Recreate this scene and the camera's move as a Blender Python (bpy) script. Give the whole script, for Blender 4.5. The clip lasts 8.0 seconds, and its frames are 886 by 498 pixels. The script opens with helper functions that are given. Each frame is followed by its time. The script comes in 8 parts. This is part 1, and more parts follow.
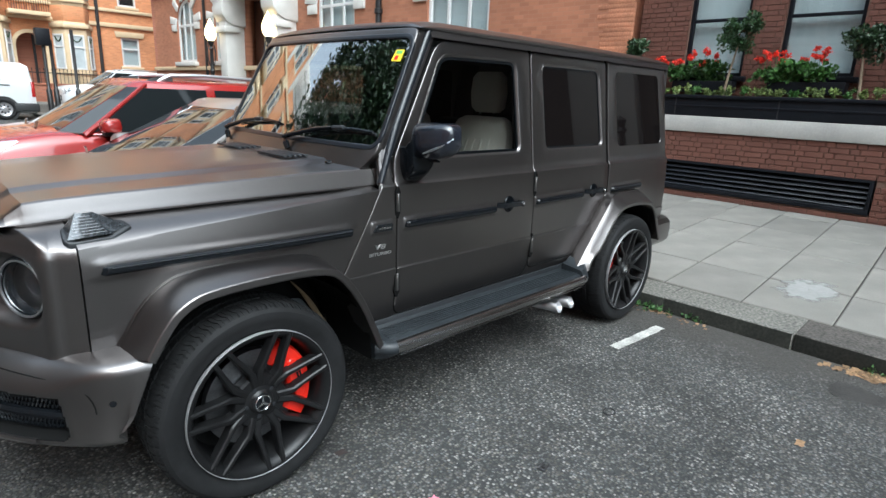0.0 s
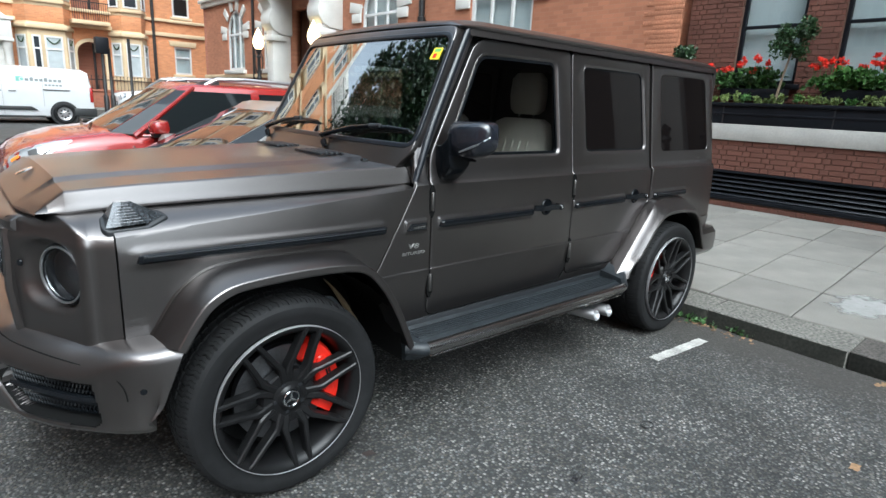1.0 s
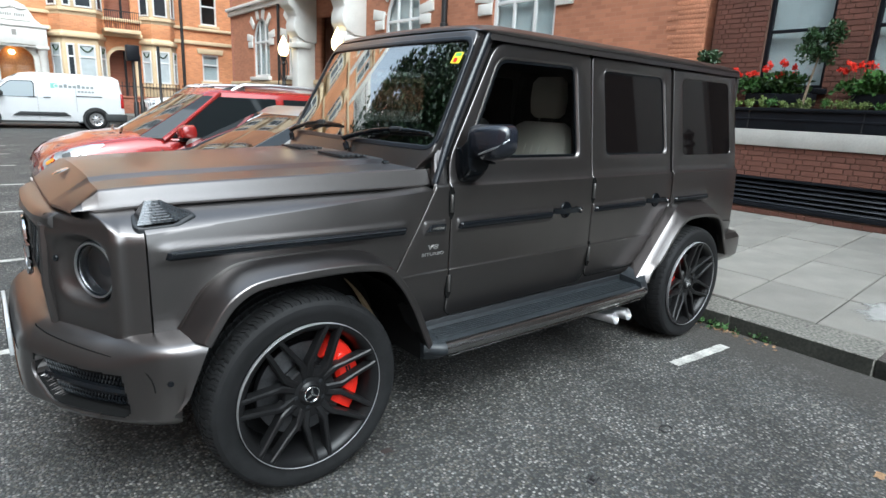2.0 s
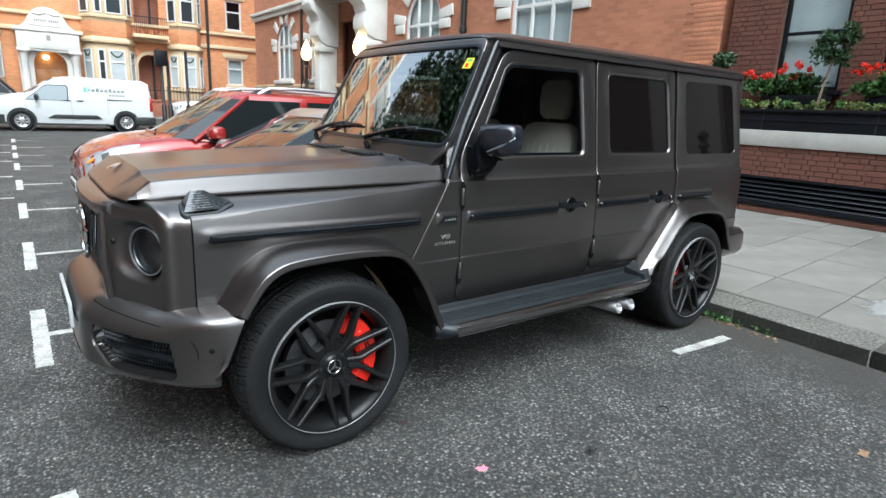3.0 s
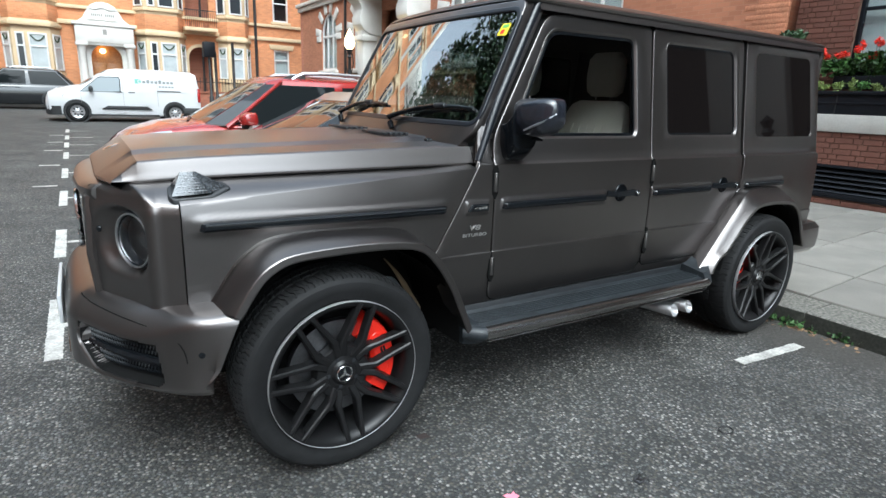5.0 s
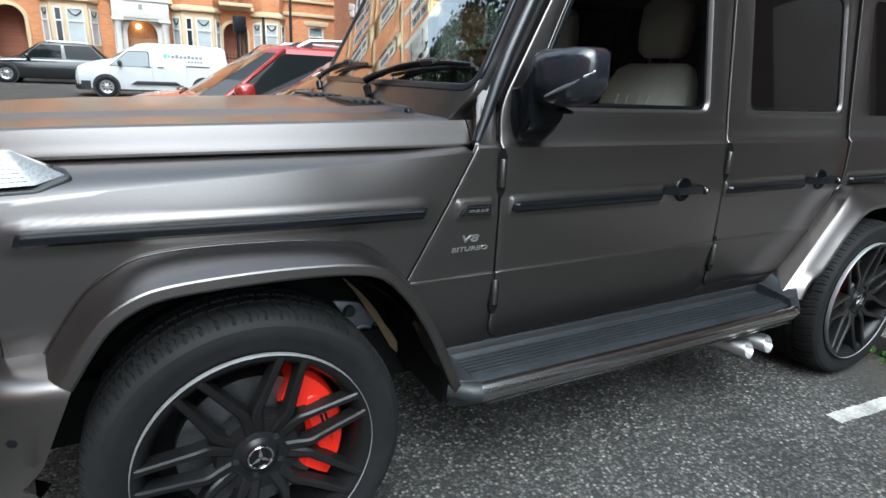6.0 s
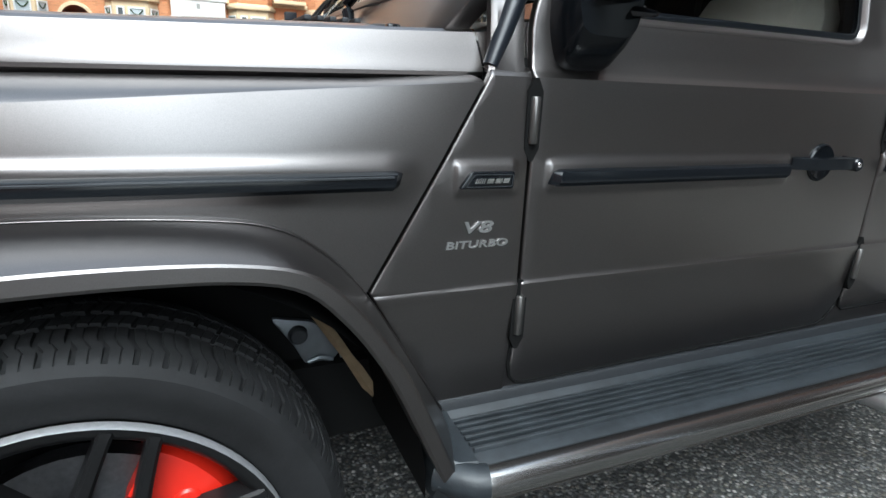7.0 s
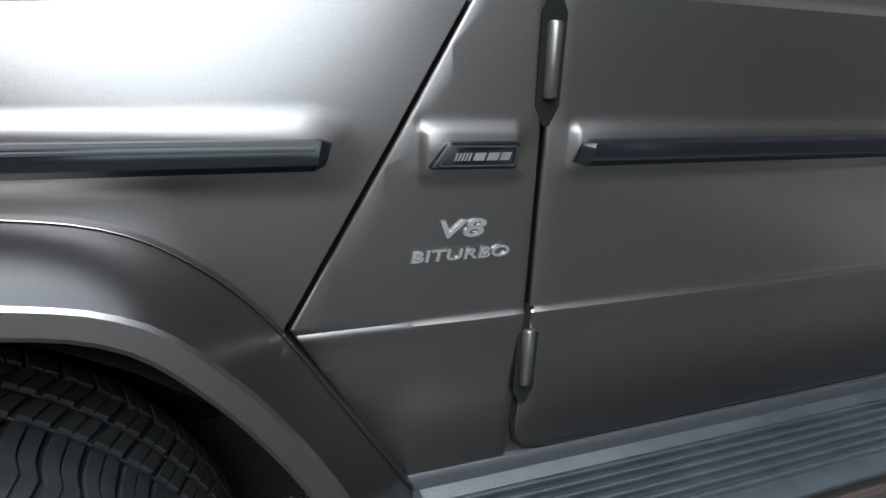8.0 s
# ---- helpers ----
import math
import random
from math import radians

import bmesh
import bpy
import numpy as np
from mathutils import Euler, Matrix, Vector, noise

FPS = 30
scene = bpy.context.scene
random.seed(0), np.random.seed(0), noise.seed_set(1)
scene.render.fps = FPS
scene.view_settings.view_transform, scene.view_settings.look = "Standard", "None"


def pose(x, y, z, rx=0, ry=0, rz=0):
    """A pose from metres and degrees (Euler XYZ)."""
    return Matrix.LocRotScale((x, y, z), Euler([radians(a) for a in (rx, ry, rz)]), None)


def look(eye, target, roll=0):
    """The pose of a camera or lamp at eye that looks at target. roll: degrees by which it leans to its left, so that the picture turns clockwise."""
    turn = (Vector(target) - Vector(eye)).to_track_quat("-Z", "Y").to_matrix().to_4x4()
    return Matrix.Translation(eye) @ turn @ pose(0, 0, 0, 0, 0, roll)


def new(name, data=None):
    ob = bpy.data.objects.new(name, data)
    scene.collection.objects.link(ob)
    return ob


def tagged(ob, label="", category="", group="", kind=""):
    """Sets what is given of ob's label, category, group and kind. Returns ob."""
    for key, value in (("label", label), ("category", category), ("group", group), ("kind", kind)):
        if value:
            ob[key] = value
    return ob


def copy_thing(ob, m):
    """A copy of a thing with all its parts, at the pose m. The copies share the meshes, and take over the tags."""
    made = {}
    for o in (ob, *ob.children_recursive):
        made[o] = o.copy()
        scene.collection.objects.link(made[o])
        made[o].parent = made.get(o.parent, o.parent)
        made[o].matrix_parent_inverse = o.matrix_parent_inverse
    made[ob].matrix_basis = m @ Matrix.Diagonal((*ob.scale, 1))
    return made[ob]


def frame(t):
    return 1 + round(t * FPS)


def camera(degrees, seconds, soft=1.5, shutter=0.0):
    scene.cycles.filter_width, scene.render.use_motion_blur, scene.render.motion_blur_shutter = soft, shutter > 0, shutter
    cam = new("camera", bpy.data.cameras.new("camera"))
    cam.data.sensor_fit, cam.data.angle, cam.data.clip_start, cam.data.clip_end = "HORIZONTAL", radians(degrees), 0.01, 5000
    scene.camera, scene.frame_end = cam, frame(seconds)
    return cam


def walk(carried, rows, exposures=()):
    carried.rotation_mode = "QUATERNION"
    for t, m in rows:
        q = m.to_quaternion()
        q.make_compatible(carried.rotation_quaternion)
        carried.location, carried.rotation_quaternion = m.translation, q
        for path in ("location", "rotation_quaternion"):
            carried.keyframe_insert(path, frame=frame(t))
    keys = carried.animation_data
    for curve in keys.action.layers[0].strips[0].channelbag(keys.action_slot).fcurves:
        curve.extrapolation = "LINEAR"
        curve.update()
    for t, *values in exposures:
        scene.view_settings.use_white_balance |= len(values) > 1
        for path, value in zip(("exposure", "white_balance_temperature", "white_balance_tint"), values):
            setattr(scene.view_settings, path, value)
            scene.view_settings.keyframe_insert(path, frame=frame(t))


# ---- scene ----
cam = camera(76.0, 8.0)
PATH = [
    (0, (-0.926, -2.778, 1.579), (0.449, -1.423, 1.058), 2.4),
    (0.5, (-0.916, -2.787, 1.545), (0.408, -1.376, 1.04), 2.7),
    (1, (-0.888, -2.765, 1.529), (0.395, -1.313, 1.033), 2.8),
    (1.5, (-0.872, -2.756, 1.524), (0.383, -1.279, 1.033), 2.7),
    (2.8, (-1.008, -2.973, 1.507), (0.178, -1.432, 1.036), 2.7),
    (3, (-1.026, -3.017, 1.511), (0.15, -1.47, 1.037), 2.6),
    (3.5, (-1.065, -3.08, 1.507), (0.092, -1.518, 1.035), 2.6),
    (4, (-1.062, -3.088, 1.508), (0.063, -1.509, 1.018), 2.6),
    (4.5, (-0.989, -3.006, 1.496), (0.106, -1.41, 0.991), 2.5),
    (4.7, (-0.921, -2.923, 1.482), (0.16, -1.319, 0.973), 2.5),
    (5.8, (-0.309, -2.368, 1.326), (0.634, -0.675, 0.83), 1.6),
    (6, (-0.216, -2.224, 1.36), (0.716, -0.551, 0.785), 2.7),
    (6.5, (0.006, -1.924, 1.268), (0.86, -0.216, 0.674), 2.7),
    (7, (0.199, -1.711, 1.158), (0.974, 0.04, 0.58), 2.6),
    (7.5, (0.387, -1.542, 1.119), (1.055, 0.24, 0.505), 1.9),
    (8, (0.43, -1.406, 1.091), (1.075, 0.373, 0.443), 2.2),
]
walk(cam, [(t, look(eye, target, roll)) for t, eye, target, roll in PATH], exposures=[(0, 2.1, 5700, 0), (4.5, 2.1, 5700, 0), (6.0, 2.1, 5700, 0), (7.0, 2.25, 5700, 0), (7.5, 2.4, 5700, 0), (8, 2.6, 5700, 0)])

# ---- sky and light: a bright, evenly clouded late afternoon ----
world = bpy.data.worlds.new("sky")
scene.world = world
world.use_nodes = True
wn, wl = world.node_tree.nodes, world.node_tree.links
sky = wn.new("ShaderNodeTexSky")
sky.sky_type, sky.sun_disc = "NISHITA", False
sky.sun_elevation, sky.sun_rotation = radians(53), radians(201)
sky.air_density, sky.dust_density = 1.0, 4.0
pale = wn.new("ShaderNodeHueSaturation")
pale.inputs["Saturation"].default_value = 0.35
wl.new(sky.outputs[0], pale.inputs["Color"])
wl.new(pale.outputs[0], wn["Background"].inputs[0])
wn["Background"].inputs[1].default_value = 0.125

sun = new("sun", bpy.data.lights.new("sun", "SUN"))
sun.data.energy, sun.data.angle, sun.data.color = 0.86, radians(90), (1.0, 0.98, 0.96)
sun.matrix_world = look((-3.4, -9.0, 13.0), (0, 0, 0))


# ---- materials ----
def material(name, base=(0.5, 0.5, 0.5), rough=0.6, metal=0.0, grain=0.0, grain_size=40.0, stain=0.0, stain_size=2.0,
             bump=0.0, bump_size=60.0, coat=0.0, coat_rough=0.05, piece=0.0, spec=0.5):
    """A plain surface: colour varied at two scales, roughness variation and fine relief. piece: how far each piece differs."""
    m = bpy.data.materials.new(name)
    m.use_nodes = True
    n, l = m.node_tree.nodes, m.node_tree.links
    b = n["Principled BSDF"]
    b.inputs["Base Color"].default_value = (*base, 1)
    b.inputs["Roughness"].default_value = rough
    b.inputs["Metallic"].default_value = metal
    b.inputs["Specular IOR Level"].default_value = spec
    b.inputs["Coat Weight"].default_value = coat
    b.inputs["Coat Roughness"].default_value = coat_rough
    tc = n.new("ShaderNodeTexCoord")
    value = None

    def noise_tex(scale, detail=6):
        t = n.new("ShaderNodeTexNoise")
        t.inputs["Scale"].default_value, t.inputs["Detail"].default_value = scale, detail
        l.new(tc.outputs["Object"], t.inputs["Vector"])
        return t

    def factor(src, amount):
        r = n.new("ShaderNodeMapRange")
        r.inputs["From Min"].default_value, r.inputs["From Max"].default_value = 0.25, 0.75
        r.inputs["To Min"].default_value, r.inputs["To Max"].default_value = 1 - amount, 1 + amount
        l.new(src, r.inputs["Value"])
        return r.outputs[0]

    for src_scale, amount in ((grain_size, grain), (stain_size, stain)):
        if amount:
            f = factor(noise_tex(src_scale).outputs["Fac"], amount)
            if value:
                mul = n.new("ShaderNodeMath")
                mul.operation = "MULTIPLY"
                l.new(value, mul.inputs[0]), l.new(f, mul.inputs[1])
                value = mul.outputs[0]
            else:
                value = f
    if piece:
        info = n.new("ShaderNodeObjectInfo")
        r = n.new("ShaderNodeMapRange")
        r.inputs["To Min"].default_value, r.inputs["To Max"].default_value = 1 - piece, 1 + piece
        l.new(info.outputs["Random"], r.inputs["Value"])
        geo = n.new("ShaderNodeNewGeometry")
        r2 = n.new("ShaderNodeMapRange")
        r2.inputs["To Min"].default_value, r2.inputs["To Max"].default_value = 1 - piece, 1 + piece
        l.new(geo.outputs["Random Per Island"], r2.inputs["Value"])
        both = n.new("ShaderNodeMath")
        both.operation = "MULTIPLY"
        l.new(r.outputs[0], both.inputs[0]), l.new(r2.outputs[0], both.inputs[1])
        if value:
            mul = n.new("ShaderNodeMath")
            mul.operation = "MULTIPLY"
            l.new(value, mul.inputs[0]), l.new(both.outputs[0], mul.inputs[1])
            value = mul.outputs[0]
        else:
            value = both.outputs[0]
    if value:
        vm = n.new("ShaderNodeVectorMath")
        vm.operation = "SCALE"
        vm.inputs[0].default_value = base
        l.new(value, vm.inputs["Scale"])
        l.new(vm.outputs[0], b.inputs["Base Color"])
    if bump:
        bp = n.new("ShaderNodeBump")
        bp.inputs["Strength"].default_value, bp.inputs["Distance"].default_value = 1.0, bump
        l.new(noise_tex(bump_size, 4).outputs["Fac"], bp.inputs["Height"])
        l.new(bp.outputs[0], b.inputs["Normal"])
    return m


def asphalt_material():
    """Dark binder with pale and brown chippings a few millimetres across, worn lighter in broad patches."""
    m = material("asphalt", (0.05, 0.05, 0.05), 0.85)
    n, l = m.node_tree.nodes, m.node_tree.links
    b = n["Principled BSDF"]
    tc = n["Texture Coordinate"]
    def vor(scale):
        v = n.new("ShaderNodeTexVoronoi")
        v.inputs["Scale"].default_value = scale
        l.new(tc.outputs["Object"], v.inputs["Vector"])
        return v
    v = vor(76)
    v.inputs["Randomness"].default_value = 1.0
    sep = n.new("ShaderNodeSeparateColor")
    l.new(v.outputs["Color"], sep.inputs[0])
    ramp = n.new("ShaderNodeValToRGB")
    e = ramp.color_ramp.elements
    e[0].position, e[0].color = 0.0, (0.030, 0.031, 0.033, 1)
    e[1].position, e[1].color = 1.0, (0.33, 0.32, 0.30, 1)
    for p, c in ((0.25, (0.055, 0.056, 0.056, 1)), (0.42, (0.092, 0.082, 0.067, 1)), (0.58, (0.092, 0.096, 0.096, 1)), (0.72, (0.128, 0.118, 0.100, 1)), (0.84, (0.140, 0.146, 0.148, 1)), (0.93, (0.215, 0.205, 0.185, 1))):
        el = e.new(p)
        el.color = c
    # the pale chippings lie thicker in some patches than in others
    patch = n.new("ShaderNodeTexNoise")
    patch.inputs["Scale"].default_value, patch.inputs["Detail"].default_value = 1.7, 8
    l.new(tc.outputs["Object"], patch.inputs["Vector"])
    thick = n.new("ShaderNodeMapRange")
    thick.inputs["From Min"].default_value, thick.inputs["From Max"].default_value = 0.32, 0.68
    thick.inputs["To Min"].default_value, thick.inputs["To Max"].default_value = 0.90, 1.10
    l.new(patch.outputs["Fac"], thick.inputs["Value"])
    share = n.new("ShaderNodeMath")
    share.operation = "MULTIPLY"
    l.new(sep.outputs[0], share.inputs[0]), l.new(thick.outputs[0], share.inputs[1])
    l.new(share.outputs[0], ramp.inputs[0])
    edge = n.new("ShaderNodeMapRange")
    edge.inputs["From Min"].default_value, edge.inputs["From Max"].default_value = 0.34, 0.70
    edge.inputs["To Min"].default_value, edge.inputs["To Max"].default_value = 1.0, 0.0
    l.new(v.outputs["Distance"], edge.inputs["Value"])
    mix = n.new("ShaderNodeMix")
    mix.data_type = "RGBA"
    mix.inputs[6].default_value = (0.034, 0.034, 0.033, 1)
    l.new(edge.outputs[0], mix.inputs[0]), l.new(ramp.outputs[0], mix.inputs[7])
    big = n.new("ShaderNodeTexNoise")
    big.inputs["Scale"].default_value, big.inputs["Detail"].default_value = 2.2, 12
    l.new(tc.outputs["Object"], big.inputs["Vector"])
    r = n.new("ShaderNodeMapRange")
    r.inputs["From Min"].default_value, r.inputs["From Max"].default_value = 0.3, 0.7
    r.inputs["To Min"].default_value, r.inputs["To Max"].default_value = 0.66, 1.22
    l.new(big.outputs["Fac"], r.inputs["Value"])
    vm = n.new("ShaderNodeVectorMath")
    vm.operation = "SCALE"
    l.new(mix.outputs[2], vm.inputs[0]), l.new(r.outputs[0], vm.inputs["Scale"])
    # fine dirt in the gutter along the kerb, darkened to carry shade there too
    wander = n.new("ShaderNodeTexNoise")
    wander.inputs["Scale"].default_value, wander.inputs["Detail"].default_value = 2.5, 6
    l.new(tc.outputs["Object"], wander.inputs["Vector"])
    xyz = n.new("ShaderNodeSeparateXYZ")
    l.new(tc.outputs["Object"], xyz.inputs[0])
    shift = n.new("ShaderNodeMath")
    shift.operation = "MULTIPLY_ADD"
    shift.inputs[1].default_value = 0.9
    l.new(wander.outputs["Fac"], shift.inputs[0]), l.new(xyz.outputs["X"], shift.inputs[2])
    gut = n.new("ShaderNodeMapRange")
    gut.inputs["From Min"].default_value, gut.inputs["From Max"].default_value = 3.05, 3.50
    gut.inputs["To Min"].default_value, gut.inputs["To Max"].default_value = 0.0, 0.85
    l.new(shift.outputs[0], gut.inputs["Value"])
    dirt_and_shade = n.new("ShaderNodeMix")
    dirt_and_shade.data_type = "RGBA"
    dirt_and_shade.inputs[7].default_value = (0.048, 0.044, 0.039, 1)
    l.new(gut.outputs[0], dirt_and_shade.inputs[0]), l.new(vm.outputs[0], dirt_and_shade.inputs[6])
    l.new(dirt_and_shade.outputs[2], b.inputs["Base Color"])
    bp = n.new("ShaderNodeBump")
    bp.inputs["Strength"].default_value, bp.inputs["Distance"].default_value = 1.0, 0.006
    l.new(edge.outputs[0], bp.inputs["Height"])
    l.new(bp.outputs[0], b.inputs["Normal"])
    return m


def brick_material(name, tint, mortar, bump=0.004, scale=1.0, flat=0.0, axis="YZ"):
    """Far brickwork: courses 75 mm high, each brick a little different."""
    m = material(name, tint, 0.85)
    n, l = m.node_tree.nodes, m.node_tree.links
    b = n["Principled BSDF"]
    tc = n["Texture Coordinate"]
    sep, com = n.new("ShaderNodeSeparateXYZ"), n.new("ShaderNodeCombineXYZ")
    l.new(tc.outputs["Object"], sep.inputs[0])
    l.new(sep.outputs[axis[0]], com.inputs[0]), l.new(sep.outputs[axis[1]], com.inputs[1])
    t = n.new("ShaderNodeTexBrick")
    t.inputs["Scale"].default_value = 1.0
    t.inputs["Brick Width"].default_value, t.inputs["Row Height"].default_value = 0.225 * scale, 0.075 * scale
    t.inputs["Mortar Size"].default_value, t.inputs["Mortar Smooth"].default_value = 0.006, 0.3
    t.inputs["Color1"].default_value = (*(c * 0.86 for c in tint), 1)
    t.inputs["Color2"].default_value = (*(min(1, c * 1.12) for c in tint), 1)
    t.inputs["Mortar"].default_value = (*mortar, 1)
    l.new(com.outputs[0], t.inputs["Vector"])
    big = n.new("ShaderNodeTexNoise")
    big.inputs["Scale"].default_value, big.inputs["Detail"].default_value = 0.7, 8
    l.new(tc.outputs["Object"], big.inputs["Vector"])
    r = n.new("ShaderNodeMapRange")
    r.inputs["From Min"].default_value, r.inputs["From Max"].default_value = 0.3, 0.7
    r.inputs["To Min"].default_value, r.inputs["To Max"].default_value = 0.85, 1.15
    l.new(big.outputs["Fac"], r.inputs["Value"])
    vm = n.new("ShaderNodeVectorMath")
    vm.operation = "SCALE"
    l.new(t.outputs["Color"], vm.inputs[0]), l.new(r.outputs[0], vm.inputs["Scale"])
    l.new(vm.outputs[0], b.inputs["Base Color"])
    bp = n.new("ShaderNodeBump")
    bp.inputs["Strength"].default_value, bp.inputs["Distance"].default_value = 0.7, bump
    bp.invert = True
    l.new(t.outputs["Fac"], bp.inputs["Height"])
    l.new(bp.outputs[0], b.inputs["Normal"])
    return m


def glass_material(name, tint=(0.9, 0.95, 0.93), clear=0.85, rough=0.0, facing=0.035):
    """A thin pane: mirror gloss that grows at a slant over a see-through tint."""
    m = bpy.data.materials.new(name)
    m.use_nodes = True
    n, l = m.node_tree.nodes, m.node_tree.links
    n.remove(n["Principled BSDF"])
    tr, gl, mx = n.new("ShaderNodeBsdfTransparent"), n.new("ShaderNodeBsdfGlossy"), n.new("ShaderNodeMixShader")
    tr.inputs[0].default_value = (*(c * clear for c in tint), 1)
    gl.inputs["Roughness"].default_value = rough
    lw, pw, mr = n.new("ShaderNodeLayerWeight"), n.new("ShaderNodeMath"), n.new("ShaderNodeMapRange")
    lw.inputs["Blend"].default_value = 0.5
    pw.operation = "POWER"
    pw.inputs[1].default_value = 5.0
    mr.inputs["To Min"].default_value, mr.inputs["To Max"].default_value = facing, 0.9
    l.new(lw.outputs["Facing"], pw.inputs[0]), l.new(pw.outputs[0], mr.inputs["Value"])
    l.new(mr.outputs[0], mx.inputs[0]), l.new(tr.outputs[0], mx.inputs[1]), l.new(gl.outputs[0], mx.inputs[2])
    l.new(mx.outputs[0], n["Material Output"].inputs[0])
    return m


def glow_material(name, tint, strength):
    m = material(name, tint, 0.4)
    b = m.node_tree.nodes["Principled BSDF"]
    b.inputs["Emission Color"].default_value = (*tint, 1)
    b.inputs["Emission Strength"].default_value = strength
    return m


ASPHALT = asphalt_material()
ROAD_PAINT = material("road_paint", (0.40, 0.39, 0.365), 0.8, grain=0.35, grain_size=60, stain=0.4, stain_size=7, bump=0.002, bump_size=90)
SLAB = material("paving_slab", (0.186, 0.178, 0.160), 0.9, grain=0.09, grain_size=90, stain=0.20, stain_size=2.4, bump=0.0005, bump_size=110, piece=0.11)
# much darker, browner-green granite for the kerb's road-facing side
GRANITE_ROAD_FACE = material("granite_kerb_road_face", (0.024, 0.024, 0.019), 0.92, grain=0.5, grain_size=50, stain=0.4, stain_size=5, bump=0.004, bump_size=55, piece=0.06)
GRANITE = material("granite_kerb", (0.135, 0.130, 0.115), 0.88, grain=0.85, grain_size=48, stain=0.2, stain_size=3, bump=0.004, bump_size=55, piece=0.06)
JOINT = material("sand_joint", (0.05, 0.047, 0.040), 0.95, grain=0.2)
GRANITE_DARK = material("dark_granite_kerb", (0.060, 0.054, 0.048), 0.88, grain=0.8, grain_size=48, stain=0.35, stain_size=6, bump=0.004, bump_size=55)
CEMENT_STAIN = material("cement_stain", (0.265, 0.265, 0.255), 0.9, grain=0.12, grain_size=30, stain=0.15, stain_size=5)
BRICK = material("dark_red_brick", (0.128, 0.051, 0.035), 0.85, grain=0.18, grain_size=60, stain=0.22, stain_size=1.3, bump=0.002, bump_size=80, piece=0.10)
MORTAR = material("mortar", (0.125, 0.075, 0.055), 0.95, grain=0.2, grain_size=40)
ORANGE_BRICK = brick_material("orange_brick", (0.345, 0.142, 0.078), (0.32, 0.155, 0.092), 0.002)
RED_BRICK = brick_material("red_brick", (0.36, 0.14, 0.085), (0.38, 0.21, 0.15), 0.003)
FAR_BRICK = brick_material("far_orange_brick", (0.53, 0.225, 0.10), (0.50, 0.26, 0.14), 0.002, axis="XZ")
STONE = material("cream_stone", (0.56, 0.43, 0.27), 0.85, grain=0.08, stain=0.14, stain_size=1.2, bump=0.001)
WHITE_STONE = material("white_painted_stone", (0.58, 0.565, 0.53), 0.7, grain=0.05, stain=0.12, stain_size=1.5, bump=0.001)
BAND_PAINT = material("aged_white_masonry_paint", (0.40, 0.39, 0.365), 0.75, grain=0.08, stain=0.22, stain_size=1.5, bump=0.001)
WHITE_PAINT = material("white_gloss_paint", (0.62, 0.62, 0.61), 0.35, stain=0.05)
BLACK_PAINT = material("black_gloss_paint", (0.007, 0.008, 0.011), 0.45, spec=0.18, grain=0.2, stain=0.3, stain_size=3, bump=0.0006, bump_size=30)
BLACK_IRON = material("black_iron", (0.012, 0.012, 0.013), 0.45, grain=0.2)
BLIND = material("pale_blind", (0.60, 0.63, 0.64), 0.9, stain=0.08)
# near-black colour carries the darkness of unlit rooms behind the windows
UNLIT_ROOM = material("unlit_room_black", (0.02, 0.02, 0.022), 0.9)
PANE = glass_material("window_pane", (0.92, 0.96, 0.96), 0.9)
LEAF = material("geranium_leaf", (0.045, 0.12, 0.02), 0.55, grain=0.3, grain_size=20, piece=0.3)
LEAF_PALE = material("box_leaf", (0.14, 0.19, 0.05), 0.55, grain=0.3, grain_size=20, piece=0.3)
LEAF_DARK = material("bay_leaf", (0.022, 0.055, 0.016), 0.5, grain=0.3, grain_size=20, piece=0.3)
PETAL = material("red_petal", (0.75, 0.035, 0.015), 0.6, grain=0.15, piece=0.15)
BARK = material("pale_bark", (0.26, 0.20, 0.14), 0.9, grain=0.3, bump=0.003)
LAMP_GLOW = glow_material("lamp_glass", (1.0, 0.72, 0.38), 1.6)
OAK = material("varnished_oak", (0.42, 0.19, 0.06), 0.4, grain=0.25, grain_size=18, stain=0.15)


# ---- building blocks ----
def finish(bm, name, mat, smooth=35):
    me = bpy.data.meshes.new(name)
    bmesh.ops.recalc_face_normals(bm, faces=bm.faces)
    bm.to_mesh(me)
    bm.free()
    for mm in (mat if isinstance(mat, (list, tuple)) else [mat]):
        me.materials.append(mm)
    if smooth:
        for p in me.polygons:
            p.use_smooth = True
        me.set_sharp_from_angle(angle=radians(smooth))
    return me


def part(name, bm, mat, parent, label="", smooth=35):
    ob = new(name, finish(bm, name, mat, smooth))
    ob.parent = parent
    return tagged(ob, label)


def thing(name, label, category, group="", kind=""):
    return tagged(new(name), label, category, group, kind)


def solid(name, bm, mat, label, category, group="", kind="", smooth=35):
    return tagged(new(name, finish(bm, name, mat, smooth)), label, category, group, kind)


def soften(bm, width, segments=2, angle=30):
    es = [e for e in bm.edges if len(e.link_faces) == 2 and e.calc_face_angle(0) > radians(angle)]
    if es and width > 0:
        bmesh.ops.bevel(bm, geom=es, offset=width, segments=segments, profile=0.5, affect="EDGES", clamp_overlap=True)
    return bm


def box(x0, x1, y0, y1, z0, z1, bevel=0.0, segments=2):
    bm = bmesh.new()
    v = [bm.verts.new((x, y, z)) for x in (x0, x1) for y in (y0, y1) for z in (z0, z1)]
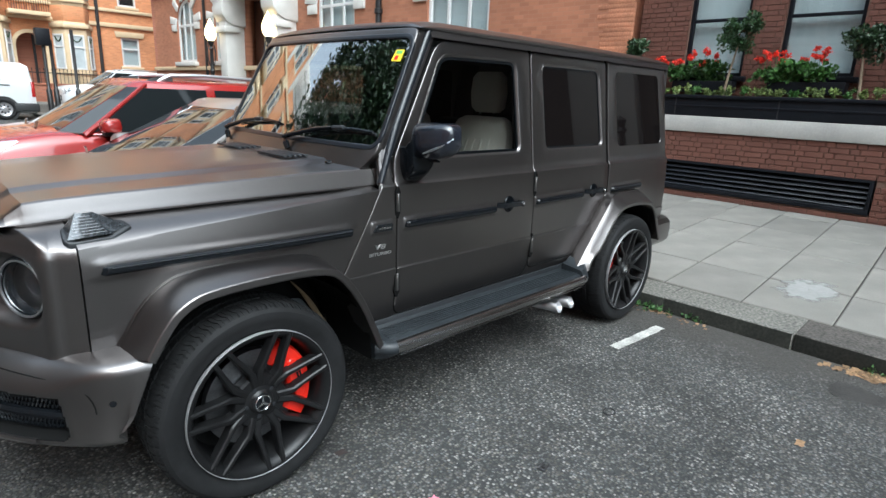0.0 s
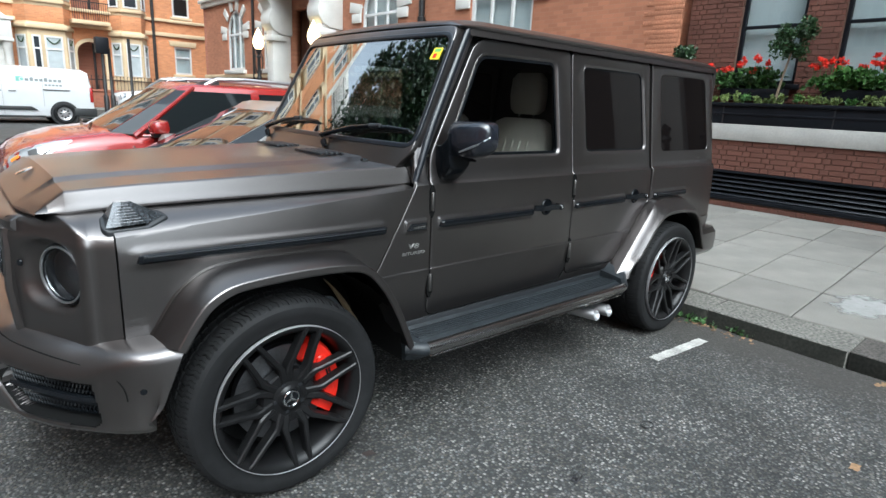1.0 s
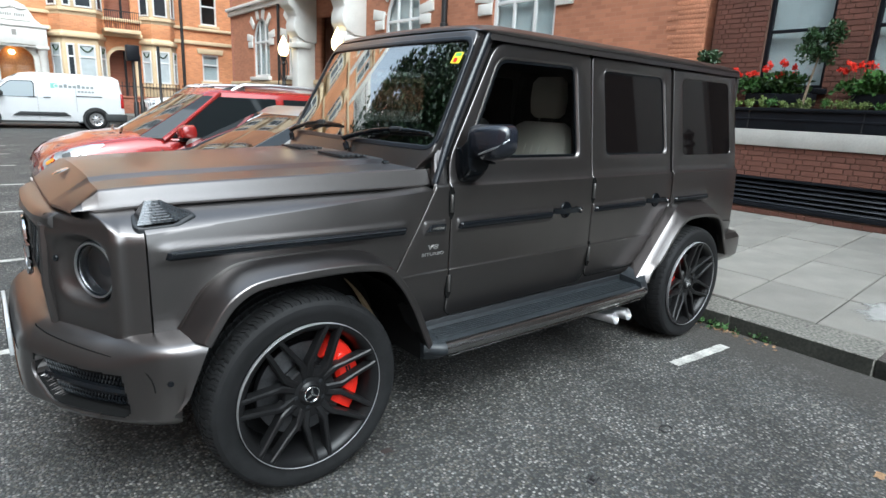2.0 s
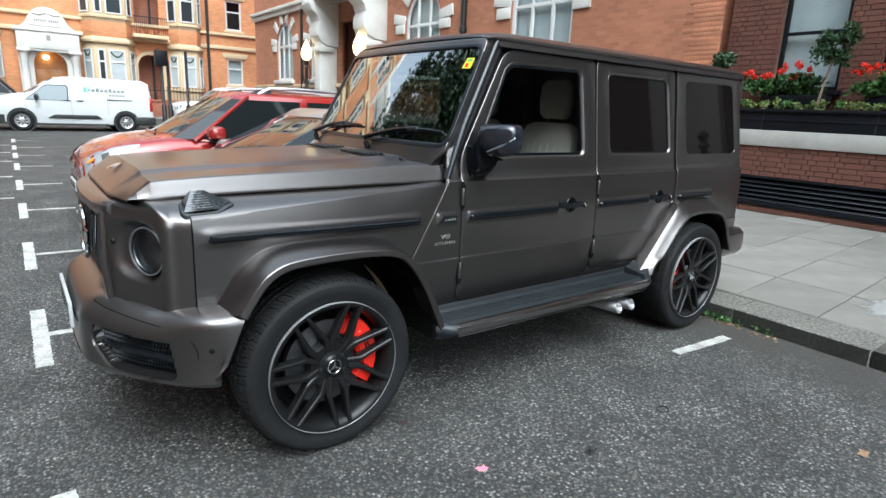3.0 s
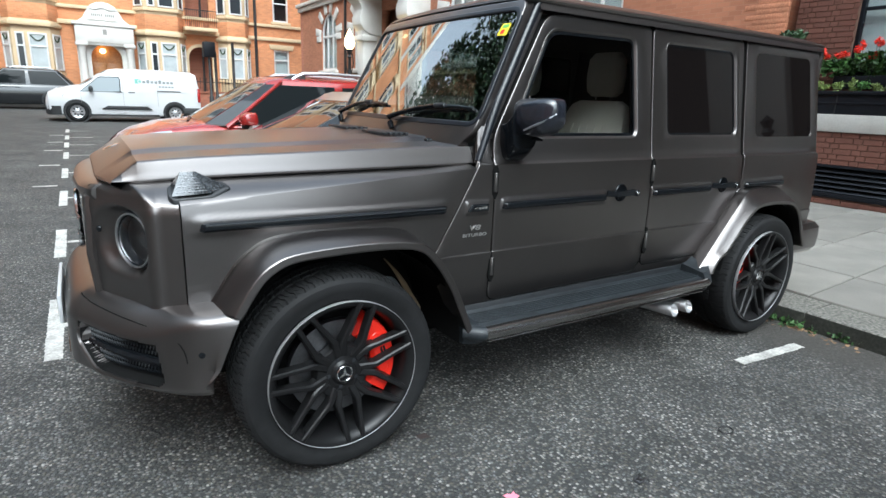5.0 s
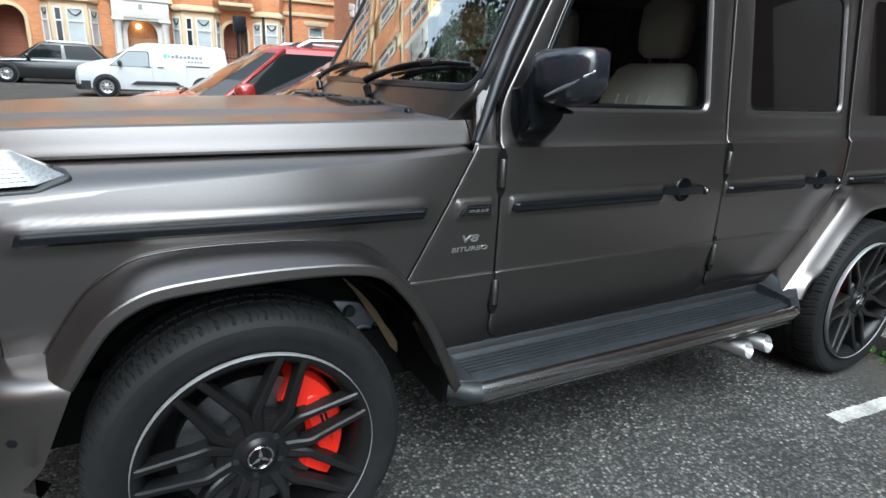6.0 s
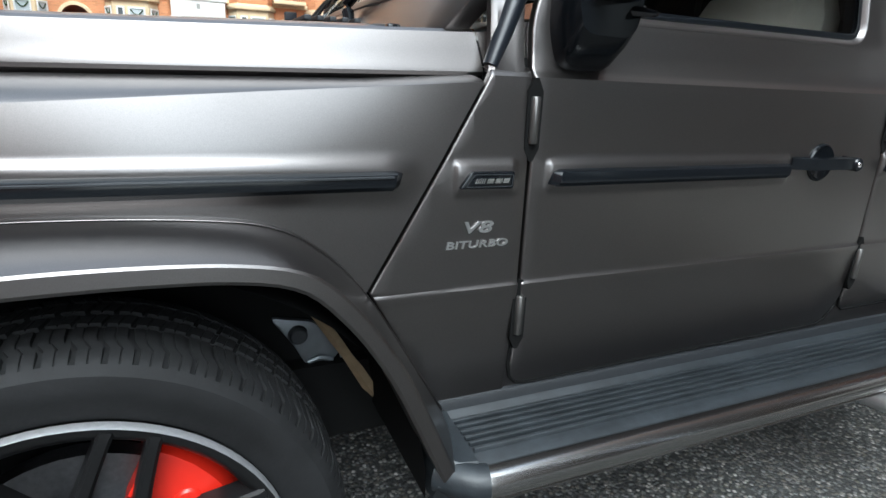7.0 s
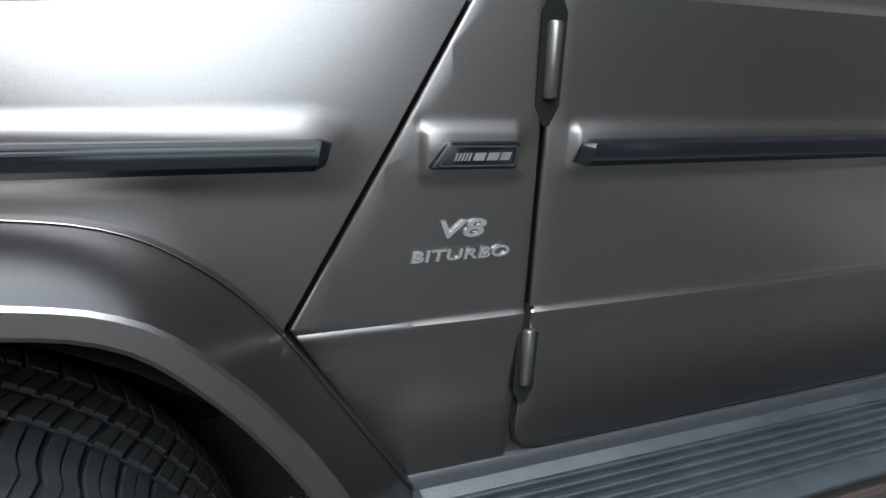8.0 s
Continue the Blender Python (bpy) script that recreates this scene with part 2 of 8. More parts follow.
    for f in ((0, 1, 3, 2), (4, 6, 7, 5), (0, 4, 5, 1), (2, 3, 7, 6), (0, 2, 6, 4), (1, 5, 7, 3)):
        bm.faces.new([v[i] for i in f])
    bmesh.ops.recalc_face_normals(bm, faces=bm.faces)
    return soften(bm, bevel, segments)


def join(*bms):
    out = bms[0]
    for b in bms[1:]:
        me = bpy.data.meshes.new("joined")
        b.to_mesh(me)
        b.free()
        out.from_mesh(me)
        bpy.data.meshes.remove(me)
    return out


def moved(bm, m):
    bmesh.ops.transform(bm, matrix=m, verts=bm.verts)
    return bm


def prism(pts, lo, hi, axis="Y", bevel=0.0, segments=2):
    """A polygon drawn out along an axis. Points are (x, z) for Y, (y, z) for X, (x, y) for Z."""
    put = {"Y": lambda p, d: (p[0], d, p[1]), "X": lambda p, d: (d, p[0], p[1]), "Z": lambda p, d: (p[0], p[1], d)}[axis]
    bm = bmesh.new()
    a, b = [bm.verts.new(put(p, lo)) for p in pts], [bm.verts.new(put(p, hi)) for p in pts]
    bm.faces.new(a), bm.faces.new(b[::-1])
    for i in range(len(pts)):
        j = (i + 1) % len(pts)
        bm.faces.new((a[i], b[i], b[j], a[j]))
    bmesh.ops.recalc_face_normals(bm, faces=bm.faces)
    return soften(bm, bevel, segments)


def loft(rows, closed=False, caps=False, wrap=False):
    """Skin over rows of points. closed: each row is a ring. wrap: the last row meets the first."""
    bm = bmesh.new()
    vs = [[bm.verts.new(p) for p in r] for r in rows]
    n = len(rows[0])
    for i in range(len(vs) if wrap else len(vs) - 1):
        a, b = vs[i], vs[(i + 1) % len(vs)]
        for k in range(n if closed else n - 1):
            q = (a[k], a[(k + 1) % n], b[(k + 1) % n], b[k])
            if len(set(q)) == 4:
                try:
                    bm.faces.new(q)
                except ValueError:
                    pass
    if caps:
        bm.faces.new(vs[0]), bm.faces.new(vs[-1][::-1])
    bmesh.ops.remove_doubles(bm, verts=bm.verts, dist=1e-6)
    bmesh.ops.recalc_face_normals(bm, faces=bm.faces)
    return bm


def lathe(profile, seg=48, axis="Z"):
    """Turn (radius, height) points about an axis through the origin."""
    rows = []
    for i in range(seg):
        a = 2 * math.pi * i / seg
        c, s = math.cos(a), math.sin(a)
        rows.append([(r * c, r * s, h) if axis == "Z" else (r * c, h, r * s) if axis == "Y" else (h, r * c, r * s) for r, h in profile])
    bm = loft(rows, wrap=True)
    for v in [v for v in bm.verts if not v.link_faces]:
        bm.verts.remove(v)
    return bm


def tube(path, radius, seg=10, closed=False):
    """A round bar along points; radius may be a list."""
    pts = [Vector(p) for p in path]
    rows = []
    up = Vector((0.013, 0.027, 1))
    for i, p in enumerate(pts):
        a = pts[max(0, i - 1)] if not closed else pts[i - 1]
        b = pts[min(len(pts) - 1, i + 1)] if not closed else pts[(i + 1) % len(pts)]
        d = (b - a).normalized()
        u = d.cross(up if abs(d.z) < 0.95 else Vector((1, 0.02, 0))).normalized()
        w = d.cross(u)
        r = radius[i] if isinstance(radius, (list, tuple)) else radius
        rows.append([p + r * (math.cos(2 * math.pi * k / seg) * u + math.sin(2 * math.pi * k / seg) * w) for k in range(seg)])
    return loft(rows, closed=True, caps=not closed, wrap=closed)


def rounded(pts, r, n=5):
    """A polygon with its corners rounded; r is one radius or one for each corner."""
    out = []
    for i, p in enumerate(pts):
        p = Vector(p)
        a, b = Vector(pts[i - 1]) - p, Vector(pts[(i + 1) % len(pts)]) - p
        k = r[i] if isinstance(r, (list, tuple)) else r
        k = min(k, a.length * 0.45, b.length * 0.45)
        if k < 1e-4:
            out.append(tuple(p))
            continue
        a, b = p + a.normalized() * k, p + b.normalized() * k
        for j in range(n + 1):
            t = j / n
            out.append(tuple((1 - t) ** 2 * a + 2 * t * (1 - t) * p + t * t * b))
    return out


def plate(outer, holes=(), thick=0.01, bevel=0.0, res=1):
    """A flat plate in x and z with holes and rounded edges; its front lies at y = -thick, its back at y = 0."""
    cu = bpy.data.curves.new("plate", "CURVE")
    cu.dimensions, cu.fill_mode = "2D", "BOTH"
    cu.extrude, cu.bevel_depth, cu.bevel_resolution, cu.offset = max(0.0, thick / 2 - bevel), bevel, res, -bevel
    for ring in (outer, *holes):
        sp = cu.splines.new("POLY")
        sp.points.add(len(ring) - 1)
        for q, p in zip(sp.points, ring):
            q.co = (p[0], p[1], 0, 1)
        sp.use_cyclic_u = True
    ob = bpy.data.objects.new("plate", cu)
    me = bpy.data.meshes.new_from_object(ob)
    bm = bmesh.new()
    bm.from_mesh(me)
    bpy.data.objects.remove(ob)
    bpy.data.curves.remove(cu)
    bpy.data.meshes.remove(me)
    bmesh.ops.remove_doubles(bm, verts=bm.verts, dist=1e-5)
    for v in bm.verts:
        x, z, y = v.co
        v.co = (x, -thick / 2 - y, z)
    bmesh.ops.recalc_face_normals(bm, faces=bm.faces)
    return bm


def sliced(bm, xs=(), zs=(), ys=()):
    for axis, values in (((1, 0, 0), xs), ((0, 0, 1), zs), ((0, 1, 0), ys)):
        for c in values:
            bmesh.ops.bisect_plane(bm, geom=bm.verts[:] + bm.edges[:] + bm.faces[:], dist=1e-5,
                                   plane_co=[c * a for a in axis], plane_no=axis)
    return bm


def ground_z(y):
    """The street climbs gently towards the crossing."""
    return 0.015 * max(0.0, min(y, 30.0) - 1.5)


def pave_z(x, y):
    """The pavement falls towards its kerb."""
    return ground_z(y) + 0.12 + 0.025 * (min(max(x, 3.35), 8.0) - 3.35)


def blotch(mat, centre, radii):
    """Fades a stain out unevenly towards its rim."""
    n, l = mat.node_tree.nodes, mat.node_tree.links
    tc = n["Texture Coordinate"]
    mp = n.new("ShaderNodeMapping")
    mp.vector_type = "TEXTURE"
    mp.inputs["Location"].default_value, mp.inputs["Scale"].default_value = centre, radii
    l.new(tc.outputs["Object"], mp.inputs["Vector"])
    ln = n.new("ShaderNodeVectorMath")
    ln.operation = "LENGTH"
    l.new(mp.outputs[0], ln.inputs[0])
    no = n.new("ShaderNodeTexNoise")
    no.inputs["Scale"].default_value, no.inputs["Detail"].default_value = 7.0, 8
    l.new(tc.outputs["Object"], no.inputs["Vector"])
    ad = n.new("ShaderNodeMath")
    ad.operation = "MULTIPLY_ADD"
    ad.inputs[1].default_value = 1.1
    l.new(no.outputs["Fac"], ad.inputs[0]), l.new(ln.outputs["Value"], ad.inputs[2])
    mr = n.new("ShaderNodeMapRange")
    mr.inputs["From Min"].default_value, mr.inputs["From Max"].default_value = 1.08, 1.32
    mr.inputs["To Min"].default_value, mr.inputs["To Max"].default_value = 0.9, 0.0
    l.new(ad.outputs[0], mr.inputs["Value"]), l.new(mr.outputs[0], n["Principled BSDF"].inputs["Alpha"])


blotch(CEMENT_STAIN, (4.40, -1.80, 0.15), (0.46, 0.29, 1.0))

# ---- ground: one sheet of asphalt, its markings, kerb and paved footway ----
def road_mesh():
    ys = [-900, -300, -60, -30, -12, -6, -3, 0, 1.5, 6, 12, 20, 30, 60, 300, 900]
    xs = [-900, -300, -60, -30, -14, -6, 0, 3.2, 20, 60, 300, 900]
    return loft([[(x, y, ground_z(y)) for x in xs] for y in ys])


ground = solid("ground", road_mesh(), ASPHALT, "grey asphalt road with pale worn chippings", "road", kind="structure")


def paint_strip(x0, x1, y0, y1, seed):
    """A thin painted bar with a worn, uneven edge."""
    rnd = random.Random(seed)
    n = max(4, int(max(x1 - x0, y1 - y0) / 0.02))
    along_x = (x1 - x0) > (y1 - y0)
    rows = []
    for i in range(n + 1):
        t = i / n
        a, b = rnd.uniform(-0.004, 0.004), rnd.uniform(-0.004, 0.004)
        if along_x:
            x = x0 + (x1 - x0) * t + (rnd.uniform(-0.01, 0.01) if i in (0, n) else 0)
            rows.append([(x, y0 + a, ground_z(y0) + 0.004), (x, y1 + b, ground_z(y1) + 0.004)])
        else:
            y = y0 + (y1 - y0) * t
            rows.append([(x0 + a, y, ground_z(y) + 0.0045), (x1 + b, y, ground_z(y) + 0.0045)])
    return loft(rows)


for k, ty in enumerate((-1.17, 1.20, 3.37, 5.71, 7.95, 10.35, 12.36, 14.2, 16.2)):
    mark = solid("bay_marking", paint_strip(-1.06, -0.972, ty - 0.53, ty + 0.53, k), ROAD_PAINT, "worn white painted bay marking on the asphalt", "road marking", "parking bay markings", "structure")
    part("bay_line", paint_strip(-0.968, -0.46, ty - 0.036, ty + 0.036, 50 + k), ROAD_PAINT, mark)
    part("bay_line", moved(paint_strip(2.39, 2.99, -0.036, 0.036, 80 + k), pose(0, ty + 0.19, ground_z(ty), 0, 0, -4.2)), ROAD_PAINT, mark)
for k, ty in enumerate((6.70, 8.93, 11.25, 13.0, 14.85)):
    solid("bay_dash", paint_strip(-1.39, -1.09, ty - 0.05, ty + 0.05, 120 + k), ROAD_PAINT, "short worn white painted dash on the asphalt", "road marking", "parking bay dashes", "structure")

# kerb of granite blocks
kerb = tagged(new("kerb"), "granite kerb stones along the parking bays", "kerb", kind="structure")
footway = solid("pavement", loft([[(x, y, pave_z(x, y) - 0.012) for x in (3.40, 8.0, 8.75)] for y in (-60, -12, -3, 1.5, 10, 20, 24.2)]), JOINT, "paved footway of pale concrete slabs", "pavement", kind="structure")
solid("pavement_far", loft([[(x, y, ground_z(y) + (0.11 if k else -0.05)) for k, y in enumerate((29.98, 30.0, 32.2))] for x in (-40, -10, 10, 40)]), SLAB, "far footway with a kerb", "pavement", kind="structure")
solid("pavement_west", loft([[(x, y, ground_z(y) + z) for x, z in ((-10.0, -0.05), (-10.02, 0.12), (-13.6, 0.16))] for y in (-60, 1.5, 30)]), SLAB, "opposite footway with a kerb", "pavement", kind="structure")

# ---- brick house with the planted ledge ----
near_house = thing("house", "dark red brick house with a black planter ledge and vents at its foot", "house", kind="structure")
WX, FX = 8.70, 7.90
near_windows = [(-0.02, -0.98), (1.37, 0.46)]
holes = [[(-a, 2.05), (-b, 2.05), (-b, 4.05), (-a, 4.05)] for a, b in near_windows]
FACE_N = Matrix.Translation((WX, 0, 0)) @ pose(0, 0, 0, 0, 0, -90)     # local x is -y, front towards -x
near_wall = part("wall", moved(plate([(-2.2, 0), (2.8, 0), (2.8, 16), (-2.2, 16)], holes, 0.30), FACE_N @ pose(0, 0.30, 0)), MORTAR, near_house, "dark red brick wall", 0)
part("inner_wall", box(9.6, 9.8, -2.8, 2.2, 0, 16), UNLIT_ROOM, near_house, "near-black wall standing in for the unlit room behind", 0)
base_wall = part("ledge_wall", join(box(FX + 0.012, FX + 0.2, -2.8, 2.2, 0.0, 0.325), box(FX + 0.012, FX + 0.2, -2.8, -1.62, 0.325, 0.77), box(FX + 0.012, FX + 0.2, -2.8, 2.2, 0.77, 1.21), box(FX + 0.19, FX + 0.35, -2.8, 2.2, 0.2, 1.2)), MORTAR, near_house, "low dark red brick wall", 0)
part("white_band", box(FX - 0.030, FX + 0.25, -2.8, 2.2, 1.21, 1.44, 0.012), BAND_PAINT, near_house, "white painted stone band")
fascia = part("fascia", join(box(FX - 0.01, FX + 0.10, -2.8, 2.2, 1.444, 1.72, 0.006), box(FX - 0.045, FX + 0.12, -2.8, 2.2, 1.70, 1.745, 0.008), box(FX - 0.022, FX, -2.8, 2.2, 1.575, 1.60, 0.005)), BLACK_PAINT, near_house, "black painted planter fascia")
for k in range(3):
    part("fascia_seam", box(FX - 0.016, FX - 0.009, 1.05 - 1.42 * k, 1.066 - 1.42 * k, 1.45, 1.70), BLACK_IRON, fascia)
part("planter_soil", box(FX + 0.09, WX, -2.8, 2.2, 1.4, 1.70), JOINT, near_house, "dark planter soil")
vent = part("vent", join(box(FX + 0.16, FX + 0.19, -1.60, 2.2, 0.325, 0.77)), material("vent_black", (0.008, 0.009, 0.011), 0.6), near_house, "black louvred vent")
part("vent_frame", join(box(FX - 0.012, FX + 0.05, -1.60, 2.2, 0.325, 0.392, 0.006), box(FX - 0.012, FX + 0.05, -1.60, 2.2, 0.735, 0.77, 0.006), box(FX - 0.012, FX + 0.05, -1.60, -1.555, 0.39, 0.74, 0.006)), BLACK_PAINT, vent)
VENT_PAINT = material("vent_slat_paint", (0.014, 0.016, 0.020), 0.38, grain=0.25, grain_size=30, stain=0.3, stain_size=3)
for k in range(5):
    z = 0.405 + 0.066 * k
    part("vent_slat", prism([(FX + 0.002, z), (FX + 0.012, z - 0.004), (FX + 0.13, z + 0.075), (FX + 0.118, z + 0.082)], -1.56, 2.2, "Y", 0.003), VENT_PAINT, vent)


def sash(house, m, u0, u1, z0, z1, frame_mat, bar=0.06, rail=0.5, lights=1, arch=0.0, inside=BLIND, deep=0.12, name="window", cords=()):
    """A window in local face coordinates (x along, front towards -y): frame, panes and a blind or a near-black sheet
    for the unlit room behind.
    """
    def outline(d):
        if not arch:
            return [(u0 + d, z0 + d), (u1 - d, z0 + d), (u1 - d, z1 - d), (u0 + d, z1 - d)]
        c, r = (u0 + u1) / 2, (u1 - u0) / 2 - d
        return [(u0 + d, z0 + d), (u1 - d, z0 + d)] + [(c + r * math.cos(a), z1 - arch + (arch - d) * math.sin(a)) for a in np.linspace(0, math.pi, 15)]
    fr = plate(outline(0.0), [outline(bar)], 0.07, 0.006, 1)
    zm = z0 + (z1 - z0) * rail
    fr = join(fr, box(u0 + bar * 0.8, u1 - bar * 0.8, -0.06, 0, zm - bar * 0.42, zm + bar * 0.42, 0.004))
    for k in range(1, lights):
        u = u0 + (u1 - u0) * k / lights
        fr = join(fr, box(u - bar * 0.4, u + bar * 0.4, -0.062, 0, z0 + bar * 0.8, z1 - bar * 0.8 - (0.05 if arch else 0), 0.004))
    w = part(name, moved(fr, m @ pose(0, deep, 0)), frame_mat, house, "painted sash window", 30)
    part("pane", moved(plate(outline(bar * 0.6), [], 0.004), m @ pose(0, deep - 0.02, 0)), PANE, w, "", 0)
    if inside is BLIND:
        part("blind", moved(box(u0, u1, 0.0, 0.01, z0, z1), m @ pose(0, deep + 0.07, 0)), BLIND, w, "pale blind", 0)
    else:
        part("curtain", moved(loft([[(u, 0.02 + 0.025 * math.sin(u * 60), z0), (u, 0.02 + 0.025 * math.sin(u * 60), z1)] for u in np.linspace(u0, u0 + 0.22 * (u1 - u0), 12)]), m @ pose(0, deep + 0.12, 0)), BLIND, w, "pale curtain")
        part("dark_opening", moved(box(u0, u1, 0.0, 0.02, z0, z1), m @ pose(0, deep + 0.35, 0)), UNLIT_ROOM, w, "", 0)
    return w


for a, b in near_windows:
    w = sash(near_house, FACE_N, -a, -b, 2.05, 4.05, BLACK_PAINT, 0.055, 0.42, 1)
    part("sill", moved(box(-a - 0.08, -b + 0.08, -0.10, 0.10, 1.97, 2.05, 0.01), FACE_N), BLACK_PAINT, w, "black sill")
    part("window_box", moved(box(-a + 0.0, -b - 0.0, -0.34, -0.12, 1.80, 1.965, 0.008), FACE_N), BLACK_PAINT, w, "black window box")


# ---- orange brick house with arched windows and a white porch ----
OX = 8.40
orange_house = thing("house", "orange brick mansion block with white arched windows and porch", "house", kind="structure")
FACE_O = Matrix.Translation((OX, 0, 0)) @ pose(0, 0, 0, 0, 0, -90)
arches = [(5.38, 7.22), (9.95, 11.65), (16.65, 18.25), (19.95, 21.65)]


def arch_ring(y0, y1, z0, spring, n=16):
    c, r = -(y0 + y1) / 2, (y1 - y0) / 2
    return [(-y1, z0), (-y0, z0)] + [(c + r * math.cos(a), spring + r * math.sin(a)) for a in np.linspace(0, math.pi, n)]


openings = [arch_ring(a, b, 2.45, 3.85) for a, b in arches]
upper = [[(-b, 6.3), (-a, 6.3), (-a, 8.3), (-b, 8.3)] for a, b in arches] + [[(-b, 9.9), (-a, 9.9), (-a, 11.8), (-b, 11.8)] for a, b in arches]
porch_hole = [(-15.9, 0.6), (-13.4, 0.6), (-13.4, 4.3), (-15.9, 4.3)]
part("wall", moved(plate([(-24.3, 0), (-2.2, 0), (-2.2, 17), (-24.3, 17)], [*openings, *upper, porch_hole], 0.35), FACE_O @ pose(0, 0.35, 0)), ORANGE_BRICK, orange_house, "orange brick wall", 0)
part("side_wall", join(box(OX, OX + 14, 24.0, 24.296, 0, 17), box(OX + 0.005, OX + 0.30, 2.205, 2.5, 0, 17), box(OX + 1.2, OX + 1.4, 2.3, 24, 0, 17)), RED_BRICK, orange_house, "red brick side wall", 0)
part("worn_brick_edge", join(*[box(OX - 0.004 - 0.002 * (k % 3), OX + 0.06, 2.195 + 0.002 * (k % 2), 2.2 + 0.52 + (0.11 if k % 2 else 0.0) + 0.05 * math.sin(k * 2.7), 1.70 + 0.075 * k, 1.771 + 0.075 * k, 0.0015) for k in range(50)]), material("bare_orange_brick", (0.47, 0.20, 0.11), 0.9, grain=0.25, grain_size=40, stain=0.3, stain_size=3, bump=0.004, bump_size=50, piece=0.14), orange_house, "worn bare brick edge")
for a, b in arches:
    w = sash(orange_house, FACE_O, -b, -a, 2.45, 3.85 + (b - a) / 2, WHITE_PAINT, 0.09, 0.60, 3 if b - a > 1.65 else 2, (b - a) / 2)
    part("sill", moved(box(-b - 0.15, -a + 0.15, -0.14, 0.10, 2.30, 2.448, 0.02), FACE_O), WHITE_STONE, w, "white stone sill")
    c, r = -(a + b) / 2, (b - a) / 2
    for k in range(11):
        t = math.pi * (k + 0.5) / 11
        if k % 2 == 0:
            dt, r1 = 0.135, (r + 0.58 if k in (0, 10) else r + 0.50)
            pts = [(c + q * math.cos(t + s * dt), 3.85 + q * math.sin(t + s * dt)) for q, s in ((r + 0.005, -1), (r1, -0.72), (r1, 0.72), (r + 0.005, 1))]
            part("arch_stone", moved(prism(pts, -0.05, 0.05, "Y", 0.01), FACE_O), WHITE_STONE, w, "white painted arch stone")
    for u0, u1 in ((-b - 0.45, -b - 0.01), (-a + 0.01, -a + 0.45)):
        part("spring_stone", moved(box(u0, u1, -0.055, 0.05, 3.62, 3.86, 0.012), FACE_O), WHITE_STONE, w, "white painted spring stone")
    for z0 in (6.3, 9.9):
        u = sash(orange_house, FACE_O, -b, -a, z0, z0 + (2.0 if z0 < 9 else 1.9), WHITE_PAINT, 0.09, 0.5, 2, inside=BLIND)
        part("sill", moved(box(-b - 0.12, -a + 0.12, -0.10, 0.10, z0 - 0.14, z0 - 0.002, 0.02), FACE_O), WHITE_STONE, u, "white stone sill")
part("string_course", moved(join(box(-24.32, -2.2, -0.12, 0.02, 5.02, 5.20, 0.02), box(-24.34, -2.2, -0.22, 0.02, 5.20, 5.34, 0.03)), FACE_O), WHITE_STONE, orange_house, "pale stone cornice")
part("string_course", moved(box(-24.32, -2.2, -0.08, 0.02, 2.14, 2.28, 0.02), FACE_O), STONE, orange_house, "pale stone string course")
part("roof_edge", moved(box(-24.4, -2.1, -0.35, 0.3, 16.8, 17.2, 0.05), FACE_O), WHITE_STONE, orange_house, "white roof cornice")
part("drainpipe", join(tube([(OX - 0.08, 8.87, 0.3), (OX - 0.08, 8.87, 16.5)], 0.075, 12), *[moved(lathe([(0.075, -0.06), (0.1, -0.05), (0.1, 0.05), (0.075, 0.06)], 14), pose(OX - 0.08, 8.87, z)) for z in (1.6, 3.5, 5.0, 7.2)]), BLACK_IRON, orange_house, "black cast-iron drainpipe")
part("drainpipe", tube([(OX - 0.06, 18.95, 0.4), (OX - 0.06, 18.95, 16.5)], 0.05, 10), BLACK_IRON, orange_house, "dark drainpipe")

# white porch with scroll brackets
porch = part("porch", join(box(7.75, OX, 12.75, 13.30, 0.3, 4.55, 0.03), box(7.75, OX, 16.0, 16.5, 0.3, 4.55, 0.03), box(7.45, OX, 12.45, 16.8, 4.9, 5.35, 0.04), box(7.35, OX, 12.35, 16.9, 5.30, 5.5, 0.04)), WHITE_STONE, orange_house, "white painted stone porch")
for y in (13.02, 16.25):
    prof = [(8.42, 5.0), (7.40, 5.0), (7.34, 4.80), (7.42, 4.58), (7.60, 4.45), (7.68, 4.25), (7.60, 4.02), (7.62, 3.80), (7.75, 3.62), (8.0, 3.50), (8.42, 3.46)]
    part("scroll_bracket", prism(prof, y - 0.36, y + 0.36, "Y", 0.04), WHITE_STONE, porch, "white scroll bracket")
    part("capital", box(7.66, 8.2, y - 0.36, y + 0.36, 3.28, 3.46, 0.03), WHITE_STONE, porch, "white capital")
part("porch_door", box(8.72, 8.80, 13.4, 15.9, 0.6, 4.3, 0.01), material("dark_door", (0.06, 0.025, 0.015), 0.4, grain=0.2), porch, "dark red-brown front door")
part("porch_column", moved(lathe([(0.18, 0.4), (0.20, 0.5), (0.16, 0.6), (0.14, 3.9), (0.18, 4.0), (0.2, 4.2), (0.22, 4.3)], 20), pose(8.35, 14.3, 0)), STONE, porch, "cream stone column")

# railings and lamp posts before it
RAIL_X = 7.70


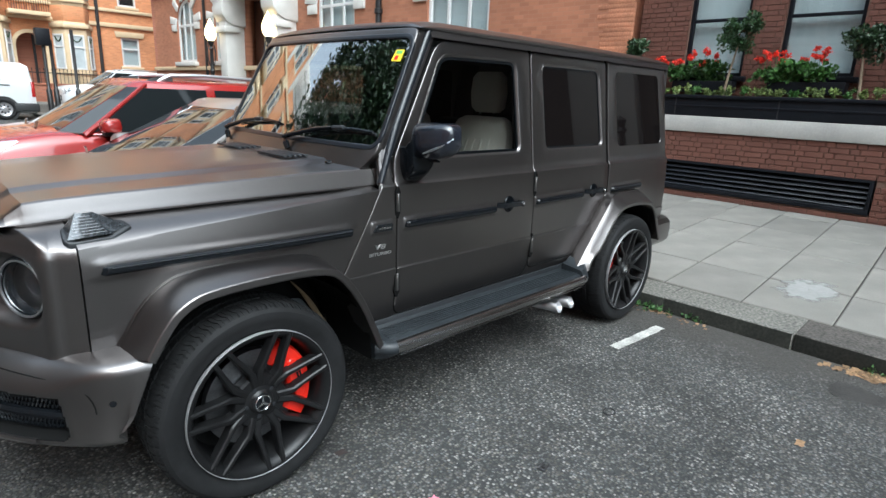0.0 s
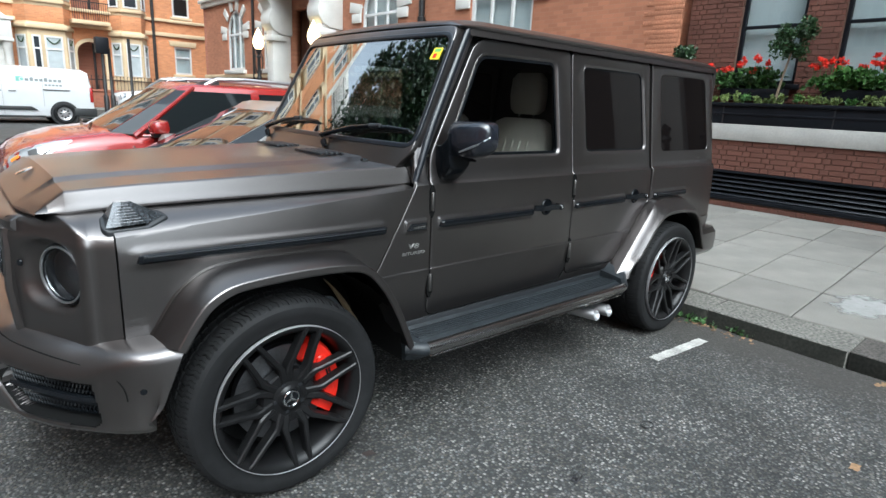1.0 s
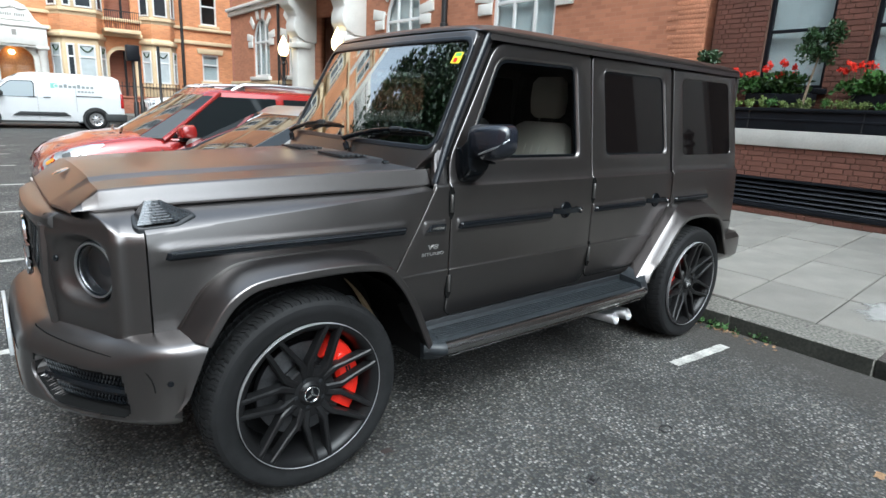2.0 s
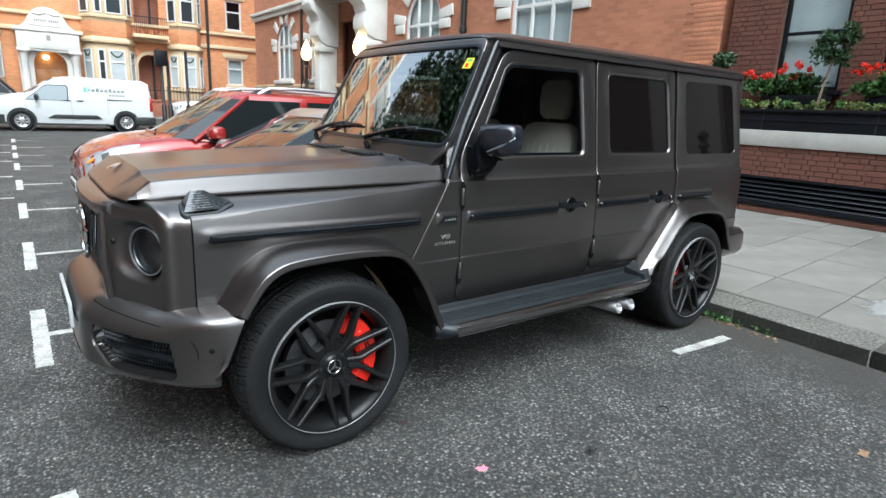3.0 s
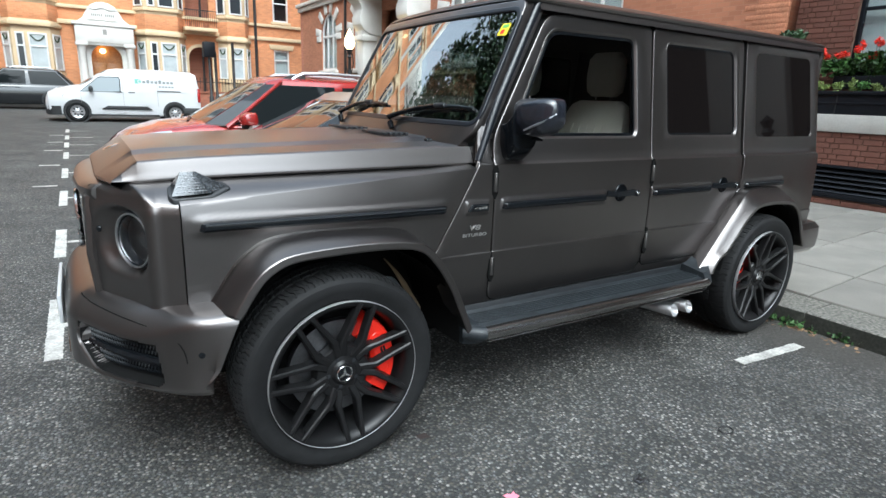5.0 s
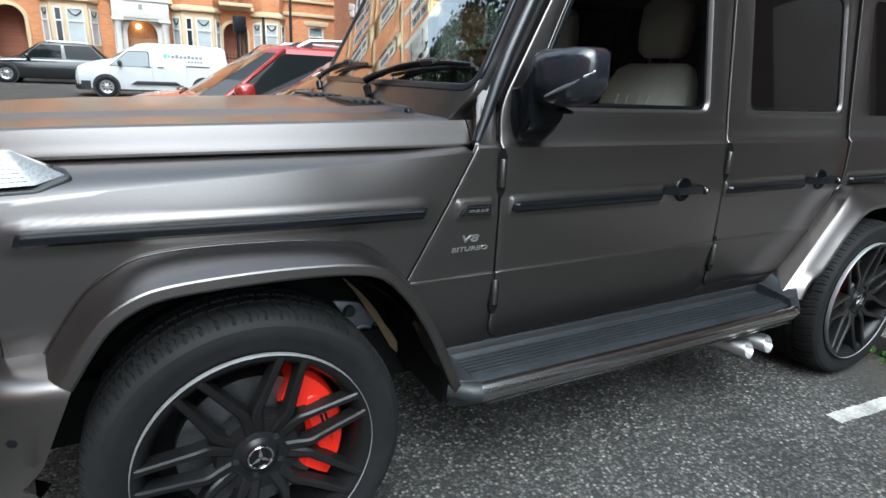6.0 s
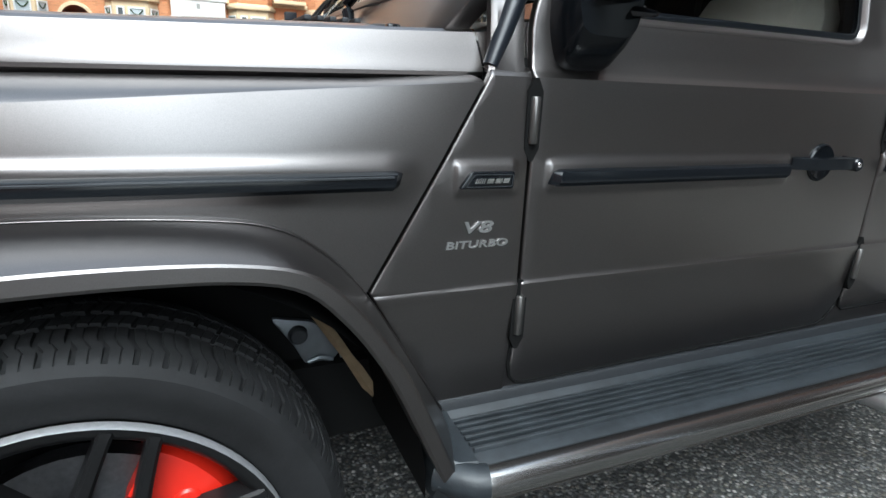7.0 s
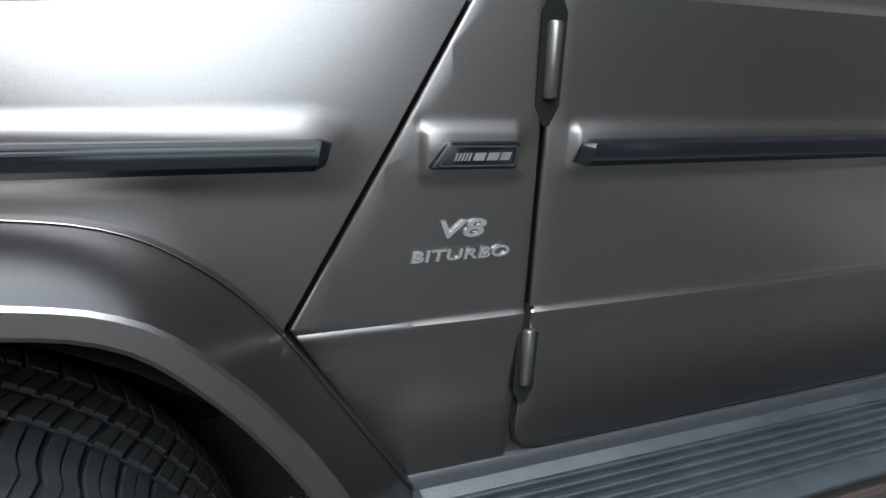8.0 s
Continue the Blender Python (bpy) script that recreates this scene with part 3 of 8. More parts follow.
def railing(x, y0, y1, z, top, group):
    r = thing("railing", "black iron railing with spear tops on a low kerb", "railing", group)
    part("plinth", box(x - 0.14, x + 0.14, y0, y1, z - 0.1, z + 0.22, 0.015), WHITE_STONE, r, "pale stone plinth")
    for zz in (z + 0.34, top - 0.16):
        part("rail", box(x - 0.02, x + 0.02, y0, y1, zz - 0.012, zz + 0.012, 0.003), BLACK_IRON, r)
    n = int((y1 - y0) / 0.15)
    me = finish(join(tube([(0, 0, 0.2), (0, 0, top - z - 0.08)], 0.011, 6), moved(lathe([(0.011, 0), (0.024, 0.03), (0.016, 0.06), (0.0, 0.13)], 8), pose(0, 0, top - z - 0.09))), "bar", BLACK_IRON)
    for k in range(n + 1):
        b = new("bar", me)
        b.parent, b.location = r, (x, y0 + 0.06 + (y1 - y0 - 0.12) * k / n, z)
    return r


railing(RAIL_X, 2.6, 7.4, pave_z(7.7, 5), 1.55, "railings by the orange house")
railing(RAIL_X, 7.6, 12.2, pave_z(7.7, 10), 1.62, "railings by the orange house")
railing(RAIL_X, 17.0, 24.0, pave_z(7.7, 20), 1.75, "railings by the orange house")


def lamp_post(x, y, z):
    lp = thing("street_lamp", "black iron lamp post with a lit flame-shaped glass", "lamp", "porch lamps")
    part("post", lathe([(0.16, 0), (0.16, 0.25), (0.10, 0.35), (0.075, 0.5), (0.065, 1.6), (0.09, 1.65), (0.06, 1.75), (0.05, 2.3), (0.08, 2.36), (0.045, 2.42), (0.12, 2.60), (0.0, 2.62)], 16), BLACK_IRON, lp)
    for k in range(4):
        a = math.pi / 2 * k + 0.4
        part("scroll", tube([((0.05 + 0.13 * math.sin(t)) * math.cos(a), (0.05 + 0.13 * math.sin(t)) * math.sin(a), 1.75 + 0.28 * t) for t in np.linspace(0, 2.6, 10)], 0.016, 6), BLACK_IRON, lp)
    part("lamp_glass", lathe([(0.0, 2.60), (0.09, 2.61), (0.16, 2.70), (0.185, 2.82), (0.165, 2.95), (0.11, 3.08), (0.05, 3.20), (0.0, 3.30)], 18), LAMP_GLOW, lp, "glowing flame-shaped lamp glass")
    lp.matrix_world = pose(x, y, z)
    return lp


first_lamp = lamp_post(7.60, 16.80, 0.42)
copy_thing(first_lamp, pose(7.60, 12.95, 0.40))

# ---- far mansion block across the crossing ----
FY = 32.0
# unseen south house: tall enough to block low sky from the car's flank
SOUTH_H = 16.0
far_house = thing("house", "orange brick mansion block with cream stone bays and a white entrance", "house", kind="structure")
FACE_F = Matrix.Translation((0, FY, 0))
far_flat = [(9.15, 10.05, 2.35, 3.80), (9.15, 10.05, 5.35, 6.95)]
loggia = [(4.50, 1.0), (5.72, 1.0)] + [(5.11 + 0.61 * math.cos(a), 3.05 + 0.61 * math.sin(a)) for a in np.linspace(0, math.pi, 13)]
loggia_l = [(x - 9.9, z) for x, z in loggia]
loggia_u = [(x, z + 4.1) for x, z in loggia]
door_hole = [(-0.05, 0.3), (1.32, 0.3)] + [(0.635 + 0.685 * math.cos(a), 2.75 + 0.685 * math.sin(a)) for a in np.linspace(0, math.pi, 15)]
upper_far = [(x, x + 1.0, z, z + 1.9) for z in (9.2, 12.6) for x in (-16.5, -14.9, -12.2, -10.6, -0.7, 0.9, 9.1, 10.7, 12.3, 15.0)] + [(x, x + 1.0, z, z + 1.9) for z in (16.6, 20.0) for x in (-7.6, -6.4, -4.4, -3.2, -0.7, 0.5, 2.6, 3.8, 6.0, 7.2)]
rects = [[(a, c), (b, c), (b, d), (a, d)] for a, b, c, d in far_flat + upper_far]
part("wall", moved(plate([(-40, 0), (40, 0), (40, 23.2), (-8.6, 23.2), (-8.6, 16.2), (-40, 16.2)], [*rects, loggia, loggia_l, loggia_u, door_hole], 0.4), FACE_F @ pose(0, 0.4, 0)), FAR_BRICK, far_house, "orange brick wall", 0)
part("inner_wall", box(-40, 40, FY + 1.2, FY + 1.4, 0, 18), RED_BRICK, far_house, "red brick recess", 0)
for a, b, c, d in far_flat + upper_far:
    w = sash(far_house, FACE_F, a, b, c, d, WHITE_PAINT, 0.09, 0.62, 1, inside=BLIND if c < 5 else UNLIT_ROOM)
    part("lintel", moved(prism([(a - 0.22, d + 0.02), (b + 0.22, d + 0.02), (b + 0.28, d + 0.30), (a - 0.28, d + 0.30)], -0.06, 0.05, "Y", 0.015), FACE_F), STONE, w, "cream stone lintel")
    part("sill", moved(box(a - 0.12, b + 0.12, -0.08, 0.1, c - 0.14, c - 0.004, 0.02), FACE_F), STONE, w, "cream stone sill")
for z, t in ((4.28, 0.20), (5.02, 0.16), (8.4, 0.25), (11.8, 0.25), (15.2, 0.30)):
    part("string_course", moved(box(-40, 40, -0.12, 0.02, z, z + t, 0.03), FACE_F), STONE, far_house, "cream stone string course")
part("string_course", moved(box(-8.6, 40, -0.12, 0.02, 18.95, 19.2, 0.03), FACE_F), STONE, far_house, "cream stone string course")
part("cornice", moved(box(-8.7, 40, -0.35, 0.4, 23.2, 23.8, 0.06), FACE_F), WHITE_STONE, far_house, "white stone cornice")
for px in (-8.55, -5.35, -1.75, 1.65, 4.95):
    part("pilaster", moved(box(px, px + 0.5, -0.16, 0.02, 15.5, 23.2, 0.03), FACE_F), WHITE_STONE, far_house, "white stone pilaster")
part("terrace_wall", moved(box(-40, -8.62, 0.6, 0.9, 16.2, 19.0, 0.05), FACE_F), WHITE_STONE, far_house, "white rendered terrace wall")
terrace_rail = part("terrace_railing", moved(join(*[box(-15.0, -8.7, -0.05, 0.0, z, z + 0.06) for z in (16.5, 17.9)]), FACE_F), BLACK_IRON, far_house, "black iron terrace railing")
for k in range(26):
    part("railing_bar", moved(tube([(-14.9 + 0.24 * k, -0.03, 16.2), (-14.9 + 0.24 * k, -0.03, 18.25)], 0.035, 5), FACE_F), BLACK_IRON, terrace_rail)
part("drainpipe", tube([(8.12, FY - 0.09, 0.4), (8.12, FY - 0.09, 22)], 0.08, 10), BLACK_IRON, far_house, "black drainpipe")
part("drainpipe", tube([(5.35, FY + 0.55, 0.4), (5.35, FY + 0.55, 8)], 0.06, 8), BLACK_IRON, far_house, "black drainpipe")


def stone_bay(x0, x1, z0, z1, deep, rows, name="bay_window"):
    """A canted cream stone bay with a window in each face, storey by storey."""
    cant = 0.42
    plan = [(x0, FY + 0.05), (x0 + cant, FY - deep), (x1 - cant, FY - deep), (x1, FY + 0.05)]
    bay = part(name, prism(plan, z0, z1, "Z", 0.02), STONE, far_house, "cream stone bay window")
    for zb, zt in rows:
        for i in range(3):
            (ax, ay), (bx, by) = plan[i], plan[i + 1]
            length = math.hypot(bx - ax, by - ay)
            m = Matrix.Translation((ax, ay, 0)) @ pose(0, 0, 0, 0, 0, math.degrees(math.atan2(by - ay, bx - ax)))
            spans = [(0.12, length - 0.12)] if i != 1 or length < 1.35 else [(0.14, length * 0.32), (length * 0.42, length - 0.14)]
            for u0, u1 in spans:
                fr = join(plate([(u0, zb), (u1, zb), (u1, zt), (u0, zt)], [[(u0 + 0.07, zb + 0.07), (u1 - 0.07, zb + 0.07), (u1 - 0.07, zt - 0.07), (u0 + 0.07, zt - 0.07)]], 0.05, 0.008, 1),
                          box(u0 + 0.05, u1 - 0.05, -0.045, 0, zb + (zt - zb) * 0.64 - 0.04, zb + (zt - zb) * 0.64 + 0.04, 0.005))
                w = part("window", moved(fr, m @ pose(0, -0.015, 0)), WHITE_PAINT, bay, "white sash window", 30)
                wide = u1 - u0 > 0.6
                part("pane", moved(box(u0 + 0.03, u1 - 0.03, -0.02, -0.005, zb + 0.03, zt - 0.03), m), FAR_GLASS_PALE if (wide and zb < 4) else FAR_GLASS, w, "", 0)
                if wide and zb < 4:
                    part("swag", moved(tube([(u0 + 0.1 + (u1 - u0 - 0.2) * t, -0.03, zt - 0.12 - 0.22 * math.sin(math.pi * t)) for t in np.linspace(0, 1, 11)], 0.035, 6), m), LEAF_DARK, w, "dark swag curtain")
        part("bay_sill", prism([(x0 - 0.06, FY + 0.05), (x0 + cant - 0.05, FY - deep - 0.09), (x1 - cant + 0.05, FY - deep - 0.09), (x1 + 0.06, FY + 0.05)], zb - 0.22, zb - 0.06, "Z", 0.02), STONE, bay)
        part("bay_cornice", prism([(x0 - 0.10, FY + 0.05), (x0 + cant - 0.08, FY - deep - 0.16), (x1 - cant + 0.08, FY - deep - 0.16), (x1 + 0.10, FY + 0.05)], zt + 0.30, zt + 0.50, "Z", 0.03), STONE, bay)
    return bay


FAR_GLASS = material("far_window_glass", (0.03, 0.035, 0.04), 0.08)
FAR_GLASS_PALE = material("far_window_with_blind", (0.42, 0.46, 0.47), 0.15, stain=0.12, stain_size=3)
for bx in (2.05, -3.55):
    stone_bay(bx, bx + 2.35, 0.4, 4.30, 0.75, [(2.05, 3.70)])
    part("bay_brick", prism([(bx, FY + 0.05), (bx + 0.42, FY - 0.75), (bx + 1.93, FY - 0.75), (bx + 2.35, FY + 0.05)], 4.30, 5.02, "Z", 0.02), FAR_BRICK, far_house, "orange brick bay apron")
    stone_bay(bx, bx + 2.35, 5.02, 8.0, 0.75, [(5.40, 7.10)])
for bx, wide, deep in ((2.05, 2.35, 0.75), (-3.55, 2.35, 0.75), (6.05, 1.75, 0.70), (-7.6, 1.75, 0.70)):
    for z0 in (8.65, 12.05):
        stone_bay(bx, bx + wide, z0, z0 + 2.95, deep, [(z0 + 0.4, z0 + 2.1)])
for bx in (6.05, -7.6):
    stone_bay(bx, bx + 1.75, 0.4, 4.30, 0.70, [(2.05, 3.70)])
    part("bay_brick", prism([(bx, FY + 0.05), (bx + 0.42, FY - 0.70), (bx + 1.33, FY - 0.70), (bx + 1.75, FY + 0.05)], 4.30, 5.02, "Z", 0.02), FAR_BRICK, far_house, "orange brick bay apron")
    stone_bay(bx, bx + 1.75, 5.02, 8.0, 0.70, [(5.40, 7.10)])
for dx in (0, -9.9):
    pts_o = [(4.35 + dx, 1.0), (4.35 + dx, 3.05)] + [(5.11 + dx - 0.76 * math.cos(a), 3.05 + 0.76 * math.sin(a)) for a in np.linspace(0, math.pi, 13)] + [(5.87 + dx, 1.0)]
    pts_i = [(x + dx, z) for x, z in loggia]
    part("loggia_arch", moved(plate(pts_o, [pts_i], 0.12, 0.01, 1), FACE_F @ pose(0, 0.02, 0)), STONE, far_house, "cream stone arch")
balcony = part("balcony", box(4.30, 5.95, FY - 0.85, FY + 0.05, 4.42, 4.60, 0.02), STONE, far_house, "cream balcony slab")
for k in range(17):
    part("balcony_bar", tube([(4.36 + 0.096 * k, FY - 0.80, 4.6), (4.36 + 0.096 * k, FY - 0.80, 5.45)], 0.014, 5), BLACK_IRON, balcony)
part("balcony_rail", box(4.32, 5.93, FY - 0.83, FY - 0.77, 5.43, 5.47), BLACK_IRON, balcony)
for x in (4.55, 4.95, 5.4):
    part("flower_pot", moved(lathe([(0, 0), (0.11, 0), (0.15, 0.26), (0.13, 0.26), (0.12, 0.22), (0, 0.22)], 14), pose(x, FY - 0.6, 4.6)), material("terracotta", (0.42, 0.16, 0.08), 0.85, stain=0.2), balcony, "terracotta flower pot")

# white entrance with a curved gable
def gable():
    pts = [(-0.62, 3.35), (-0.62, 4.32), (-0.45, 4.42), (-0.22, 4.62), (-0.05, 4.95), (0.12, 5.18), (0.38, 5.32), (0.635, 5.36)]
    return pts + [(1.27 - x, z) for x, z in pts[-2::-1]]


entrance = part("entrance", join(moved(plate(gable(), [], 0.5, 0.03, 2), Matrix.Translation((0, FY - 0.25, 0))),
                moved(plate([(-0.60, 0.3), (1.87, 0.3), (1.87, 3.5), (-0.60, 3.5)], [door_hole], 0.35, 0.01, 1), Matrix.Translation((0, FY - 0.10, 0)))), WHITE_STONE, far_house, "white stone entrance with a curved gable")
for x in (-0.40, 1.67):
    part("column", moved(lathe([(0.22, 0.3), (0.22, 0.9), (0.17, 1.0), (0.15, 3.0), (0.19, 3.1), (0.21, 3.3)], 18), pose(x, FY - 0.62, 0)), WHITE_STONE, entrance, "white column")
    part("capital", box(x - 0.26, x + 0.26, FY - 0.88, FY - 0.36, 3.30, 3.46, 0.02), WHITE_STONE, entrance, "white capital")
part("entablature", box(-0.72, 1.99, FY - 0.86, FY - 0.1, 4.24, 4.36, 0.03), WHITE_STONE, entrance)
part("frieze", box(-0.62, 1.89, FY - 0.80, FY - 0.1, 3.46, 4.24, 0.02), WHITE_STONE, entrance)
part("gable_garland", join(*[tube([(0.635 + sx * (0.05 + 0.50 * t), FY - 0.765, 5.10 - 0.06 * math.sin(math.pi * t) - 0.05 * t) for t in np.linspace(0, 1, 9)], [0.02, 0.03, 0.035, 0.04, 0.04, 0.04, 0.035, 0.03, 0.02], 8) for sx in (-1, 1)], moved(lathe([(0.0, -0.03), (0.07, -0.02), (0.09, 0.02)], 14, "Y"), pose(0.635, FY - 0.76, 5.12))), WHITE_STONE, entrance, "white carved garland")
part("gable_rim", join(tube([(-0.05 + 0.17 * k, FY - 0.765, 4.52) for k in range(9)], 0.025, 6)), WHITE_STONE, entrance)
GREY_MARK = material("grey_lettering", (0.25, 0.24, 0.22), 0.7)
part("name_bar", join(*[box(0.14 + 0.083 * k, 0.195 + 0.083 * k, FY - 0.755, FY - 0.748, 4.68, 4.80) for k in range(12) if k != 6]), GREY_MARK, entrance, "grey bars in place of the carved name")
part("number_bar", box(0.55, 0.72, FY - 0.812, FY - 0.80, 3.85, 4.10), GREY_MARK, entrance, "dark bar in place of the number")
oak_door = part("door", join(box(-0.05, 0.63, FY + 0.26, FY + 0.34, 0.3, 2.55, 0.01), box(0.64, 1.32, FY + 0.26, FY + 0.34, 0.3, 2.55, 0.01)), OAK, entrance, "panelled oak double door")
for px0, px1 in ((0.03, 0.55), (0.72, 1.24)):
    for pz0, pz1 in ((0.5, 1.1), (1.2, 1.75), (1.85, 2.4)):
        part("door_panel", box(px0, px1, FY + 0.24, FY + 0.27, pz0, pz1, 0.025), OAK, oak_door)
part("fanlight", moved(plate([(-0.05, 2.55), (1.32, 2.55)] + [(0.635 + 0.685 * math.cos(a), 2.75 + 0.685 * math.sin(a)) for a in np.linspace(0, math.pi, 15)], [], 0.03), Matrix.Translation((0, FY + 0.34, 0))), OAK, entrance, "oak arch panel")
part("hall_light", moved(lathe([(0, -0.12), (0.10, -0.08), (0.14, 0), (0.10, 0.1), (0, 0.12)], 14), pose(0.50, FY + 0.12, 3.12)), glow_material("hall_lamp", (1.0, 0.70, 0.32), 3.0), entrance, "glowing hall lamp")

solid("garden_wall", join(box(2.2, 26, 30.6, 30.85, 0.4, 1.30, 0.02), box(2.1, 26.0, 30.55, 30.9, 1.30, 1.40, 0.02)), brick_material("garden_wall_brick", (0.26, 0.09, 0.05), (0.24, 0.13, 0.09), axis="XZ"), "low red brick garden wall with a coping", "wall", kind="structure")
solid("garden_wall", join(box(-26, -0.9, 30.6, 30.85, 0.4, 1.30, 0.02), box(-26, -0.8, 30.55, 30.9, 1.30, 1.40, 0.02)), bpy.data.materials["garden_wall_brick"], "low red brick garden wall with a coping", "wall", kind="structure")
fence = thing("railing", "black iron railing on the low garden wall", "railing", "railings before the far block")
bar_me = finish(join(tube([(0, 0, 0), (0, 0, 0.62)], 0.014, 5), moved(lathe([(0.014, 0), (0.026, 0.03), (0.0, 0.11)], 6), pose(0, 0, 0.6))), "bar", BLACK_IRON)
for k in range(95):
    b = new("bar", bar_me)
    b.parent, b.location = fence, (2.3 + 0.16 * k, 30.72, 1.40)
part("rail", box(2.2, 17.4, 30.70, 30.74, 1.86, 1.90), BLACK_IRON, fence)

far_house.location = (0.22, 0, 0.06)

# ---- houses and a wall out of view, added for the glass and the paint to mirror ----
west_house = thing("house", "tall orange brick terrace with white sash windows", "house", kind="structure")
FACE_W = Matrix.Translation((-14.0, 0, 0)) @ pose(0, 0, 0, 0, 0, 90)
west_rects = [(u + e, u + e + 1.0, z, z + 2.0) for z in (1.6, 4.9, 8.2, 11.5, 14.8, 18.0) for u in np.arange(-3, 42, 3.4) for e in (0.0, 1.3)]
part("wall", moved(plate([(-60, 0), (60, 0), (60, 21.5), (-60, 21.5)], [[(a, c), (b, c), (b, d), (a, d)] for a, b, c, d in west_rects], 0.4), FACE_W @ pose(0, 0.4, 0)), RED_BRICK, west_house, "red brick wall", 0)
for u in np.arange(-3.75, 42, 6.8):
    part("pilaster", moved(box(u, u + 0.55, -0.28, 0.02, 0.0, 20.9, 0.03), FACE_W), WHITE_STONE, west_house, "white stone pilaster")
for k, (a, b, c, d) in enumerate(west_rects):
    fr = join(plate([(a, c), (b, c), (b, d), (a, d)], [[(a + 0.09, c + 0.09), (b - 0.09, c + 0.09), (b - 0.09, d - 0.09), (a + 0.09, d - 0.09)]], 0.06), box(a, b, -0.05, 0, (c + d) / 2 - 0.05, (c + d) / 2 + 0.05), box((a + b) / 2 - 0.04, (a + b) / 2 + 0.04, -0.05, 0, c, d))
    w = part("window", moved(fr, FACE_W @ pose(0, 0.08, 0)), WHITE_PAINT, west_house, "white sash window", 0)
    part("pane", moved(box(a, b, 0.0, 0.02, c, d), FACE_W @ pose(0, 0.12, 0)), FAR_GLASS, w, "", 0)
    part("surround", moved(plate([(a - 0.22, c - 0.2), (b + 0.22, c - 0.2), (b + 0.22, d + 0.35), (a - 0.22, d + 0.35)], [[(a, c), (b, c), (b, d), (a, d)]], 0.08), FACE_W @ pose(0, -0.004, 0)), WHITE_STONE, w, "", 0)
for z in (4.25, 7.55, 10.85, 14.15, 17.4, 20.9):
    part("string_course", moved(box(-60, 60, -0.24, 0.02, z, z + 0.30, 0.03), FACE_W), WHITE_STONE, west_house, "white stone band")
DARK_WALL = material("dark_stock_brick", (0.07, 0.055, 0.045), 0.9, grain=0.2, stain=0.3)
# mirrored only; height and dark brick are set to keep sky off the doors
south_house = thing("house", "unseen dark brick house with white sash windows, raised to block sky from the car", "house", kind="structure")
FACE_S = Matrix.Translation((0, -9.6, 0)) @ pose(0, 0, 0, 0, 0, 180)     # front towards +y, local x is -x
south_rects = [(u, u + 0.75, z, z + 1.9) for z in (1.5, 5.0, 8.5, 12.0) for u in (-7.4, -5.6)]
part("wall", moved(plate([(-7.85, 0), (-4.3, 0), (-4.3, SOUTH_H), (-7.85, SOUTH_H)], [[(a, c), (b, c), (b, d), (a, d)] for a, b, c, d in south_rects], 0.4), FACE_S @ pose(0, 0.4, 0)), DARK_WALL, south_house, "dark stock brick wall", 0)
for a, b, c, d in south_rects:
    fr = join(plate([(a, c), (b, c), (b, d), (a, d)], [[(a + 0.09, c + 0.09), (b - 0.09, c + 0.09), (b - 0.09, d - 0.09), (a + 0.09, d - 0.09)]], 0.06), box(a, b, -0.05, 0, (c + d) / 2 - 0.05, (c + d) / 2 + 0.05))
    w = part("window", moved(fr, FACE_S @ pose(0, 0.08, 0)), WHITE_PAINT, south_house, "white sash window", 0)
    part("pane", moved(box(a, b, 0.0, 0.02, c, d), FACE_S @ pose(0, 0.12, 0)), FAR_GLASS, w, "", 0)
part("side_wall", box(4.3, 4.6, -25.0, -10.02, 0, SOUTH_H), DARK_WALL, south_house, "dark stock brick wall", 0)
part("roof", box(4.2, 7.85, -25.0, -9.4, SOUTH_H, SOUTH_H + 0.25, 0.03), STONE, south_house, "pale coping")
solid("wall_south", box(-30, 3.9, -41.0, -40.0, 0, 3), DARK_WALL, "plain brick wall that closes the street", "wall", kind="structure")
south_fence = thing("railings", "black iron railings in front of the dark brick house", "railings", group="street railings")
spear = finish(join(tube([(0, 0, 0), (0, 0, 1.25)], 0.016, 6), lathe([(0.0, 1.40), (0.036, 1.28), (0.012, 1.24)], 6)), "railing_bar", BLACK_IRON)
for k in range(84):
    b = new("railing_bar", spear)
    b.parent, b.location = south_fence, (7.6 - 0.15 * k, -8.5, 0.12)
part("rail", join(*[tube([(7.7, -8.5, z), (-5.0, -8.5, z)], 0.02, 6) for z in (0.25, 1.22)]), BLACK_IRON, south_fence)
# tall dark wall out of view, added to block sky mirrored in the doors
unseen_neighbour = thing("house", "unseen dark wall added to block sky from the car, with a pale rendered pier", "house", kind="structure")
part("wall", box(8.1, 8.5, -9.6, -2.83, 0, 19), DARK_WALL, unseen_neighbour, "dark stock brick wall", 0)
part("pier", box(7.95, 8.25, -4.3, -3.1, 0.1, 3.4, 0.03), WHITE_STONE, unseen_neighbour, "pale rendered pier")
pier_rail = thing("railings", "black iron railings before the pale pier", "railings", group="street railings")
for k in range(8):
    b = new("railing_bar", spear)
    b.parent, b.location = pier_rail, (7.6, -3.3 - 0.15 * k, pave_z(7.6, -3.5))
part("rail", join(*[tube([(7.6, -3.2, z), (7.6, -4.5, z)], 0.02, 6) for z in (0.42, 1.38)], moved(lathe([(0.05, 0), (0.05, 1.45), (0.09, 1.5), (0.05, 1.56), (0.09, 1.66), (0.0, 1.75)], 12), pose(7.6, -3.2, pave_z(7.6, -3.2)))), BLACK_IRON, pier_rail)
west_fence = thing("railings", "black iron railings in front of the terrace", "railings", group="street railings")
bar0 = None
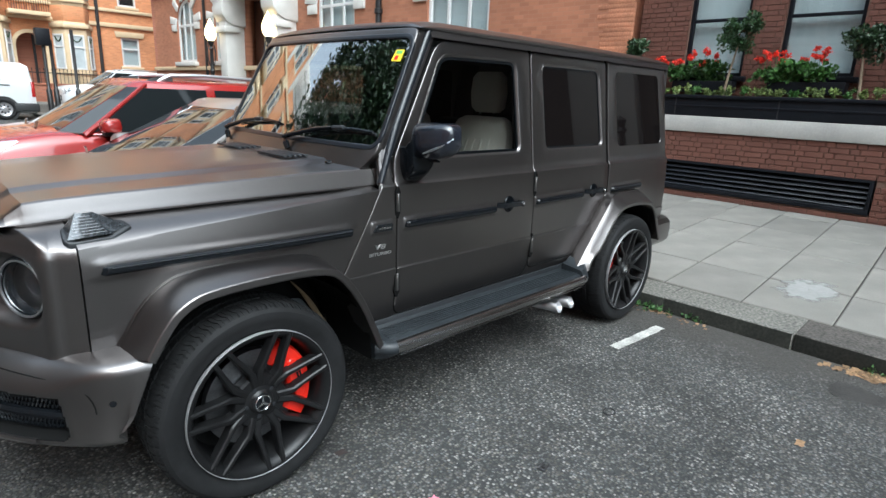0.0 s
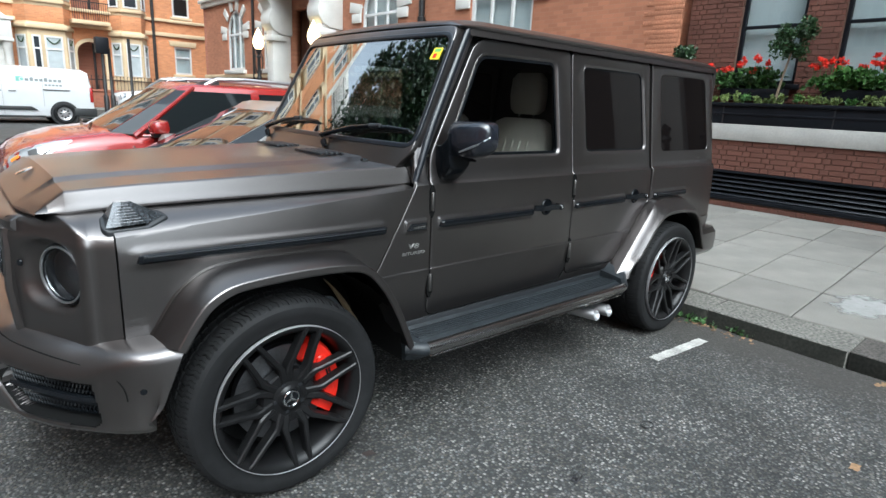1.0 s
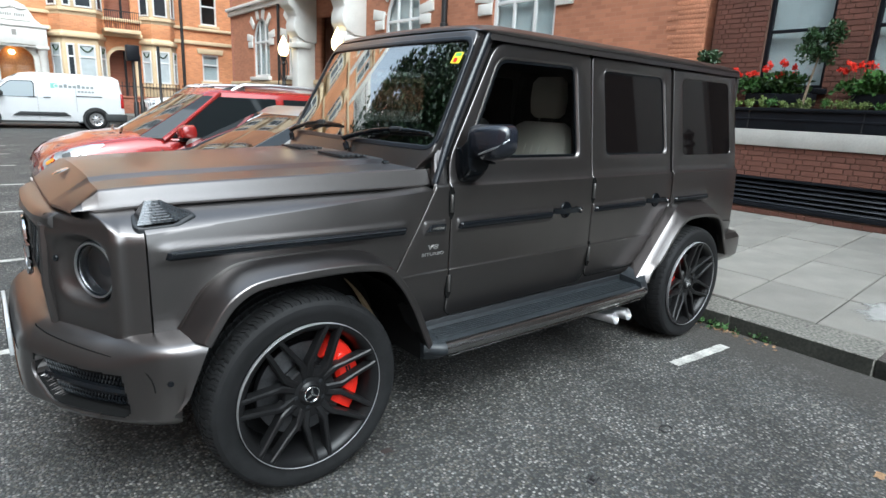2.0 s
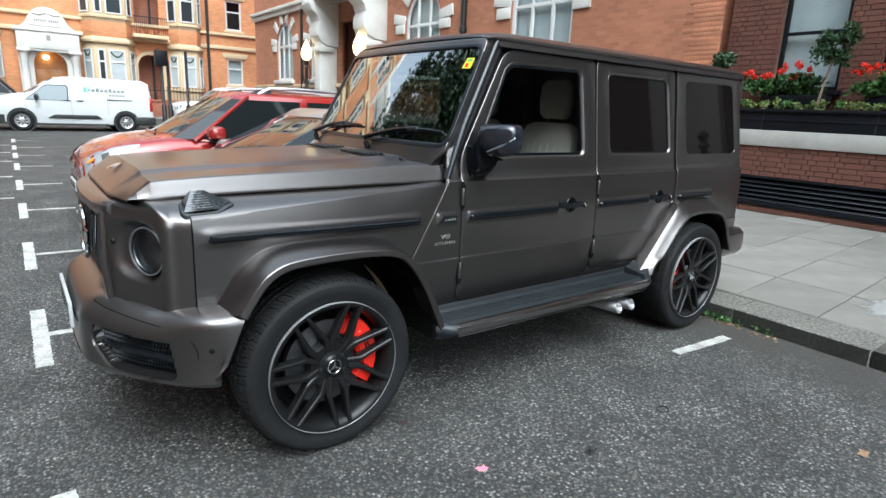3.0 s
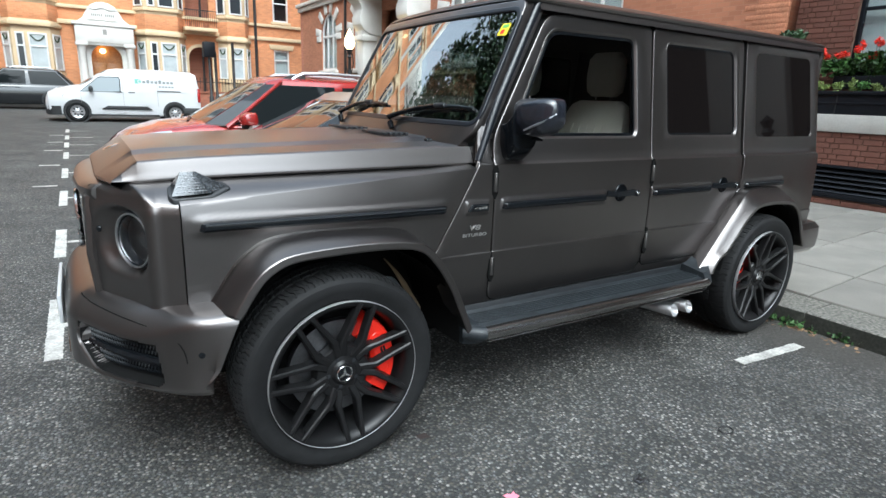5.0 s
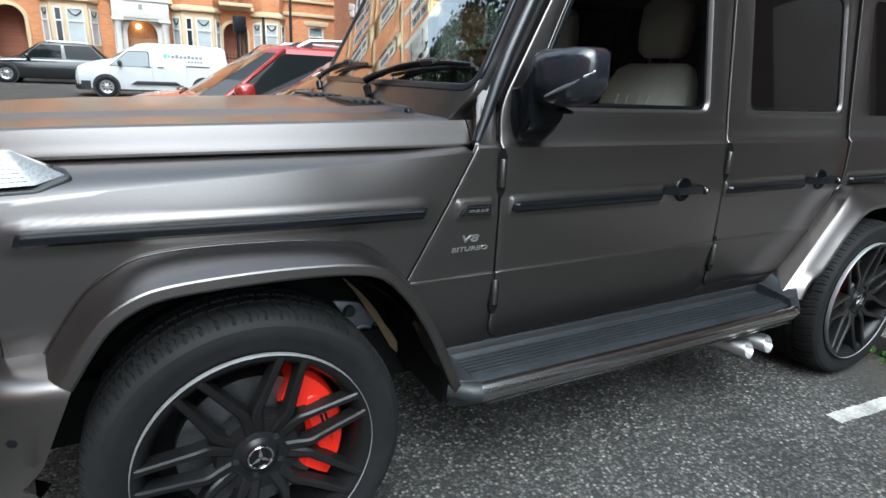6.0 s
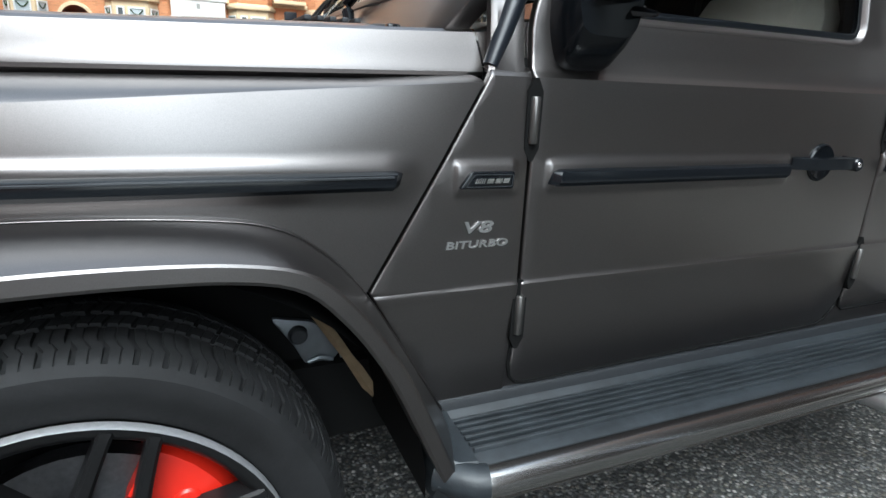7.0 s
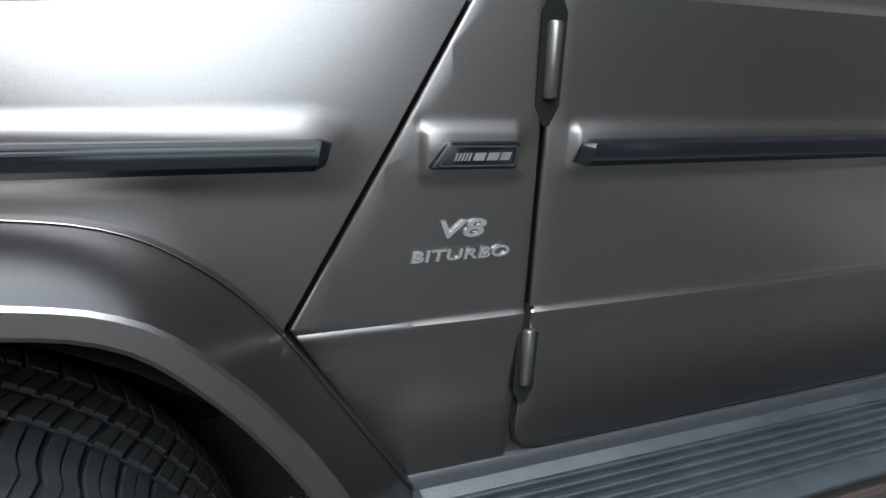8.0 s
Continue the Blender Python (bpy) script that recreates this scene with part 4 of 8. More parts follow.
for k in range(90):
    if bar0 is None:
        bar0 = part("railing_bar", join(tube([(0, 0, 0), (0, 0, 1.25)], 0.014, 6), lathe([(0.0, 1.34), (0.03, 1.26), (0.012, 1.24)], 6)), BLACK_IRON, west_fence)
        b = bar0
    else:
        b = new("railing_bar", bar0.data)
        b.parent = west_fence
    b.location = (-11.6, 1.5 + 0.15 * k, ground_z(1.5 + 0.15 * k))
part("rail", join(*[tube([(-11.6, y, ground_z(y) + 1.12) for y in (1.4, 8.0, 15.0)], 0.018, 6)]), BLACK_IRON, west_fence)

# ---- planting on the ledge ----
def leaf_cloud(spread, n, size, seed):
    """Many small bent leaves inside a soft uneven form. spread gives a random place."""
    rnd = random.Random(seed)
    verts, faces = [], []
    for _ in range(n):
        p = Vector(spread(rnd))
        d = Vector((rnd.gauss(0, 1), rnd.gauss(0, 1), rnd.gauss(0.5, 0.8))).normalized()
        s = d.cross(Vector((rnd.gauss(0, 1), rnd.gauss(0, 1), rnd.gauss(0, 1)))).normalized()
        l = size * rnd.uniform(0.6, 1.3)
        up = d.cross(s) * l * 0.22
        k = len(verts)
        verts += [p, p + d * l * 0.5 + s * l * 0.42 + up, p + d * l, p + d * l * 0.5 - s * l * 0.42 + up, p + d * l * 0.5]
        faces += [(k, k + 1, k + 4), (k + 1, k + 2, k + 4), (k + 2, k + 3, k + 4), (k + 3, k, k + 4)]
    me = bpy.data.meshes.new("leaves")
    me.from_pydata([tuple(v) for v in verts], [], faces)
    bm = bmesh.new()
    bm.from_mesh(me)
    bpy.data.meshes.remove(me)
    return bm


def blob(cx, cy, cz, rx, ry, rz, lumps=5, seed=0):
    rnd0 = random.Random(seed)
    cs = [(rnd0.uniform(-0.6, 0.6), rnd0.uniform(-0.75, 0.75), rnd0.uniform(-0.5, 0.6), rnd0.uniform(0.35, 0.6)) for _ in range(lumps)]

    def pick(rnd):
        a, b, c, r = rnd.choice(cs)
        while True:
            x, y, z = (rnd.uniform(-1, 1) for _ in range(3))
            q = x * x + y * y + z * z
            if 0.25 < q < 1:
                break
        return (cx + rx * (a + r * x), cy + ry * (b + r * y), cz + rz * (c + r * z))
    return pick


def geranium(y0, y1, seed):
    g = thing("geranium", "red-flowering geraniums with green leaves in a window box", "plant", "window-box geraniums")
    c, h = (y0 + y1) / 2, (y1 - y0) / 2
    part("leaves", leaf_cloud(blob(8.44, c, 2.08, 0.20, h, 0.17, 9, seed), 900, 0.075, seed), LEAF, g, "green leaves")
    rnd = random.Random(seed + 5)
    for k in range(16):
        fy, fz, fx = rnd.uniform(y0 + 0.05, y1 - 0.05), rnd.uniform(2.20, 2.40), rnd.uniform(8.30, 8.5)
        part("flower", leaf_cloud(blob(fx, fy, fz, 0.05, 0.055, 0.045, 3, seed + k), 60, 0.032, seed + k), PETAL, g, "red flower head")
        part("stalk", tube([(fx + 0.02, fy, 2.05), (fx, fy, fz)], 0.004, 5), LEAF, g)


geranium(0.62, 1.72, 3)
geranium(-0.80, 0.20, 9)


def standard_tree(y, x, z, crown, r, seed, lean):
    t = thing("bay_tree", "small bay tree with a round leafy head on a thin stem", "tree", "bay trees on the ledge")
    part("trunk", tube([(x, y, 1.66), (x + 0.01, y + lean * 0.4, 1.66 + (crown - 1.66) * 0.5), (x, y + lean, crown)], [0.020, 0.015, 0.012], 8), BARK, t, "thin pale stem")
    part("crown", leaf_cloud(blob(x, y + lean, z + 0.0, r, r, r * 1.1, 8, seed), 1100, 0.055, seed), LEAF_DARK, t, "dark green crown")


standard_tree(0.52, 8.22, 2.60, 2.5, 0.24, 21, -0.12)
standard_tree(-1.18, 8.22, 2.42, 2.3, 0.22, 22, 0.05)
standard_tree(1.98, 8.22, 2.42, 2.3, 0.20, 23, 0.0)
rndh = random.Random(4)
for k in range(30):
    hy = 2.1 - 0.16 * k + rndh.uniform(-0.03, 0.03)
    shrub = solid("box_shrub", leaf_cloud(blob(8.03 + rndh.uniform(-0.02, 0.04), hy, 1.80 + rndh.uniform(-0.015, 0.015), 0.075, 0.075, 0.085, 4, 40 + k), 110, 0.036, 60 + k), LEAF_PALE if k % 4 else LEAF, "small clipped pale green box plant on the ledge", "plant", "box plants on the ledge")


# ---- a street tree that the windscreen mirrors ----
def street_tree(x, y, h, seed):
    rnd = random.Random(seed)
    t = thing("street_tree", "broad dark green street tree", "tree")
    z0 = ground_z(y)
    part("trunk", tube([(x, y, z0 - 0.1), (x + 0.05, y, z0 + 1.5), (x - 0.1, y + 0.1, z0 + 3.2), (x, y, z0 + h * 0.75)], [0.26, 0.2, 0.17, 0.07], 10), BARK, t)
    for k in range(7):
        a = rnd.uniform(0, 6.28)
        part("limb", tube([(x, y, z0 + 2.6 + 0.35 * k), (x + math.cos(a) * 0.9, y + math.sin(a) * 0.9, z0 + 3.5 + 0.4 * k), (x + math.cos(a) * 1.9, y + math.sin(a) * 1.9, z0 + 4.3 + 0.45 * k)], [0.09, 0.06, 0.02], 7), BARK, t)
    part("crown", leaf_cloud(blob(x, y, z0 + h * 0.70, 3.3, 3.0, h * 0.30, 26, seed), 13000, 0.26, seed), LEAF_DARK, t, "dark green leaves")


street_tree(-7.4, 12.0, 15.5, 31)

# ---- the grey off-roader: its front axle stands at x = 0, its left flank faces the camera ----
PAINT = material("satin_bronze_grey_paint", (0.130, 0.1195, 0.1165), 0.36, 1.0, grain=0.11, grain_size=700, stain=0.04, stain_size=4, coat=0.7, coat_rough=0.22)
TRIM = material("gloss_black_trim", (0.005, 0.006, 0.0075), 0.14, stain=0.2, spec=0.32)
PLASTIC = material("grey_black_plastic", (0.012, 0.0135, 0.016), 0.50, grain=0.15, bump=0.0004, bump_size=300)
TYRE = material("tyre_rubber", (0.0080, 0.0082, 0.0088), 0.72, spec=0.28, grain=0.3, grain_size=25, stain=0.25, stain_size=6, bump=0.0006, bump_size=120)
RIM = material("satin_black_alloy", (0.008, 0.008, 0.0085), 0.36, 0.0, stain=0.15, spec=0.28)
RIM_EDGE = material("turned_rim_edge", (0.40, 0.40, 0.41), 0.55, 0.7, grain=0.1, grain_size=150)
MACHINED = material("machined_aluminium", (0.62, 0.62, 0.63), 0.3, 1.0, grain=0.08, grain_size=200)
CHROME = material("bright_chrome", (0.78, 0.79, 0.80), 0.12, 1.0)
DISC = material("brake_disc_steel", (0.20, 0.20, 0.21), 0.4, 1.0, grain=0.15, grain_size=120)
CALIPER = material("red_caliper_paint", (0.62, 0.018, 0.008), 0.35, stain=0.1)
UNDER = material("underbody_black", (0.006, 0.006, 0.006), 0.85, spec=0.08)
BEIGE_FLAP = material("ochre_liner_edge", (0.20, 0.145, 0.085), 0.7, grain=0.2)
SCREEN = glass_material("windscreen_glass", (0.84, 0.91, 0.88), 0.78, 0.0, 0.40)
SIDE_GLASS = glass_material("side_glass", (0.90, 0.93, 0.93), 0.80, 0.0, 0.018)
PRIVACY = material("privacy_glass", (0.005, 0.004, 0.004), 0.03, spec=0.13)
LENS = glass_material("lamp_lens", (0.95, 0.97, 1.0), 0.9)
LEATHER = material("cream_leather", (0.58, 0.535, 0.47), 0.55, grain=0.06, stain=0.06, bump=0.0006, bump_size=150)
BOARD = material("ribbed_board_rubber", (0.016, 0.019, 0.022), 0.42, grain=0.3, spec=0.36, stain=0.3, stain_size=8, bump=0.0004, bump_size=200)
CABIN = material("black_cabin_lining", (0.008, 0.008, 0.009), 0.7)
STICKER_Y = material("yellow_sticker", (0.80, 0.66, 0.03), 0.6)
STICKER_G = material("green_sticker", (0.16, 0.42, 0.10), 0.6)
MIRROR_CAP = material("mirror_cap_black", (0.010, 0.012, 0.018), 0.22, 0.0, coat=0.6, coat_rough=0.15)
MIRROR_GLASS = material("mirror_glass", (0.85, 0.86, 0.88), 0.02, 1.0)
PLATE_WHITE = material("white_plate", (0.42, 0.43, 0.44), 0.35)

suv = thing("off_road_vehicle", "boxy satin bronze-grey off-road vehicle with black wheels, parked on the road", "car")


def smooth01(t):
    t = max(0.0, min(1.0, t))
    return t * t * (3 - 2 * t)


PROFILE = ((0.38, 0.745), (0.50, 0.767), (0.62, 0.781), (0.745, 0.7930), (0.759, 0.7952), (0.768, 0.7956), (0.7725, 0.7912), (0.776, 0.7903), (1.00, 0.7905), (1.145, 0.784),
           (1.166, 0.782), (1.182, 0.7665), (1.26, 0.754), (1.90, 0.680))
# raised seats for the rub strips and the badge: x0, x1, z, half height
BOSSES = ((-0.455, 0.522, 0.990, 0.021), (0.632, 0.740, 0.984, 0.020), (0.828, 1.49, 0.985, 0.020), (1.87, 2.39, 0.988, 0.020), (2.755, 3.20, 0.990, 0.020))


def flank(x, z):
    """How far the body side stands out from the centre line."""
    y = np.interp(z, [p[0] for p in PROFILE], [p[1] for p in PROFILE])
    # the lower swage line fades out ahead of the doors
    y -= 0.0035 * smooth01((0.71 - x) / 0.16) * smooth01((z - 0.70) / 0.06) * (1 - smooth01((z - 0.768) / 0.008))
    y -= 0.028 * smooth01((0.25 - x) / 0.8)
    y -= 0.024 * smooth01((0.66 - x) / 0.4) * max(0.0, (z - 1.02) / 0.12) ** 1.3
    for x0, x1, zc, h in BOSSES:
        dx, dz = max(x0 - x, x - x1, 0.0), max(abs(z - zc) - h, 0.0)
        y += 0.0075 * (1 - smooth01(math.hypot(dx, dz) / 0.018))
    return float(y)


def both_sides(name, make, mat, parent, label="", smooth=35):
    """One part on the left flank and its mirror image on the right. Returns the left one."""
    left = None
    for s in (-1, 1):
        bm = make()
        if s > 0:
            for v in bm.verts:
                v.co.y = -v.co.y
        ob = part(name, bm, mat, parent, label, smooth)
        left = left or ob
    return left


def panel(outer, holes=(), thick=0.022, bevel=0.004, xs=(), extra=0.0):
    """A body panel: a plate pressed to the shape of the flank."""
    def make():
        bm = plate(outer, holes, thick, bevel, 2)
        bmesh.ops.dissolve_limit(bm, angle_limit=0.01, verts=bm.verts[:], edges=bm.edges[:])
        zs = (0.52, 0.60, 0.68, 0.70, 0.72, 0.745, 0.752, 0.759, 0.7635, 0.768, 0.7725, 0.776, 0.782, 0.85, 0.92, 0.940, 0.946, 0.952, 0.958, 0.964, 0.970, 0.985, 1.005, 1.011, 1.017, 1.023, 1.029, 1.06,
              1.10, 1.145, 1.158, 1.166, 1.174, 1.182, 1.22, 1.26, 1.40, 1.55, 1.70)
        lo, hi = min(p[0] for p in outer), max(p[0] for p in outer)
        cuts = [lo + (hi - lo) * k / 8 for k in range(1, 8)]
        for x0, x1, *_ in BOSSES:
            cuts += [x0 - 0.018, x0 - 0.012, x0 - 0.006, x0, x1, x1 + 0.006, x1 + 0.012, x1 + 0.018]
        sliced(bm, [c for c in sorted(cuts) if lo < c < hi], zs)
        for v in bm.verts:
            v.co.y = v.co.y + thick - flank(v.co.x, v.co.z) - extra
        return bm
    return make


def inward(pts, d):
    """The polygon shrunk by d (for even gaps)."""
    out = []
    area = sum(pts[i - 1][0] * p[1] - p[0] * pts[i - 1][1] for i, p in enumerate(pts))
    s = 1 if area > 0 else -1
    for i, p in enumerate(pts):
        a, b = Vector(pts[i - 1]), Vector(pts[(i + 1) % len(pts)])
        p = Vector(p)
        n1 = Vector((-(p - a).y, (p - a).x)).normalized() * s
        n2 = Vector((-(b - p).y, (b - p).x)).normalized() * s
        m = (n1 + n2)
        m = m / max(0.35, m.length_squared / 2)
        out.append(tuple(p + m * d))
    return out


# wheel arches: where each flare leaves the flank, and its outer lip
CREASE_F = [(-0.452, 0.700), (-0.435, 0.722), (-0.365, 0.832), (-0.31, 0.886), (-0.245, 0.924), (-0.175, 0.939), (-0.08, 0.945), (0.03, 0.945), (0.14, 0.941), (0.25, 0.931), (0.31, 0.916), (0.353, 0.893), (0.405, 0.850), (0.462, 0.780), (0.537, 0.657), (0.627, 0.505)]
LIP_F = [(-0.400, 0.712), (-0.39, 0.727), (-0.352, 0.787), (-0.305, 0.846), (-0.247, 0.884), (-0.183, 0.902), (-0.06, 0.911), (0.07, 0.913), (0.20, 0.908), (0.28, 0.898), (0.325, 0.886), (0.362, 0.865), (0.403, 0.823), (0.448, 0.764), (0.505, 0.665), (0.60, 0.450)]
CREASE_R = [(2.271, 0.507), (2.296, 0.535), (2.381, 0.635), (2.466, 0.735), (2.556, 0.835), (2.643, 0.925), (2.695, 0.951), (2.784, 0.962), (2.95, 0.961), (3.14, 0.948), (3.27, 0.902), (3.36, 0.815), (3.44, 0.69), (3.5, 0.56)]
LIP_R = [(2.335, 0.490), (2.36, 0.545), (2.40, 0.585), (2.45, 0.612), (2.53, 0.700), (2.585, 0.765), (2.675, 0.850), (2.755, 0.886), (2.86, 0.896), (2.99, 0.894), (3.17, 0.868), (3.26, 0.795), (3.34, 0.655), (3.40, 0.555)]


def spline(pts, n):
    """n points evenly along a smooth line through pts."""
    p = [Vector(q) for q in pts]
    fine = []
    for i in range(len(p) - 1):
        a, b, c, d = p[max(0, i - 1)], p[i], p[i + 1], p[min(len(p) - 1, i + 2)]
        for k in range(12):
            t = k / 12
            fine.append(0.5 * ((2 * b) + (c - a) * t + (2 * a - 5 * b + 4 * c - d) * t * t + (3 * b - a - 3 * c + d) * t ** 3))
    fine.append(p[-1])
    s = [0.0]
    for i in range(1, len(fine)):
        s.append(s[-1] + (fine[i] - fine[i - 1]).length)
    dims = len(p[0])
    cols = [np.interp(np.linspace(0, s[-1], n), s, [f[d] for f in fine]) for d in range(dims)]
    return [tuple(float(c[i]) for c in cols) for i in range(n)]


BASE_R = [(2.31, 0.507), (2.335, 0.536), (2.42, 0.638), (2.505, 0.738), (2.593, 0.838), (2.677, 0.929), (2.725, 0.959), (2.805, 0.973), (2.95, 0.975), (3.14, 0.962), (3.275, 0.914), (3.37, 0.825), (3.45, 0.7), (3.51, 0.56)]
FLARE_SECTION = ((0.05, 0.12), (0.15, 0.27), (0.30, 0.45), (0.50, 0.64), (0.70, 0.80), (0.85, 0.905), (0.95, 0.968), (1.0, 1.0))


def flare(crease, lip, centre):
    def make():
        n = 60
        rows = []
        for (cx, cz), (lx, lz) in zip(spline(crease, n), spline(lip, n)):
            y0 = flank(cx, cz)
            into = Vector((centre[0] - lx, centre[1] - lz)).normalized()
            def mix(t, y, d=0.0):
                return (cx + (lx - cx) * t + into.x * d, -y, cz + (lz - cz) * t + into.y * d)
            out = -0.016
            reach = 0.936 - y0
            row = [mix(out, y0 - 0.03), mix(out, y0 + 0.002), mix(0.0, y0 + 0.011), mix(0.025, y0 + 0.0145), mix(0.055, y0 + 0.015), mix(0.075, y0 + 0.010), mix(0.095, y0 + 0.010), mix(0.115, y0 + 0.019), mix(0.14, y0 + 0.022)]
            row += [mix(0.14 + 0.86 * tz, y0 + 0.023 + (reach - 0.023) * ty) for tz, ty in FLARE_SECTION]
            row += [mix(1.0, 0.9395, 0.004), mix(1.0, 0.9415, 0.025), mix(1.0, 0.938, 0.031), mix(1.0, 0.86, 0.032), mix(1.0, 0.80, 0.028)]
            rows.append(row)
        return loft(rows)
    return make


def rear_flare():
    """Rises from the flank to a sharp ridge, then runs flat to the lip."""
    n, rows = 60, []
    for (bx, bz), (cx, cz), (lx, lz) in zip(spline(BASE_R, n), spline(CREASE_R, n), spline(LIP_R, n)):
        yb, yc = flank(bx, bz) - 0.004, 0.874 - 0.060 * smooth01((cx - 2.58) / 0.37)
        into = Vector((2.89 - lx, 0.42 - lz)).normalized()

        def at(t, y, d=0.0):
            return (cx + (lx - cx) * t + into.x * d, -y, cz + (lz - cz) * t + into.y * d)
        rows.append([(bx, -yb, bz), (bx * 0.7 + cx * 0.3, -(yb * 0.86 + yc * 0.14), bz * 0.7 + cz * 0.3), (bx * 0.35 + cx * 0.65, -(yb * 0.52 + yc * 0.48), bz * 0.35 + cz * 0.65), (bx * 0.06 + cx * 0.94, -(yb * 0.07 + yc * 0.93), bz * 0.06 + cz * 0.94),
                     at(0.0, yc), at(0.05, yc + 0.003), at(0.08, yc + 0.002), at(0.12, yc + 0.006), at(0.5, yc + (0.922 - yc) * 0.52), at(0.94, yc + (0.922 - yc) * 0.95), at(1.0, 0.924), at(1.0, 0.9265, 0.004), at(1.0, 0.925, 0.022), at(1.0, 0.919, 0.027), at(1.0, 0.86, 0.027), at(1.0, 0.80, 0.024)])
    return loft(rows)


both_sides("front_wheel_arch_flare", flare(CREASE_F, LIP_F, (0, 0.42)), PAINT, suv, "", 28)
both_sides("rear_wheel_arch_flare", rear_flare, PAINT, suv, "", 24)


def arch_liner(cx, rx):
    def make():
        rows = []
        for k in range(25):
            a = radians(-2 + 174 * k / 24)
            rows.append([(cx + rx * math.cos(a), y, 0.42 + 0.475 * math.sin(a)) for y in (-0.90, -0.8, -0.7, -0.5)] + [(cx + 0.2 * math.cos(a), -0.5, 0.42 + 0.2 * math.sin(a))])
        return loft(rows)
    return make


both_sides("front_arch_liner", arch_liner(0.04, 0.505), UNDER, suv, "black plastic arch liner")
both_sides("rear_arch_liner", arch_liner(2.89, 0.430), UNDER, suv, "black plastic arch liner")
# a bracket and a pale liner edge that show behind the front wheel
SET_IN = pose(0.020, 0.075, -0.036)
both_sides("liner_edge", lambda: moved(loft([[(x - w, -0.630, z - 0.3 * w), (x - 0.3 * w, -0.638, z), (x + 0.6 * w, -0.635, z + 0.3 * w), (x + 0.5 * w, -0.61, z + 0.3 * w)] for x, z, w in ((0.33, 0.76, 0.004), (0.375, 0.71, 0.008), (0.405, 0.67, 0.012), (0.435, 0.625, 0.015), (0.465, 0.575, 0.013), (0.49, 0.535, 0.016), (0.515, 0.49, 0.017), (0.545, 0.44, 0.006))], closed=True, caps=True), SET_IN), BEIGE_FLAP, suv, "ochre worn edge of the arch liner")
BRACKET = material("grey_metal_bracket", (0.16, 0.172, 0.185), 0.45, 0.6, grain=0.1, stain=0.2, stain_size=9)
bracket = both_sides("liner_bracket", lambda: moved(join(prism(rounded([(0.30, 0.675), (0.395, 0.655), (0.455, 0.575), (0.43, 0.548), (0.375, 0.550), (0.35, 0.60)], 0.012, 3), -0.600, -0.585, "Y", 0.004),
                                         prism(rounded([(0.455, 0.565), (0.50, 0.505), (0.53, 0.445), (0.47, 0.445), (0.445, 0.49)], 0.010, 3), -0.600, -0.585, "Y", 0.004)), SET_IN), BRACKET, suv, "grey metal bracket")
both_sides("bracket_rib", lambda: moved(join(tube([(0.378, -0.604, 0.560), (0.405, -0.606, 0.568), (0.435, -0.604, 0.558)], 0.006, 6), tube([(0.462, -0.604, 0.545), (0.467, -0.606, 0.49), (0.485, -0.606, 0.470), (0.50, -0.604, 0.49)], 0.006, 6)), SET_IN), BRACKET, bracket)
both_sides("bracket_bolt", lambda: moved(lathe([(0.0, 0.0), (0.016, 0.0), (0.020, 0.004), (0.022, 0.016)], 18, "Y"), SET_IN @ pose(0.358, -0.616, 0.630)), PLASTIC, bracket, "dark rubber bush")


# front wings
def seam_x(z):
    return 0.460 + (z - 0.780) * 0.577


# the rounded shoulder from the wing's side to the bonnet: share of the width, share of the rise
SHOULDER = ((0.02, 0.05), (0.06, 0.13), (0.14, 0.27), (0.28, 0.46), (0.50, 0.69), (0.72, 0.87), (0.90, 0.97), (1.0, 1.0), (1.3, 1.03))


def bonnet_edge(x):
    return float(np.interp(x, [-0.72, -0.54, -0.36, 0.0, 0.68, 0.81], [1.122, 1.139, 1.148, 1.157, 1.174, 1.178]))


def half_bonnet(x):
    return float(np.interp(x, [-0.72, -0.60, -0.36, 0.66, 0.80], [0.578, 0.602, 0.624, 0.712, 0.732]))


def wing_top(x, y):
    """Height of the wing's shoulder, y counted outwards from the centre line."""
    z0 = 1.062 + 0.092 * (x + 0.512) / 1.164
    side = flank(x, z0)
    f = (side - y) / (side - half_bonnet(x))
    return z0 + max(0.012, bonnet_edge(x) - 0.018 - z0) * float(np.interp(f, [0.0, *[p[0] for p in SHOULDER]], [0.0, *[p[1] for p in SHOULDER]]))


def wing():
    bottom = spline([(-0.512, 0.700), *CREASE_F[:14]], 44)
    rows = []
    for i, (bx, bz) in enumerate(bottom):
        s = i / 43
        top = 1.062 + 0.092 * s
        row = []
        for k in range(34):
            v = k / 33
            z = bz + v * (top - bz)
            # stations lean from the arch line below to even steps above
            x = (1 - v) * bx + v * (-0.512 + s * (seam_x(top) - 0.001 + 0.512))
            x = min(x, seam_x(z) - 0.001)
            row.append((x, -flank(x, z), z))
        x, y, z = row[-1]
        wide, rise = -y - half_bonnet(x), max(0.012, bonnet_edge(x) - 0.018 - z)
        row += [(x, y + wide * f, z + rise * k) for f, k in SHOULDER]
        row.insert(0, (row[0][0], row[0][1] + 0.03, row[0][2]))
        rows.append(row)
    rows.insert(0, [(x, y + 0.03, z) for x, y, z in rows[0]])
    rows.append([(x, y + 0.03, z) for x, y, z in rows[-1]])
    return loft(rows)


